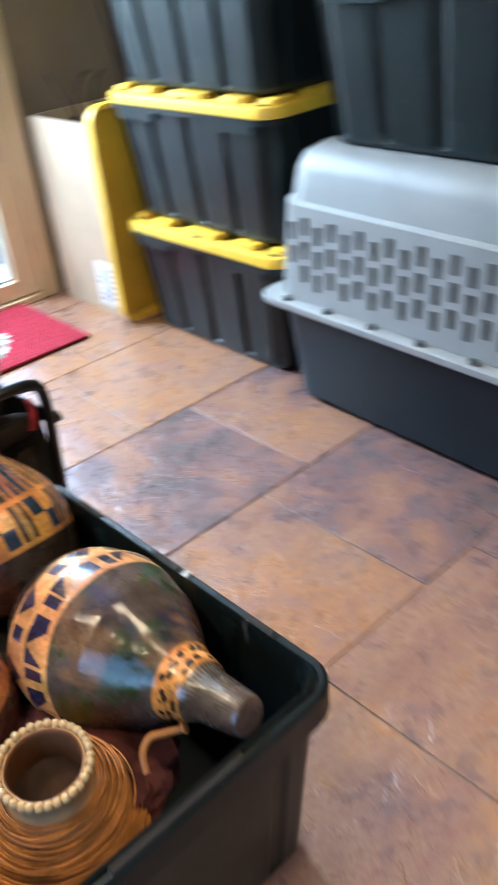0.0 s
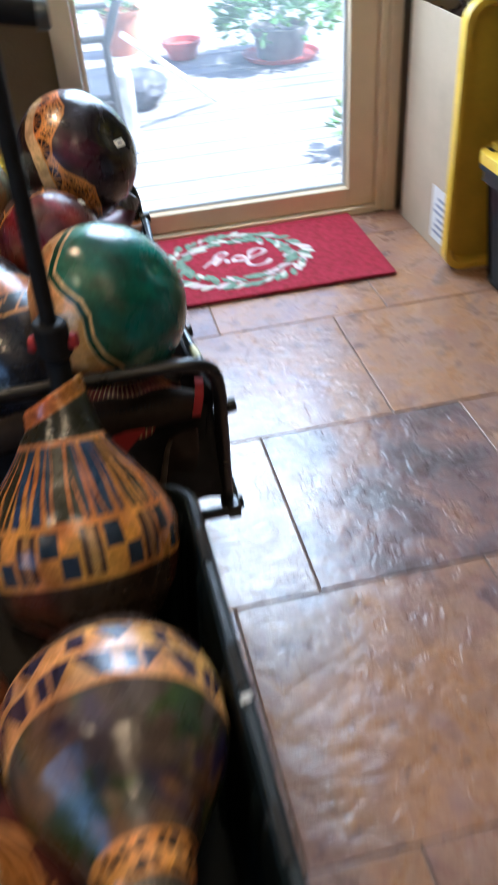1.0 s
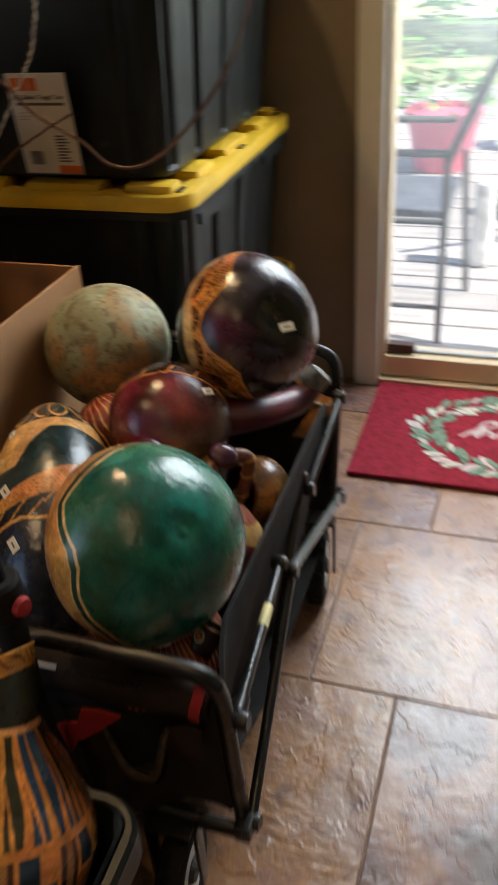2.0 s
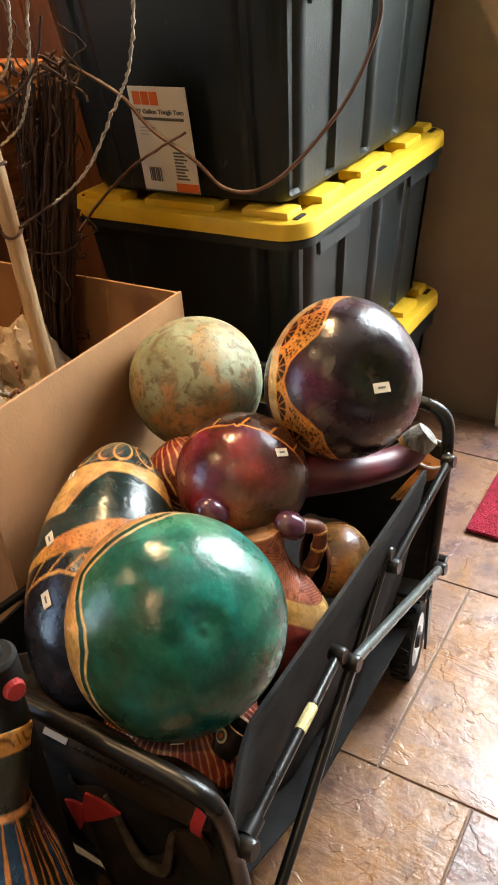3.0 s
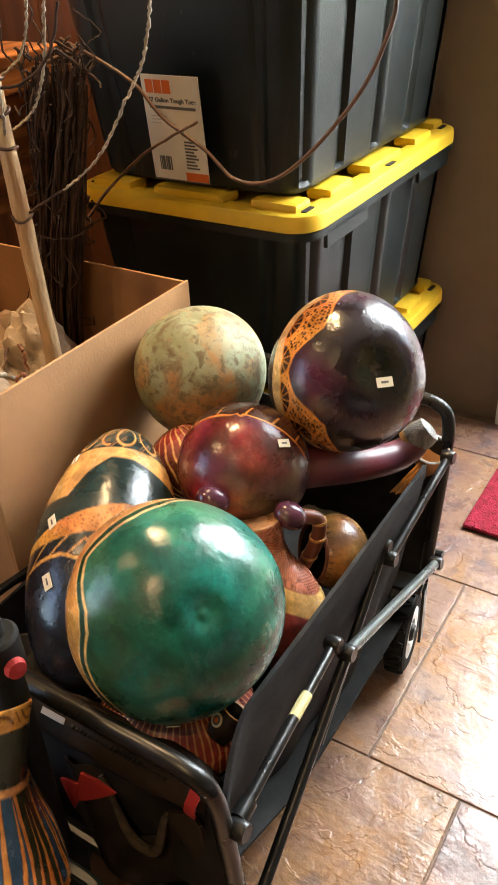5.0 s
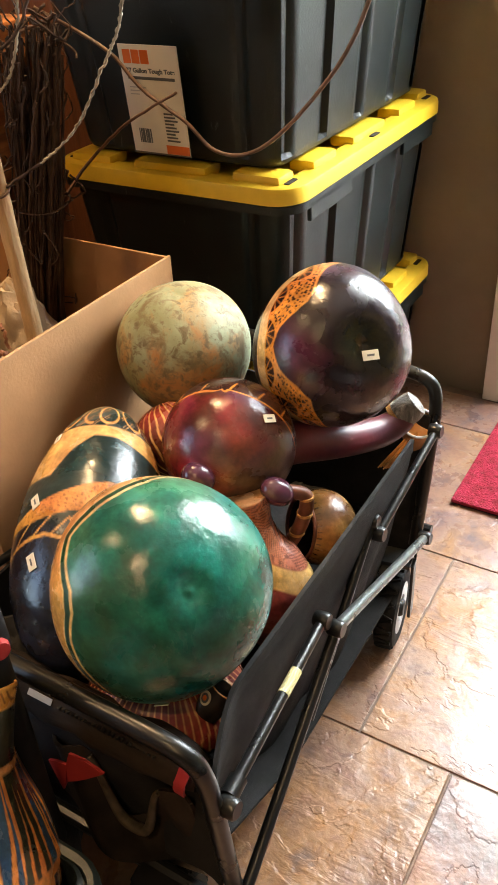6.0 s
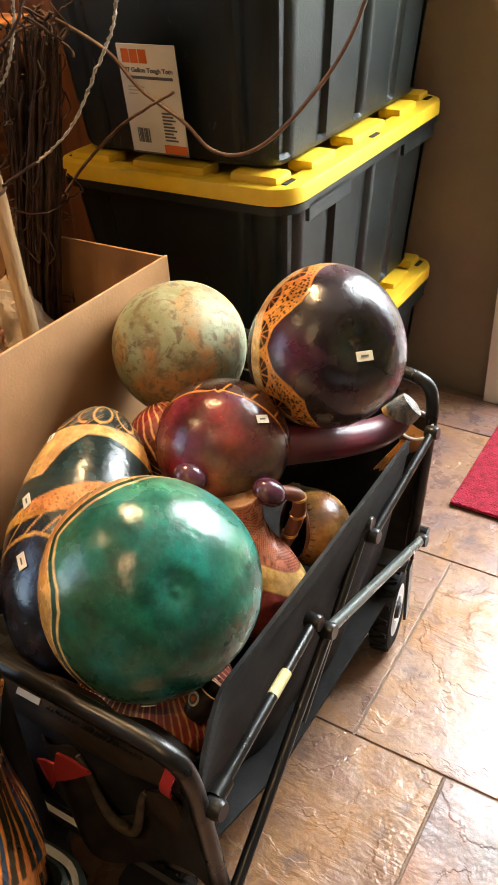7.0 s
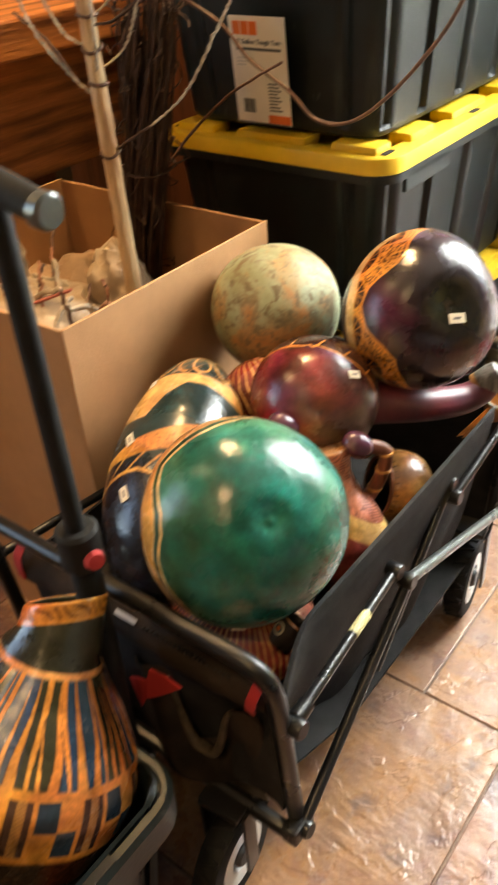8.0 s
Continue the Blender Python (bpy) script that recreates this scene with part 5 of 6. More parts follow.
lp = part("grey_patch", boxes((-0.034, 0.034, -0.002, 0.002, -0.019, 0.019), bevel=0.0015), mat("faded_grey_webbing", (0.16, 0.14, 0.11), 0.8, vary=0.2, scale=40), wagon, "faded grey webbing patch")
lp.matrix_local = pose(0.0735, WY0 + 0.02, 0.16, 0, -22, 0)


FLAG = Matrix.Translation((-0.047, 0.181, -0.114)) @ Matrix.Scale(1.1, 4)


def red_flag(pts_, y):
    bm = bmesh.new()
    f = [bm.verts.new(FLAG @ Vector((x, y - 0.1 * (x - pts_[0][0]), z))) for x, z in pts_]
    bm.faces.new(f)
    bm.normal_update()
    bmesh.ops.solidify(bm, geom=bm.faces[:], thickness=0.003)
    bmesh.ops.triangulate(bm, faces=bm.faces[:])
    bmesh.ops.recalc_face_normals(bm, faces=bm.faces)
    part("red_strap", bm, M_RED, wagon, "folded red webbing strap")


red_flag([(0.022, 0.393), (0.04, 0.41), (0.059, 0.43), (0.088, 0.463), (0.062, 0.462), (0.039, 0.454), (0.029, 0.428)], WY0 - 0.064)
red_flag([(-0.001, 0.411), (0.005, 0.388), (0.011, 0.37), (0.02, 0.39), (0.029, 0.428), (0.012, 0.42)], WY0 - 0.062)
strap([FLAG @ Vector(p) for p in ((-0.058, WY0 - 0.064, 0.326), (-0.06, WY0 - 0.066, 0.31), (-0.061, WY0 - 0.064, 0.292))], 0.044)
strap([(-0.243, -1.45, 0.437), (-0.243, -1.463, 0.42), (-0.243, -1.463, 0.39)], 0.0122)
# handle
HB, HT = Vector((-0.046, -1.503, 0.47)), Vector((-0.038, -1.512, 0.935))
d_ = (HT - HB).normalized()
smooth(part("handle_sleeve", tube([HB - d_ * 0.26, HB + d_ * 0.10, HB + d_ * 0.105], [0.014, 0.0165, 0.0125], 14), M_RUBBER, wagon), 40)
smooth(part("handle_collar", tube([HB + d_ * 0.08, HB + d_ * 0.084, HB + d_ * 0.126, HB + d_ * 0.13], [0.019, 0.0225, 0.0225, 0.019], 20), M_RUBBER, wagon), 40)
smooth(part("handle_pole", tube([HB, HT], 0.0105, 14), M_RUBBER, wagon), 40)
smooth(part("handle_grip", tube([HT + Vector((0.058, 0, -0.0)), HT + Vector((0.0, 0.0, 0.012)), HT + Vector((-0.07, 0.0, 0.012)), HT + Vector((-0.12, 0, 0.0))], [0.0125, 0.014, 0.014, 0.0125], 16), M_RUBBER, wagon), 40)
smooth(part("grip_cap", tube([HT + Vector((0.052, 0, 0)), HT + Vector((0.062, 0, -0.001)), HT + Vector((0.065, 0, -0.001))], [0.0142, 0.0145, 0.012], 18), M_GREYBAR, wagon), 40)
rb = part("release_button", lathe([(0, -0.007), (0.009, -0.006), (0.011, 0), (0.009, 0.006), (0, 0.007)], 16), M_RED, wagon, "red release button")
rb.matrix_local = axis_pose(HB + d_ * 0.1 + Vector((0.024, -0.004, 0)), (1, -0.3, 0.1))
rb2 = part("release_button", lathe([(0, -0.007), (0.009, -0.006), (0.011, 0), (0.009, 0.006), (0, 0.007)], 16), M_RED, wagon, "red release button")
rb2.matrix_local = axis_pose(HB + d_ * 0.1 + Vector((-0.024, 0.002, 0)), (-1, 0.1, 0.1))


# ---- gourds ----
def nz(P, scale, seed):
    """Smooth patches from -1 to 1 over the places P."""
    g = np.random.default_rng(seed)
    out = np.zeros(P.shape[:-1])
    for k in range(14):
        d = g.normal(size=3)
        d /= np.linalg.norm(d)
        out += np.sin(P @ d * scale * g.uniform(0.5, 1.7) * 6.28 + g.uniform(0, 6.28))
    return out / 5.0


def cell_noise(P, size, seed):
    """Distance to the nearest of scattered seeds, in cells of the given size."""
    q = P / size
    base = np.floor(q).astype(np.int64)
    best = np.full(P.shape[:-1], 9.0)
    for dx, dy, dz in itertools.product((-1, 0, 1), repeat=3):
        c = base + np.array((dx, dy, dz))
        h = (c[..., 0] * 73856093) ^ (c[..., 1] * 19349663) ^ (c[..., 2] * 83492791) ^ (seed * 2654435)
        j = np.stack([((h >> k) % 1009) / 1009.0 for k in (0, 7, 13)], -1)
        best = np.minimum(best, np.linalg.norm(c + j - q, axis=-1))
    return best


def around(ph, table):
    """A value round the axis from (degrees, value) pairs."""
    t = np.array(table, float)
    a = np.degrees(ph)
    a = (a + 180) % 360 - 180
    x = np.r_[t[-1, 0] - 360, t[:, 0], t[0, 0] + 360]
    return np.interp(a, x, np.r_[t[-1, 1], t[:, 1], t[0, 1]])


def step(v, soft):
    return np.clip(v / soft + 0.5, 0, 1)


TAN, CREAM, ORANGE = (0.6, 0.29, 0.085), (0.66, 0.43, 0.18), (0.6, 0.24, 0.05)


def row_below(V, z):
    """The first row, past the topmost one, that lies lower than z."""
    v = V[:, 0]
    k = int(np.argmax(v))
    return k + int(np.argmax(v[k:] < z))


def gourd_of(P, C, m, label, name="gourd", group="gourds in the wagon", material=None, cuts=()):
    """A gourd; cuts gives the rows at which its skin falls into named pieces, from the first row on."""
    if cuts:
        ob = thing(name, m, label, "gourd", group)
        for piece, a, b in cuts:
            grid_mesh(piece, P[a:b + 1], C[a:b + 1], material or M_GOURD, ob)
        return ob
    ob = grid_mesh(name, P, C, material or M_GOURD)
    ob.matrix_world = m
    return tagged(ob, label, "gourd", group)


def sticker(parent, th, ph, P, size=0.011, turn=0.0, name="price_sticker"):
    """A small paper sticker laid on a gourd's skin, with a dark mark."""
    rows, cols = P.shape[:2]
    i, j = min(rows - 2, max(1, int(round(th / 180 * (rows - 1))))), int(round((ph % 360) / 360 * cols)) % cols
    c = Vector(P[i, j])
    du, dv = Vector(P[i + 1, j] - P[i - 1, j]).normalized(), Vector(P[i, (j + 1) % cols] - P[i, j - 1]).normalized()
    n = dv.cross(du) * -1
    if n.dot(c) < 0:
        n = -n
    n.normalize()
    m = axis_pose(c + n * 0.0012, n, du) @ pose(0, 0, 0, 0, 0, turn)
    s = part(name, boxes((-size, size, -size * 0.6, size * 0.6, -0.0004, 0.0004)), M_STICK, parent, "small white paper price sticker")
    s.matrix_local = m
    k = part("ink_bar", boxes((-size * 0.45, size * 0.45, -size * 0.12, size * 0.12, 0.0004, 0.0008)), M_INK, s)
    return s


M_STICK = mat("sticker_paper", (0.75, 0.7, 0.58), 0.6, vary=0.04)

# green gourd with a carved tan edge
P, th, ph = ball_grid(0.119, 0.9, 220, 420, 0.01, 0.016, 0.6)
D = np.degrees(th)
L = around(ph, [(-178, 92), (-60, 90), (-18, 76), (-6, 69), (11, 67), (29, 70), (42, 75), (55, 70), (69, 63), (81, 63.5), (95, 72), (109, 76.5), (122, 77), (140, 84), (170, 92)])
C = np.ones(P.shape) * np.array((0.006, 0.15, 0.118))
C = mixc(C, (0.004, 0.06, 0.045), 0.8 * step(nz(P, 7, 1) + 0.5 * nz(P, 22, 9) - 0.2, 0.9))
C = mixc(C, (0.006, 0.13, 0.125), 0.8 * step(nz(P, 6, 4) + 0.4 * nz(P, 18, 8) - 0.2, 0.9))
C = mixc(C, (0.06, 0.1, 0.025), 0.45 * step(nz(P, 5, 2) + 0.3 * nz(P, 17, 6), 0.9) * step(D - 30, 30))
C = mixc(C, (0.02, 0.17, 0.13), 0.8 * np.exp(-(D / 9) ** 2))
C = mixc(C, (0.008, 0.05, 0.03), step(D - L - 1.2, 0.8))
C = mixc(C, CREAM, band(D - L, -1.2, 1.2, 0.8))
C = mixc(C, TAN, step(D - L - 6.3, 0.8))
C = mixc(C, CREAM, band(D - L, 6.0, 7.2, 0.8))
g_green = gourd_of(P, C, axis_pose((0.033, -1.335, 0.521), (0.691, -0.397, 0.605)), "round polished green gourd with a carved tan edge", cuts=(("navel", 0, 9), ("shell", 9, 219)))
sticker(g_green, 84, 158, P, 0.012, 20)

# dark purple gourd with lace
P, th, ph = ball_grid(0.111, 0.93, 220, 420, 0.016, 0.02, 2.2, 0.3, -0.12)
D = np.degrees(th)
L = around(ph, [(-175, 96), (-60, 92), (-20, 80), (4, 66), (24, 52), (36, 51), (48, 55), (64, 65), (77, 68.8), (94, 65), (111, 57), (127, 56), (147, 70.5), (165, 90)])
O = around(ph, [(-175, 110), (-20, 95), (4, 85), (13, 78), (32, 81), (49, 81.5), (66, 77), (82, 77), (97, 80), (110, 83), (126, 79.5), (137, 80), (150, 90)])
C = np.ones(P.shape) * np.array((0.018, 0.009, 0.013))
C = mixc(C, (0.085, 0.014, 0.032), 0.9 * step(nz(P, 5, 5) + 0.4 * nz(P, 16, 3), 1.0) * step(D - 22, 30))
C = mixc(C, (0.02, 0.022, 0.03), 0.8 * step(nz(P, 6, 15) - 0.2, 0.8))
C = mixc(C, (0.012, 0.013, 0.009), step(20 - D, 16))
C = mixc(C, (0.09, 0.05, 0.025), 0.7 * np.exp(-(D / 5) ** 2) * step(nz(P, 60, 77), 0.5))
cells = cell_noise(P, 0.0043, 3)
lace = np.ones(P.shape) * np.array(ORANGE)
lace = mixc(lace, (0.03, 0.012, 0.01), step(0.42 - cells, 0.12))
reg = step(D - L, 0.8) * step(O - D, 0.8)
C = C * (1 - reg[..., None]) + lace * reg[..., None]
Adeg = np.degrees(ph) % 360
du_ = ((Adeg % 27) - 13.5) * 0.95
dv_ = D - O - 1.0
rad_ = np.hypot(du_, dv_)
scal = step(11.5 - rad_, 0.7) * step(O - D, 0.8)
rays = step(1.1 - np.abs(((np.degrees(np.arctan2(dv_, du_)) + 360) % 34) - 17) * np.maximum(rad_, 2) / 25, 0.7)
C = mixc(C, (0.028, 0.011, 0.011), scal)
C = mixc(C, ORANGE, scal * rays * 0.8)
C = mixc(C, ORANGE, step(1.0 - np.abs(rad_ - 11.5), 0.6) * step(O - D, 0.8))
C = mixc(C, (0.62, 0.42, 0.2), step(D - O, 0.8))
C = mixc(C, (0.03, 0.012, 0.011), step(D - O - 13, 0.8))
C = mixc(C, ORANGE, band(D - L, -1.0, 1.2, 0.7))
C = mixc(C, ORANGE, band(D - O, -0.6, 0.6, 0.5))
g_dark = gourd_of(P, C, axis_pose((0.026, -0.908, 0.598), (0.714, -0.511, 0.478)), "round dark purple gourd with carved tan lace", cuts=(("navel", 0, 13), ("shell", 13, 219)))
sticker(g_dark, 11, -158, P, 0.011, 60)

# verdigris gourd
P, th, ph = ball_grid(0.1, 0.99, 180, 340, 0.005, 0.012, 4.0)
gourd_of(P, np.ones(P.shape), axis_pose((-0.195, -0.95, 0.566), (0.1, -0.2, 1), (1, 0, 0)), "round pale verdigris gourd with rust patches", material=M_VERDI, cuts=(("navel", 0, 7), ("shell", 7, 179)))

# maroon gourd with a long neck
P, th, ph = ball_grid(0.09, 0.97, 200, 380, 0.0, 0.012, 1.0)
N = P / 0.09
C = np.ones(P.shape) * np.array((0.09, 0.015, 0.017))
C = mixc(C, (0.33, 0.024, 0.034), 0.9 * step((N @ np.array((0.45, -0.6, 0.62))) - 0.8 + 0.35 * nz(P, 9, 3), 0.5))
C = mixc(C, (0.08, 0.05, 0.018), 0.8 * step(nz(P, 7, 24) + 0.3 * nz(P, 20, 25) - 0.15, 0.7))
C = mixc(C, (0.07, 0.012, 0.05), 0.7 * step(nz(P, 8, 27) - 0.4, 0.7))
C = mixc(C, (0.05, 0.035, 0.02), 0.8 * step((N @ np.array((0.85, -0.5, 0.1))) - 0.75, 0.5))
q = N @ np.array((-0.33, 0.94, 0.06)) + 0.02 * np.sin(ph * 5)
C = mixc(C, (0.045, 0.015, 0.01), step(q + 0.03, 0.02))
C = mixc(C, ORANGE, step(np.abs(((np.degrees(np.arctan2(N[..., 2], N[..., 0])) + 360) % 24) - 12) * -1 + 0.9, 0.6) * step(q, 0.02) * step(0.2 - q, 0.02))
C = mixc(C, ORANGE, band(q, -0.045, -0.01, 0.012))
red = thing("gourd", None, "maroon long-necked gourd with carved tan line", "gourd", "gourds in the wagon")
bd = grid_mesh("bowl", P, C, M_GOURD, red)
bd.location = (-0.047, -1.071, 0.517)
sticker(bd, 47, -3, P, 0.009, 60)
npts = wavy([(-0.03, -1.05, 0.50), (0.0, -0.99, 0.482), (0.043, -0.915, 0.452), (0.074, -0.855, 0.437), (0.092, -0.828, 0.442), (0.1, -0.815, 0.452)], 0.0, 1, 8)
nn = len(npts)
rad = np.interp(np.linspace(0, 1, nn), [0, 0.15, 0.4, 0.8, 1], [0.052, 0.034, 0.026, 0.0225, 0.022])
M_MAROON = mat("varnished_maroon", (0.15, 0.022, 0.035), 0.46, vary=0.15, scale=14, second=(0.07, 0.014, 0.03), coat=0.15, bump=0.0006, bump_scale=50)
smooth(part("neck", tube(npts, [float(r) for r in rad], 24), M_MAROON, red), 60)
e0, e1 = Vector((0.096, -0.816, 0.452)), Vector((0.116, -0.803, 0.473))
smooth(part("neck_collar", tube([e0 - (e1 - e0) * 0.25, e0], 0.0238, 20), M_CARVED, red, "carved tan collar"), 40)
smooth(part("neck_cap", tube([e0, e0.lerp(e1, 0.6), e1, e1 + (e1 - e0) * 0.1], [0.0236, 0.0232, 0.0205, 0.012], 24), M_GREYWOOD, red, "grey fluted cap"), 50)
for i, p in enumerate(((-0.030, -1.168, 0.532), (0.052, -1.118, 0.503))):
    kb = thing("seed_rattle", None, "small glossy purple rattle knob on a stem", "rattle", "rattles")
    bm = bmesh.new()
    bmesh.ops.create_uvsphere(bm, u_segments=28, v_segments=18, radius=0.0175)
    b_ = smooth(part("knob", bm, M_PURPLE, kb), 60)
    b_.matrix_local = Matrix.Translation(p) @ pose(0, 0, 0, 0, 30, 20) @ Matrix.Diagonal((1.28, 1.05, 0.98, 1))
    p = (p[0] - 0.03 * (1 - i), p[1] - 0.01 * (1 - i), p[2] - 0.02 * (1 - i))
    st = wavy([(p[0] + 0.008, p[1] + 0.012, p[2] - 0.005), (p[0] + 0.025, p[1] + 0.03, p[2] - 0.02), (p[0] + 0.02, p[1] + 0.03, p[2] - 0.06), (p[0] + 0.005, p[1] + 0.025, p[2] - 0.1)], 0.0, 2, 8)
    smooth(part("stem", tube(st, 0.0095, 16), M_BROWNWOOD, kb), 60)
    for k in (8, 14, 20):
        part("ring", tube([Vector(st[k]) - Vector((0, 0, 0.002)), Vector(st[k]) + Vector((0, 0, 0.002))], 0.0108, 16), M_CARVED, kb)

# tall blue-black gourd
P, th, ph = ball_grid(0.0937, 1.97, 260, 340, 0.0, 0.01, 0.3)
P[..., :2] *= (1 - 0.10 * np.cos(th))[..., None]
D = np.degrees(th)
B1 = around(ph, [(-170, 72), (-65, 77), (-26, 77), (-12, 65), (5, 57), (26, 57), (50, 61), (75, 64), (120, 70)])
T2 = around(ph, [(-170, 100), (-50, 93), (-25, 88), (-3, 84.5), (13, 82), (26, 81), (90, 84)])
L2 = around(ph, [(-170, 104), (-70, 98.5), (-32, 96.6), (-12, 95), (0, 94), (90, 95)])
L3 = around(ph, [(-170, 114), (-70, 108), (-36, 104), (-19, 103), (-6, 105), (60, 106)])
C = np.ones(P.shape) * np.array((0.012, 0.028, 0.03))
C = mixc(C, (0.012, 0.014, 0.022), step(D - 98, 6))
loops = np.abs(np.hypot(((np.degrees(ph) % 34) - 17) / 13.0, (D - 36) / 11.0) - 1)
C = mixc(C, TAN, step(0.1 - loops, 0.08) * step(50 - D, 1))
C = mixc(C, TAN, step(0.5 - np.abs(((np.degrees(ph) * 2 + D * 3) % 9) - 4.5), 0.6) * step(np.sin(np.degrees(ph) / 5.4) + 0.1, 0.2) * step(50 - D, 1) * step(D - 20, 2))
C = mixc(C, (0.64, 0.36, 0.12), step(D - 49.5, 0.6) * step(B1 - D, 0.6))
C = mixc(C, (0.6, 0.27, 0.07), step(D - T2, 0.6) * step(L2 - D, 0.6))
C = mixc(C, (0.3, 0.11, 0.03), step(D - T2, 0.6) * step(L2 - D, 0.6) * step(0.3 - cell_noise(P, 0.0045, 8), 0.15))
lines = step(np.abs(((np.degrees(ph) + D * 2) % 17) - 8.5) * -1 + 1.0, 0.6)
C = mixc(C, TAN, step(D - L2, 0.5) * step(L3 - D, 0.5) * lines)
C = mixc(C, TAN, band(D - L3, -1.0, 0.4, 0.5))
g_blue = gourd_of(P, C, axis_pose((-0.142, -1.254, 0.462), (-0.413, 0.813, 0.41)), "tall blue-black gourd with carved tan bands", cuts=(("crown", 0, 71), ("shell", 71, 259)))
sticker(g_blue, 88, -34, P, 0.01, 30)
sticker(g_blue, 113, -29, P, 0.01, 20)
sticker(g_blue, 54, -40, P, 0.008, 20)


def striped(place, radius, axis, label, seed, n=44, base=(0.26, 0.035, 0.03)):
    P, th, ph = ball_grid(radius, 0.72 if n == 62 else 0.9, 90, 300, 0.004, 0.01, seed)
    C = np.ones(P.shape) * np.array(base)
    C = mixc(C, (0.09, 0.02, 0.015), step(nz(P, 8, int(seed * 10) + 3) - 0.2, 1))
    C = mixc(C, (0.6, 0.33, 0.14), step(np.sin(ph * n + 0.5 * np.sin(th * 9 + seed)) - 0.72, 0.2))
    return gourd_of(P, C, axis_pose(place, axis, (0.3, 0.2, 1)), label, cuts=(("stem_end", 0, 7), ("shell", 7, 89)))


striped((0.03, -1.352, 0.364), 0.092, (0.05, 0.1, 1), "red gourd with fine cream stripes, under the green gourd", 0.5, 62)
striped((-0.145, -1.06, 0.485), 0.062, (-0.6, 0.3, 0.7), "red gourd with fine cream lines, between larger gourds", 1.5, 30)
striped((0.0, -1.25, 0.36), 0.07, (0.5, 0.3, 0.7), "small red gourd deep in the wagon", 2.5, 36)
# patterned cup beside it
cup = thing("carved_cup", axis_pose((0.11, -1.362, 0.412), (0.35, 0.5, 0.7)) @ Matrix.Scale(0.72, 4), "small carved cup with ringed eye pattern", "cup")
smooth(part("cup_body", lathe([(0, -0.03), (0.02, -0.03), (0.026, 0.0), (0.024, 0.02), (0.021, 0.02), (0.02, 0.0), (0, -0.02)], 30), mat("dark_carved_cup", (0.02, 0.014, 0.01), 0.4, vary=0.3, scale=60), cup), 50)
part("rim_band", tube([(0.0228 * math.cos(k * 0.3142), 0.0228 * math.sin(k * 0.3142), 0.02) for k in range(20)], 0.0014, 8, True), M_HOOK, cup)
for r, mt in ((0.011, M_CREAMP), (0.0075, M_INK), (0.004, M_ORANGE)):
    e_ = part("eye_ring", lathe([(0, 0), (r, 0), (r, 0.0012), (0, 0.0016)], 20), mt, cup)
    e_.matrix_local = axis_pose((0.0245 + 0.0012 * (0.011 - r) / 0.0035 * 0.5, 0.004, 0.0), (1, 0.1, 0.05))

# pink bottle gourd with a cut neck
P, V, ph = turned_grid([(0.0, 0.148), (0.024, 0.148), (0.029, 0.15), (0.0285, 0.145), (0.026, 0.11), (0.032, 0.085), (0.05, 0.055), (0.061, 0.02), (0.06, -0.015), (0.045, -0.05), (0.02, -0.065), (0.001, -0.068)], 160, 240)
C = np.ones(P.shape) * np.array((0.24, 0.045, 0.03))
C = mixc(C, (0.22, 0.04, 0.04), step(nz(P, 10, 12), 1))
w_ = 0.02 * np.sin(ph * 2 + 0.6)
C = mixc(C, (0.5, 0.155, 0.1), step(V - 0.058 + w_, 0.003))
fac_ = np.floor(ph * 9 / 6.283 + V * 22) + np.floor(V * 28 - ph * 3 / 6.283)
hatch = step(np.sin((P[..., 0] * np.cos(fac_ * 2.4) + P[..., 2] * np.sin(fac_ * 2.4) + P[..., 1] * np.cos(fac_)) * 1700) - 0.25, 0.5) * 0.8
C = mixc(C, (0.12, 0.04, 0.03), np.clip(hatch, 0, 1) * step(V - 0.058 + w_, 0.003))
C = mixc(C, (0.64, 0.38, 0.14), step(V - 0.02 + 1.3 * w_, 0.003) * step(0.056 - w_ - V, 0.003))
C = mixc(C, (0.34, 0.16, 0.08), step(V - 0.1465, 0.001))
gourd_of(P, C, axis_pose((0.053, -1.15, 0.352), (-0.24, 0.08, 1), (1, 0, 0)) @ Matrix.Scale(1.02, 4), "pink bottle gourd with cream panel and cut neck", cuts=(("cut_top", 0, row_below(V, 0.1465)), ("neck", row_below(V, 0.1465), row_below(V, 0.058)), ("shell", row_below(V, 0.058), 159)))

# brown stitched bowl gourd with an opening
P, th, ph = ball_grid(0.057, 0.95, 150, 260, 0.0, 0.012, 0.2)
D = np.degrees(th)
keep = 52
rows_keep = int(150 * keep / 180)
Pc = P[rows_keep:]
C = np.ones(Pc.shape) * np.array((0.3, 0.14, 0.04))
C = mixc(C, (0.12, 0.05, 0.02), step(nz(Pc, 12, 21), 1))
C = mixc(C, (0.05, 0.02, 0.01), step(np.sin(ph[rows_keep:] * 34) - 0.8, 0.2) * band(D[rows_keep:], 56, 63, 1))
bowlm = axis_pose((0.066, -1.025, 0.378), (-0.6, -0.72, 0.28), (0, 0, 1)) @ Matrix.Scale(0.95, 4)
bw = thing("gourd", bowlm, "brown stitched bowl gourd with a round opening", "gourd", "gourds in the wagon")
grid_mesh("bowl", Pc, C, M_GOURD, bw)
inner = Pc * 0.95
# The inner skin's near-black colour paints the shade of the hollow.
grid_mesh("inside", inner[:, ::-1], np.ones(Pc.shape) * np.array((0.02, 0.012, 0.008)), M_DULL, bw, "hollow inside with its shade painted near black")
rr = 0.057 * math.sin(radians(keep))
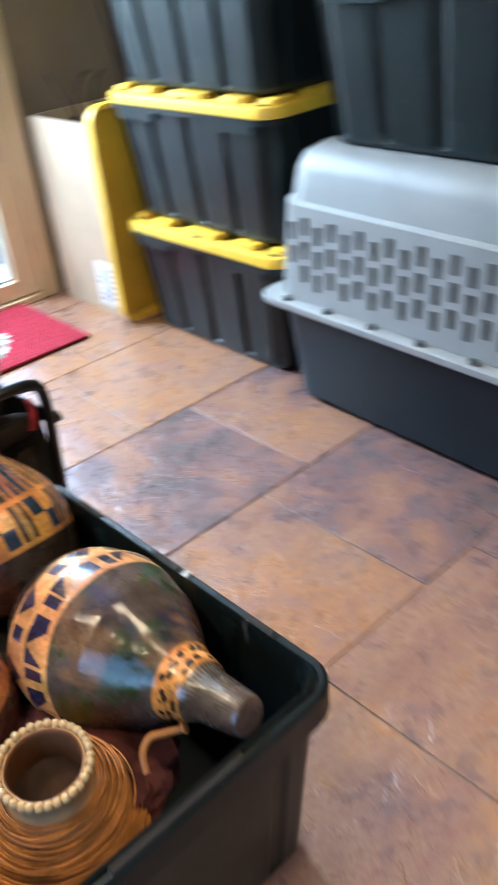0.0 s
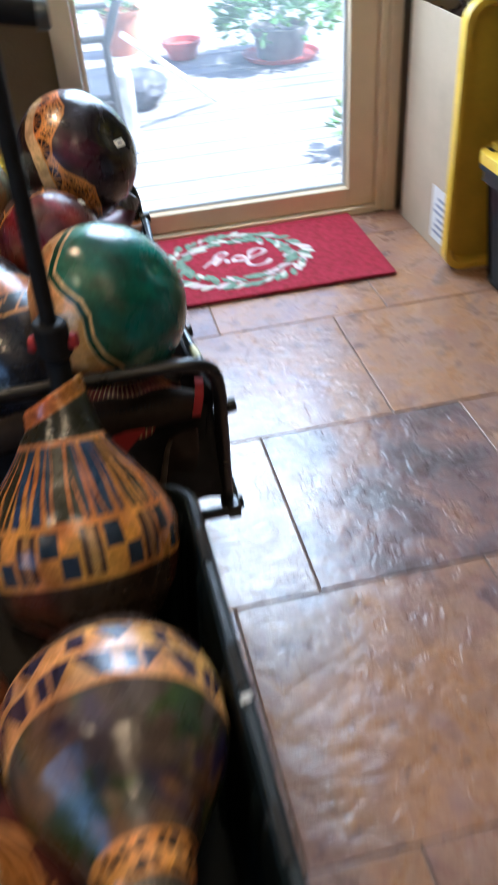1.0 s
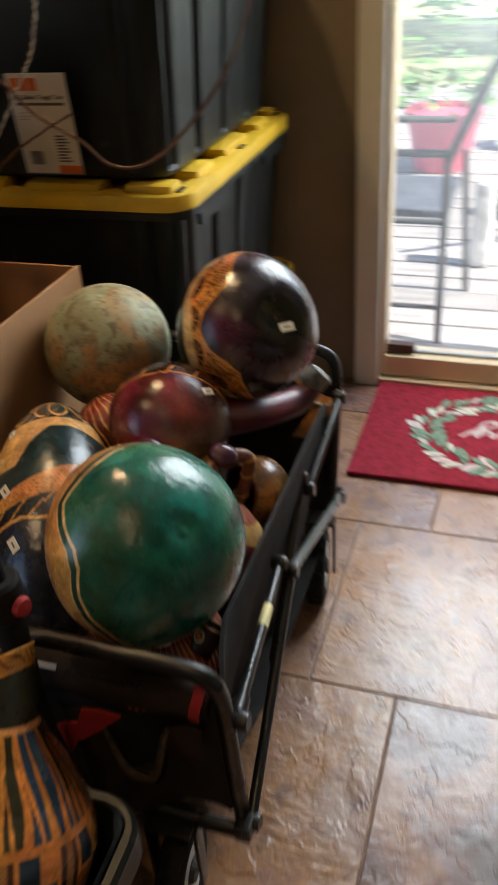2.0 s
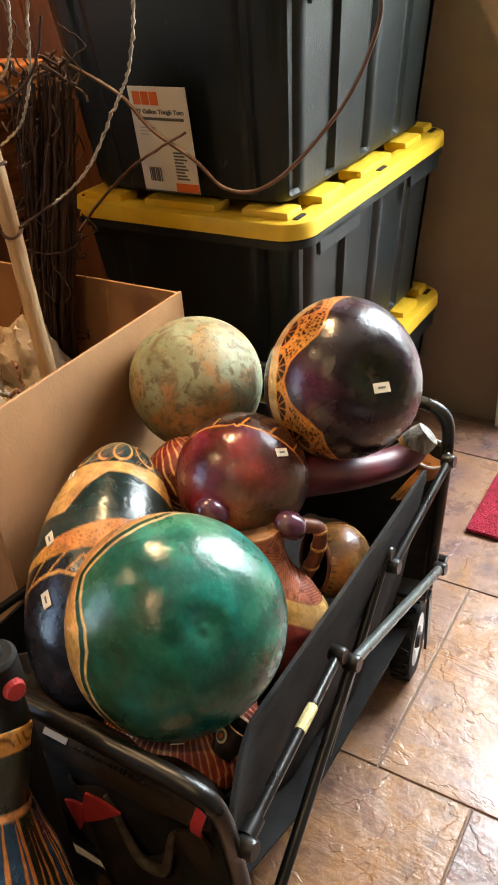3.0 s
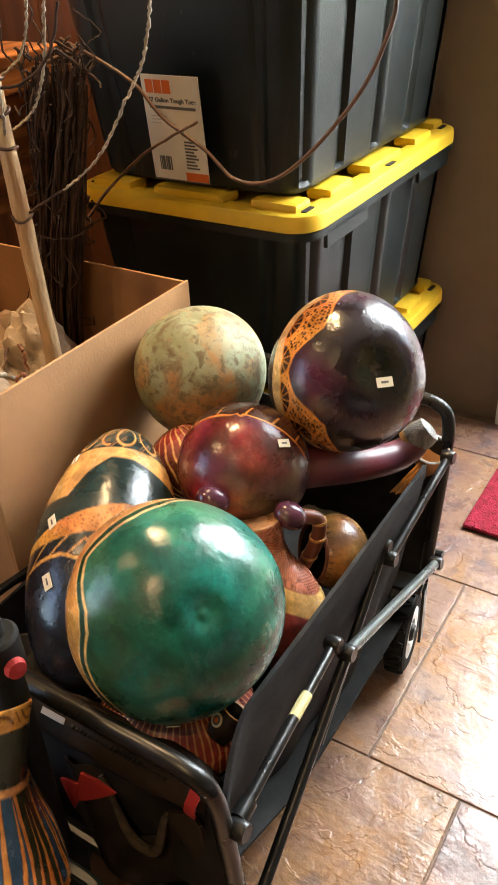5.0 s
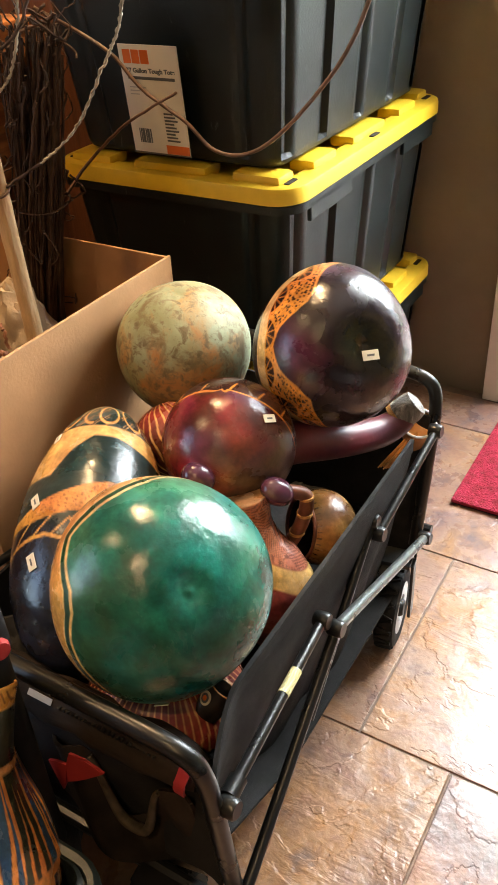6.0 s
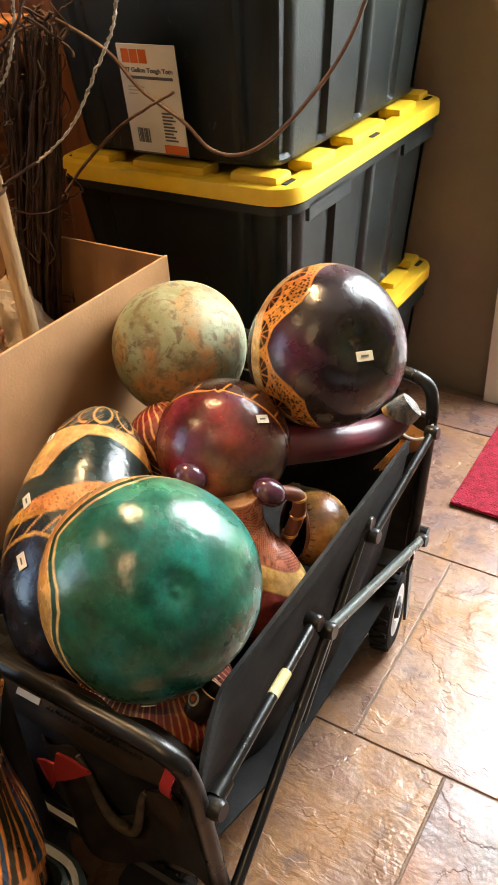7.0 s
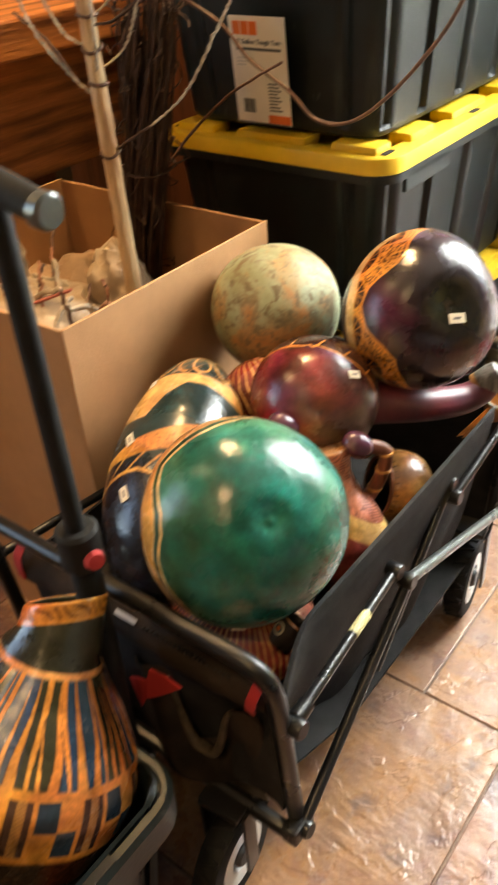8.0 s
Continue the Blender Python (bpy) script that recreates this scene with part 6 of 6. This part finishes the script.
part("rim", tube([(rr * math.cos(k * 0.2618), rr * math.sin(k * 0.2618), 0.057 * math.cos(radians(keep)) * 0.95) for k in range(24)], 0.0028, 8, True), M_BROWNWOOD, bw)
# white-rimmed cup by the far corner
c2 = thing("gourd_cup", axis_pose((0.107, -0.762, 0.396), (0.2, -0.35, 0.9)), "tan gourd cup with a white rim", "cup")
smooth(part("cup_body", lathe([(0, -0.06), (0.012, -0.055), (0.022, -0.02), (0.027, 0.02), (0.0255, 0.02), (0.02, 0.01), (0, 0.006)], 32), M_HOOK, c2), 50)
part("rim_band", tube([(0.0265 * math.cos(k * 0.2618), 0.0265 * math.sin(k * 0.2618), 0.02) for k in range(24)], 0.0022, 8, True), M_WHITE, c2)
for k in range(7):
    a0 = Vector((0.072 + 0.003 * k, -0.835 + 0.003 * (k % 3), 0.358))
    tagged(smooth(part("straw", tube([a0, a0 + Vector((0.026, 0.05, 0.035 + 0.002 * k))], 0.0013, 6), M_STRAW), 60), "thin straw stalk sticking out beside gourds", "straw", "straw stalks")
# near-black crumpled masses filling the space under the gourds
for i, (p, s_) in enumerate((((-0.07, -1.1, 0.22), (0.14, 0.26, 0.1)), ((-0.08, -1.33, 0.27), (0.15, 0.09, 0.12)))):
    crumple("packing_paper", p, s_, M_FILLER, 30 + i, "near-black crumpled filling under the gourds")

# ---- things in the open tote ----
vm = axis_pose((-0.058, -1.632, 0.35), (0.0, 0.55, 0.84), (1, 0, 0))
P, V, ph = turned_grid([(0.0, 0.12), (0.032, 0.12), (0.035, 0.19), (0.039, 0.193), (0.041, 0.19), (0.042, 0.172), (0.048, 0.15), (0.054, 0.132), (0.07, 0.108), (0.093, 0.078), (0.113, 0.045), (0.124, 0.018), (0.127, 0.0), (0.124, -0.03), (0.112, -0.07), (0.088, -0.105), (0.045, -0.13), (0.001, -0.137)], 320, 480)
cut = vm.to_3x3().inverted() @ Vector((-0.43, 0.46, 0.78))
P[..., 2] -= (cut.x * P[..., 0] + cut.y * P[..., 1]) / cut.z * np.clip((V - 0.138) / 0.032, 0, 1)
A = np.degrees(ph) % 360
r_ = np.hypot(P[..., 0], P[..., 1])
C = np.ones(P.shape) * np.array((0.05, 0.03, 0.018))
C = mixc(C, (0.1, 0.03, 0.015), step(nz(P, 10, 31) - 0.5, 0.8))
C = mixc(C, (0.03, 0.032, 0.02), step(V - 0.13, 0.002))
reg = step(V - 0.036, 0.002) * step(0.131 - V, 0.002)
C = mixc(C, (0.02, 0.052, 0.115), reg)
C = mixc(C, (0.03, 0.032, 0.018), reg * step(np.sin(np.radians(A * 7)) - 0.2, 0.3))
rng = random.Random(12)
up = np.clip((V - 0.036) / 0.095, 0, 1)
for k in range(48):
    # hand-cut flames: some rise from the band, some run down from the neck
    mid_ = k * 7.5 + rng.uniform(-1.6, 1.6) + rng.uniform(-5, 5) * up + rng.uniform(0.5, 1.6) * np.sin(up * rng.uniform(3, 7) + rng.uniform(0, 6))
    off_ = np.abs((A - mid_ + 180) % 360 - 180)
    wide_, long_ = rng.uniform(1.2, 3.3), rng.uniform(0.55, 1.3)
    width = wide_ * (1 - up / long_) if k % 3 else wide_ * 0.75 * (0.35 + up)
    C = mixc(C, (0.07, 0.03, 0.018), 0.8 * reg * step(width + 0.5 - off_, 0.3) * (width > 0.1))
    C = mixc(C, ORANGE, reg * step(width - off_, 0.3))
C = mixc(C, (0.7, 0.33, 0.12), band(V, 0.127, 0.133, 0.002))
reg = step(V + 0.032, 0.0015) * step(0.041 - V, 0.0015)
C = mixc(C, ORANGE, reg)
u_ = (A / 360 * 10) % 1
vv = (V + 0.025) / 0.058
inb = reg * (vv > 0.0) * (vv < 1.0)
chk = ((u_ < 0.28) & (vv > 0.5)) | ((u_ >= 0.28) & (u_ < 0.56) & (vv <= 0.5))
C = mixc(C, (0.02, 0.035, 0.055), inb * chk)
C = mixc(C, (0.06, 0.028, 0.02), inb * ((u_ >= 0.62) & (u_ < 0.93)))
C = mixc(C, TAN, inb * ((u_ >= 0.71) & (u_ < 0.84)) * (0.55 + 0.3 * np.sin(V * 2500 + A * 3)))
reg = step(V - 0.168, 0.001) * step(r_ - 0.0365, 0.001)
C = mixc(C, ORANGE, reg)
C = mixc(C, (0.16, 0.055, 0.02), 0.8 * reg * band(V, 0.173, 0.187, 0.001) * step(np.sin(np.radians(A * 20) + V * 500 + 2 * np.sin(np.radians(A * 7))) - 0.55, 0.3))
gourd_of(P, C, vm, "tall bottle gourd vase with checker band and stripes", "gourd_vase", "gourds in the tote", cuts=(("rim", 0, row_below(V, 0.168)), ("neck", row_below(V, 0.168), row_below(V, 0.131)), ("shell", row_below(V, 0.131), 319)))

gm = axis_pose((-0.043, -1.912, 0.318), (0.08, -0.93, 0.15), (0, 0, 1))
P, V, ph = turned_grid([(0.0, 0.268), (0.02, 0.268), (0.024, 0.266), (0.0265, 0.255), (0.032, 0.2), (0.036, 0.19), (0.04, 0.185), (0.045, 0.16), (0.047, 0.155), (0.068, 0.12), (0.098, 0.075), (0.116, 0.03), (0.121, -0.01), (0.115, -0.05), (0.094, -0.09), (0.06, -0.115), (0.02, -0.126), (0.001, -0.127)], 300, 420)
A = np.degrees(ph) % 360
C = np.ones(P.shape) * np.array((0.075, 0.055, 0.04))
C = mixc(C, (0.03, 0.05, 0.012), step(nz(P, 7, 41) + 0.4 * nz(P, 25, 42) - 0.1, 0.6))
C = mixc(C, (0.022, 0.012, 0.05), step(nz(P, 6, 44) + 0.3 * nz(P, 22, 45) - 0.5, 0.5))
C = mixc(C, (0.16, 0.085, 0.035), 0.9 * step(nz(P, 6, 47) + 0.3 * nz(P, 30, 48) - 0.45, 0.5))
C = mixc(C, (0.07, 0.05, 0.035), step(V - 0.186, 0.002))
C = mixc(C, (0.16, 0.12, 0.08), step(V - 0.186, 0.002) * step(np.sin(np.radians(A * 40)) * 0.6 + nz(P, 20, 50) - 0.3, 0.6))
reg = band(V, 0.153, 0.188, 0.002)
C = mixc(C, ORANGE, reg)
hole = step(0.46 - cell_noise(P, 0.0105, 6), 0.1)
C = mixc(C, (0.03, 0.015, 0.01), reg * hole * band(V, 0.156, 0.185, 0.002))
reg = band(V, -0.05, 0.034, 0.002)
C = mixc(C, TAN, reg)
tri = np.abs((A % 22.5) / 11.25 - 1)
up_ = (V + 0.004) / 0.031
t1 = (tri > up_) & (up_ > 0) & (up_ < 1) & ((A // 22.5) % 2 == 0)
sq = (up_ > 0.05) & (up_ < 0.95) & ((A // 22.5) % 2 == 1) & (((A % 22.5) < 9) | ((A % 22.5) > 15)) & ((A % 22.5) > 2)
up2 = (V + 0.045) / 0.031
t2 = (1 - tri > up2) & (up2 > 0) & (up2 < 1) & ((A // 22.5) % 2 == 1)
sq2 = (up2 > 0.05) & (up2 < 0.95) & ((A // 22.5) % 2 == 0) & (((A % 22.5) > 4) & ((A % 22.5) < 13))
C = mixc(C, (0.03, 0.022, 0.05), (t1 | sq | t2 | sq2) * 1.0)
C = mixc(C, (0.05, 0.03, 0.02), step(-0.052 - V, 0.002))
gourd_of(P, C, gm, "bottle gourd lying down with triangle band and pierced collar", "gourd", "gourds in the tote", cuts=(("neck_tip", 0, row_below(V, 0.187)), ("pierced_collar", row_below(V, 0.187), row_below(V, 0.154)), ("shell", row_below(V, 0.154), 299)))

# beaded pot wound with cord
pot = thing("beaded_pot", axis_pose((-0.212, -2.046, 0.352), (-0.0, -0.1, 1), (1, 0, 0)), "cord-wound pot with a ring of wooden beads", "pot")
P, V, ph = turned_grid([(0.041, -0.05), (0.041, -0.002), (0.043, 0.0), (0.047, 0.0), (0.0475, -0.004), (0.046, -0.03), (0.055, -0.045), (0.08, -0.075), (0.098, -0.11), (0.1, -0.16), (0.08, -0.22), (0.03, -0.25), (0.001, -0.25)], 160, 160)
C = np.ones(P.shape) * np.array((0.42, 0.18, 0.05))
C = mixc(C, (0.5, 0.29, 0.12), step(V + 0.045, 0.003))
# Inner wall is brown, darkened further for the shade inside the mouth.
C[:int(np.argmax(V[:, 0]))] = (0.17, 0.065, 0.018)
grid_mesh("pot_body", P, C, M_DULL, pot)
# A dark brown disc closes the mouth and paints the shade below.
part("hollow", lathe([(0, -0.048), (0.041, -0.05)], 32), mat("hollow_shade_brown", (0.045, 0.02, 0.009), 0.9, vary=0.2, scale=30), pot)
rng = random.Random(8)
for k in range(78):
    z0 = -0.036 - 0.00215 * k
    rr = float(np.interp(-z0, [0.03, 0.045, 0.075, 0.11, 0.16, 0.22], [0.048, 0.058, 0.083, 0.101, 0.103, 0.083])) + rng.uniform(0.0, 0.004)
    wob = rng.uniform(0, 6.28), rng.uniform(0.001, 0.009), rng.uniform(0, 6.28)
    pts_ = [((rr + 0.0015 * math.sin(3 * a + wob[2])) * math.cos(a), (rr + 0.0015 * math.sin(3 * a + wob[2])) * math.sin(a), z0 + wob[1] * math.sin(a + wob[0])) for a in [2 * math.pi * i / 40 for i in range(40)]]
    smooth(part("cord_turn", tube(pts_, rng.uniform(0.0011, 0.0019), 5, True), M_STRAW if k % 4 else M_HOOK, pot), 60)
bead = bmesh.new()
bmesh.ops.create_uvsphere(bead, u_segments=12, v_segments=8, radius=0.0056)
bead0 = smooth(part("bead", bead, M_BEAD, pot, "pale wooden bead"), 60)
for k in range(34):
    a = 2 * math.pi * k / 34
    b = bead0 if k == 0 else new("bead", bead0.data)
    b.parent = pot
    b.location = (0.051 * math.cos(a), 0.051 * math.sin(a), -0.002 + 0.001 * math.sin(k * 3))

# straw-coloured striped gourd, wooden hook, red cloth
P, th, ph = ball_grid(0.108, 0.95, 160, 420, 0.004, 0.015, 3.1)
D = np.degrees(th)
C = np.ones(P.shape) * np.array((0.44, 0.2, 0.07))
C = mixc(C, (0.16, 0.05, 0.02), step(np.sin(ph * 70 + 0.8 * np.sin(th * 7)) + 0.4 * nz(P, 12, 61) - 0.3, 0.4))
hue_ = np.sin(ph * 33 + 1.3 * np.sin(ph * 9))
ring_ = band(D, 60, 86, 1)
C = mixc(C, (0.34, 0.1, 0.05), ring_)
C = mixc(C, (0.03, 0.035, 0.04), ring_ * step(hue_ - 0.45, 0.25))
C = mixc(C, (0.42, 0.26, 0.12), ring_ * step(-0.75 - hue_, 0.2))
C = mixc(C, (0.4, 0.13, 0.04), band(D, 86, 97, 0.8))
C = mixc(C, (0.07, 0.022, 0.015), step(D - 97, 1))
gourd_of(P, C, axis_pose((-0.262, -1.835, 0.296), (-0.3, 0.25, 0.9), (1, 0, 0)), "round straw-coloured gourd with radial stripes and orange band", "gourd", "gourds in the tote", cuts=(("lined_cap", 0, 87), ("shell", 87, 159)))
crumple("red_cloth", (-0.14, -1.98, 0.235), (0.1, 0.12, 0.045), mat("dark_red_cloth", (0.09, 0.018, 0.014), 0.9, vary=0.2, scale=20, bump=0.003), 51, "dark red cloth bunched under the gourds")
# Another near-black crumpled mass fills the tote below its gourds.
crumple("packing_paper", (-0.17, -1.75, 0.14), (0.19, 0.29, 0.12), M_FILLER, 52, "near-black crumpled filling under the gourds")
hk = smooth(part("wooden_hook", tube(wavy([(-0.122, -2.1, 0.294), (-0.114, -2.086, 0.309), (-0.098, -2.08, 0.316), (-0.08, -2.086, 0.313), (-0.066, -2.094, 0.314), (-0.058, -2.1, 0.318)], 0, 1, 8), [0.0048] * 34 + [0.0055, 0.007, 0.0085, 0.009, 0.0085, 0.0065, 0.003], 14), M_HOOK), 60)
tagged(hk, "curved tan wooden hook among the gourds", "hook")
P, th, ph = ball_grid(0.085, 1.0, 90, 160, 0.004, 0.02, 2.0)
gourd_of(P, np.ones(P.shape) * np.array((0.035, 0.02, 0.014)), axis_pose((-0.27, -1.70, 0.22), (0.2, 0.3, 1), (1, 0, 0)), "plain dark brown gourd deep in the tote", "gourd", "gourds in the tote")

tagged(part("paper_tag", boxes((-0.008, 0.008, -0.005, 0.005, -0.0004, 0.0004)), M_PALE), "small pale paper tag on the open tote rim", "tag").matrix_world = pose(0.096, -1.915, 0.3412, 0, 0, 15)

# ---- floor tiles ----
PX, PY, G = 0.4555, 0.4525, 0.0017


def tile_mesh(w, d):
    me = bpy.data.meshes.new("tile")
    b = 0.0016
    V_ = []
    for inset, z in ((0, -0.005), (0, -0.0022), (b * 0.4, -0.0004), (b, 0.0)):
        V_ += [(-w / 2 + inset, -d / 2 + inset, z), (w / 2 - inset, -d / 2 + inset, z), (w / 2 - inset, d / 2 - inset, z), (-w / 2 + inset, d / 2 - inset, z)]
    F_ = [(12, 13, 14, 15)]
    for r in range(3):
        for k in range(4):
            F_.append((r * 4 + k, r * 4 + (k + 1) % 4, r * 4 + 4 + (k + 1) % 4, r * 4 + 4 + k))
    me.from_pydata(V_, [], F_)
    me.materials.append(M_TILE)
    return me


full, strip_ = tile_mesh(PX - 2 * G, PY - 2 * G), tile_mesh(PX - 2 * G, 0.148 - 2 * G)
rng = random.Random(2)
for j in range(-8, 2):
    y1 = -0.600 - PY * -j if j < 0 else -0.600 + PY * j
    y0 = y1 - PY
    if y0 < -4.2:
        continue
    x_off = 0.300 if j % 2 else 0.1475
    for i in range(-5, 5):
        x0 = x_off + PX * i
        if x0 < -1.76 or x0 + PX > 2.26:
            continue
        t_ = new("tile", full)
        t_.parent = floor
        t_.location = (x0 + PX / 2, (y0 + y1) / 2, rng.uniform(-0.0006, 0.0006))
        t_.rotation_euler = (rng.uniform(-0.001, 0.001), rng.uniform(-0.001, 0.001), 0)
y0 = -0.600 + PY
for i in range(-5, 5):
    t_ = new("tile", strip_)
    t_.parent = floor
    t_.location = (0.1475 + PX * (i + 0.5), y0 + 0.074, 0)
